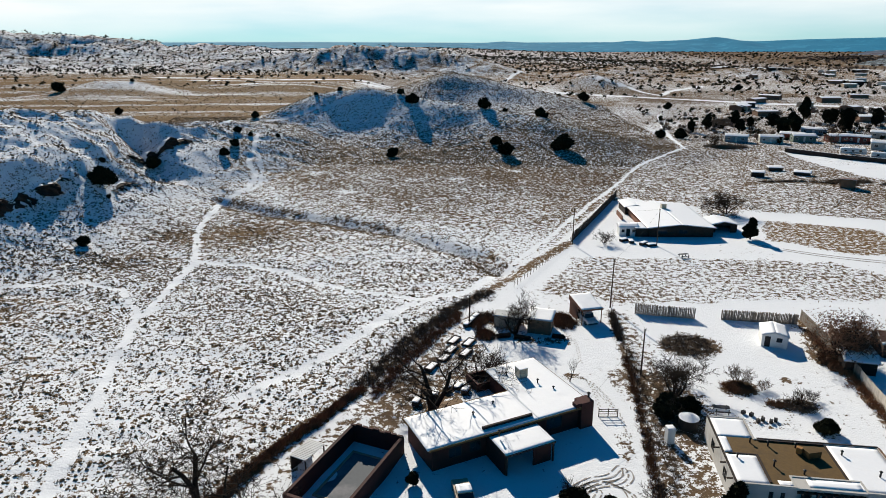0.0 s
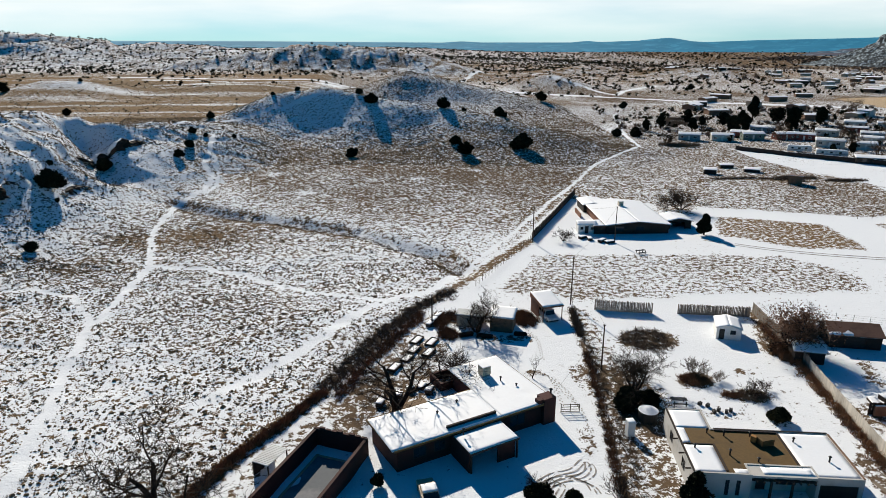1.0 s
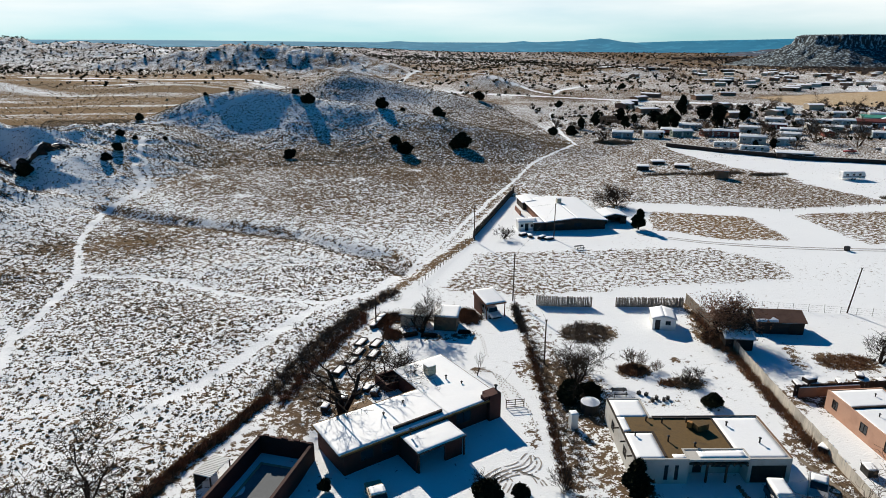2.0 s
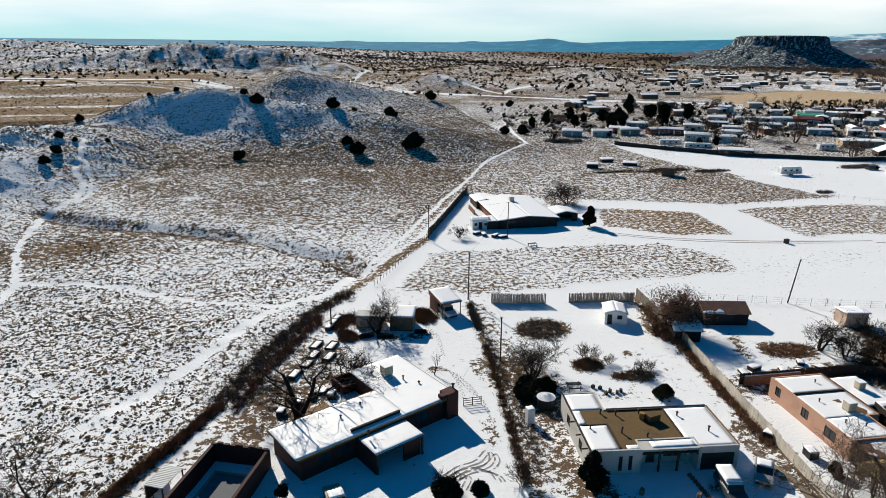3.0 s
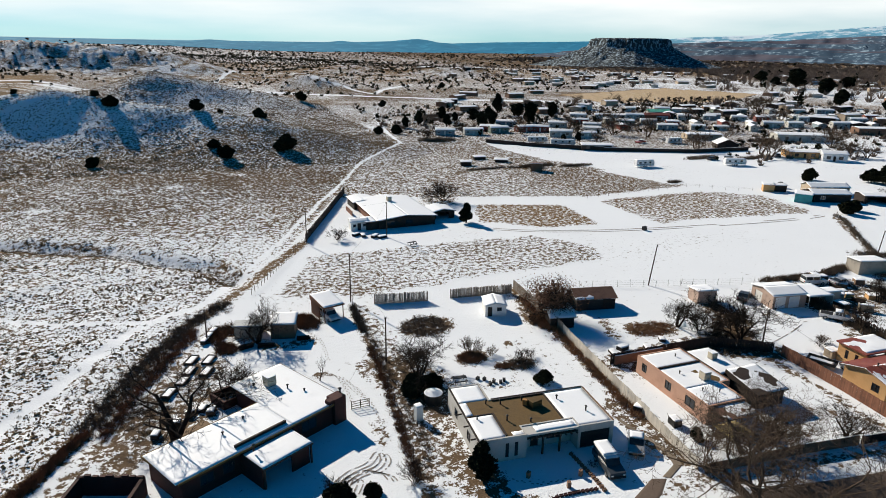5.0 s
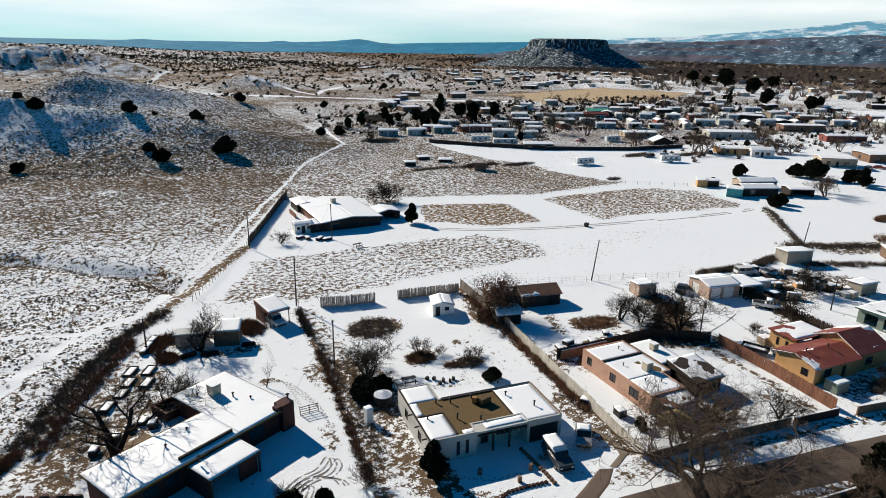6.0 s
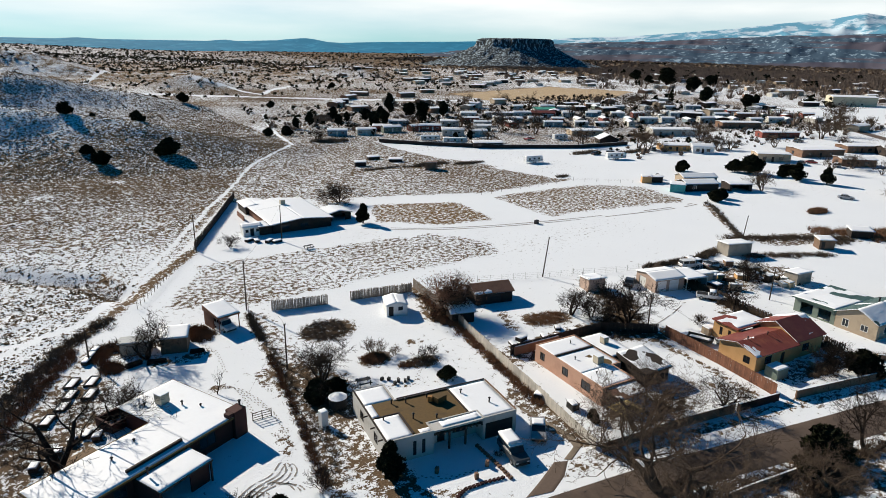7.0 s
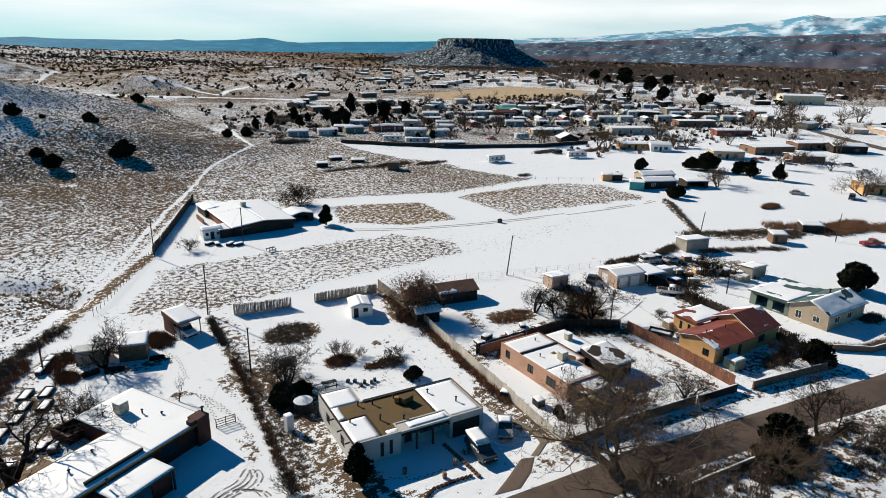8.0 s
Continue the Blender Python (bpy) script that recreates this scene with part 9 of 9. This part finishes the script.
relief("distant_range", [(-4200, 2300, 60), (-1792, 4236, 45), (-900, 4450, 40), (302, 4590, 26), (420, 4580, 34), (560, 4560, 26), (1150, 4450, 24), (1254.9, 4425.5, 34), (1330, 4400, 26), (1620, 4300, 36), (1733.6, 4260.8, 52), (1800, 4230, 44), (1860, 4200, 30), (1951.2, 4165.7, 24), (2200, 4050, 34), (2630.3, 3773.8, 44), (3260, 3384, 66)], HAZED_RANGE, "long low range on the skyline, blue with painted haze", cols=300, crag=0.2, cell=260, seed=3, deep=700)
relief("snowy_mountains", [(2950, 3650, 40), (3260.9, 3384.7, 78), (3560, 3080, 96), (3777.3, 2796.7, 126), (3960, 2600, 150), (4162.4, 2390.6, 186), (4280, 2180, 206), (4364.3, 1998.3, 246), (4400, 1900, 226), (4437.7, 1829.4, 222), (4507.1, 1651.0, 240), (4600, 1200, 220), (4700, 400, 160)], SNOW_RANGE, "snowy mountains under cloud, paled by painted haze", cols=300, crag=0.3, cell=300, seed=5, deep=900)
relief("red_cliffs", [(2350, 3250, -5), (2751.9, 2902.9, 40), (2935.6, 2717.1, 50), (3141.9, 2475.5, 62), (3237.8, 2174.1, 78), (3298.7, 1886.4, 92), (3329.2, 1614.5, 98), (3384.7, 1226.4, 108), (3400, 600, 100), (3400, -200, 90)], RED_CLIFF, "snow-dusted red and grey cliffs across the valley, blued by painted haze", rows=34, cols=320, crag=0.5, cap=0.25, cell=150, seed=7, deep=900)


def mesa():
    """A flat-topped mesa with a cliff band over long talus slopes."""
    cx, cy, turn = 1450.0, 1730.0, radians(-41.0)
    nu, nv = 200, 130
    u, v = np.meshgrid(np.linspace(-1, 1, nu), np.linspace(-1, 1, nv))
    lx, ly = u * 330, v * 230
    wob = 40 * (fractal(lx + 900, ly + 500, 90, 3) - 0.5) + 16 * (fractal(lx, ly, 26, 4) - 0.5)
    right = step01(lx, 60, 190)
    q = np.sqrt((lx / 1.32) ** 2 + (ly / 1.0) ** 2) + wob + 22 * right
    prof_r = [0, 88, 98, 104, 150, 215, 320]
    prof_z = [58, 57, 52, 33, 8, -20, -46]
    z = np.interp(q, prof_r, prof_z) - 3.0 * right * (q < 98) + 4 * (fractal(lx, ly, 34, 8) - 0.5) * (q > 104)
    ribs = np.abs(2 * vnoise(np.degrees(np.arctan2(ly * 1.45, lx)), 0 * lx, 9.0, 6) - 1)      # gullies down the talus
    z = z - 7.0 * ribs * step01(q, 100, 125) * (1 - step01(q, 200, 300))
    x = cx + lx * math.cos(turn) - ly * math.sin(turn)
    y = cy + lx * math.sin(turn) + ly * math.cos(turn)
    i = np.arange(nu * nv).reshape(nv, nu)
    quads = np.stack([i[:-1, :-1], i[:-1, 1:], i[1:, 1:], i[1:, :-1]], -1).reshape(-1, 4)
    return tagged(new("mesa", raw_mesh("mesa", np.stack([x, y, z], -1).reshape(-1, 3), quads, MESA_ROCK, True)), "dark flat-topped mesa with snow-streaked talus slopes", "mesa", kind="structure")


mesa()
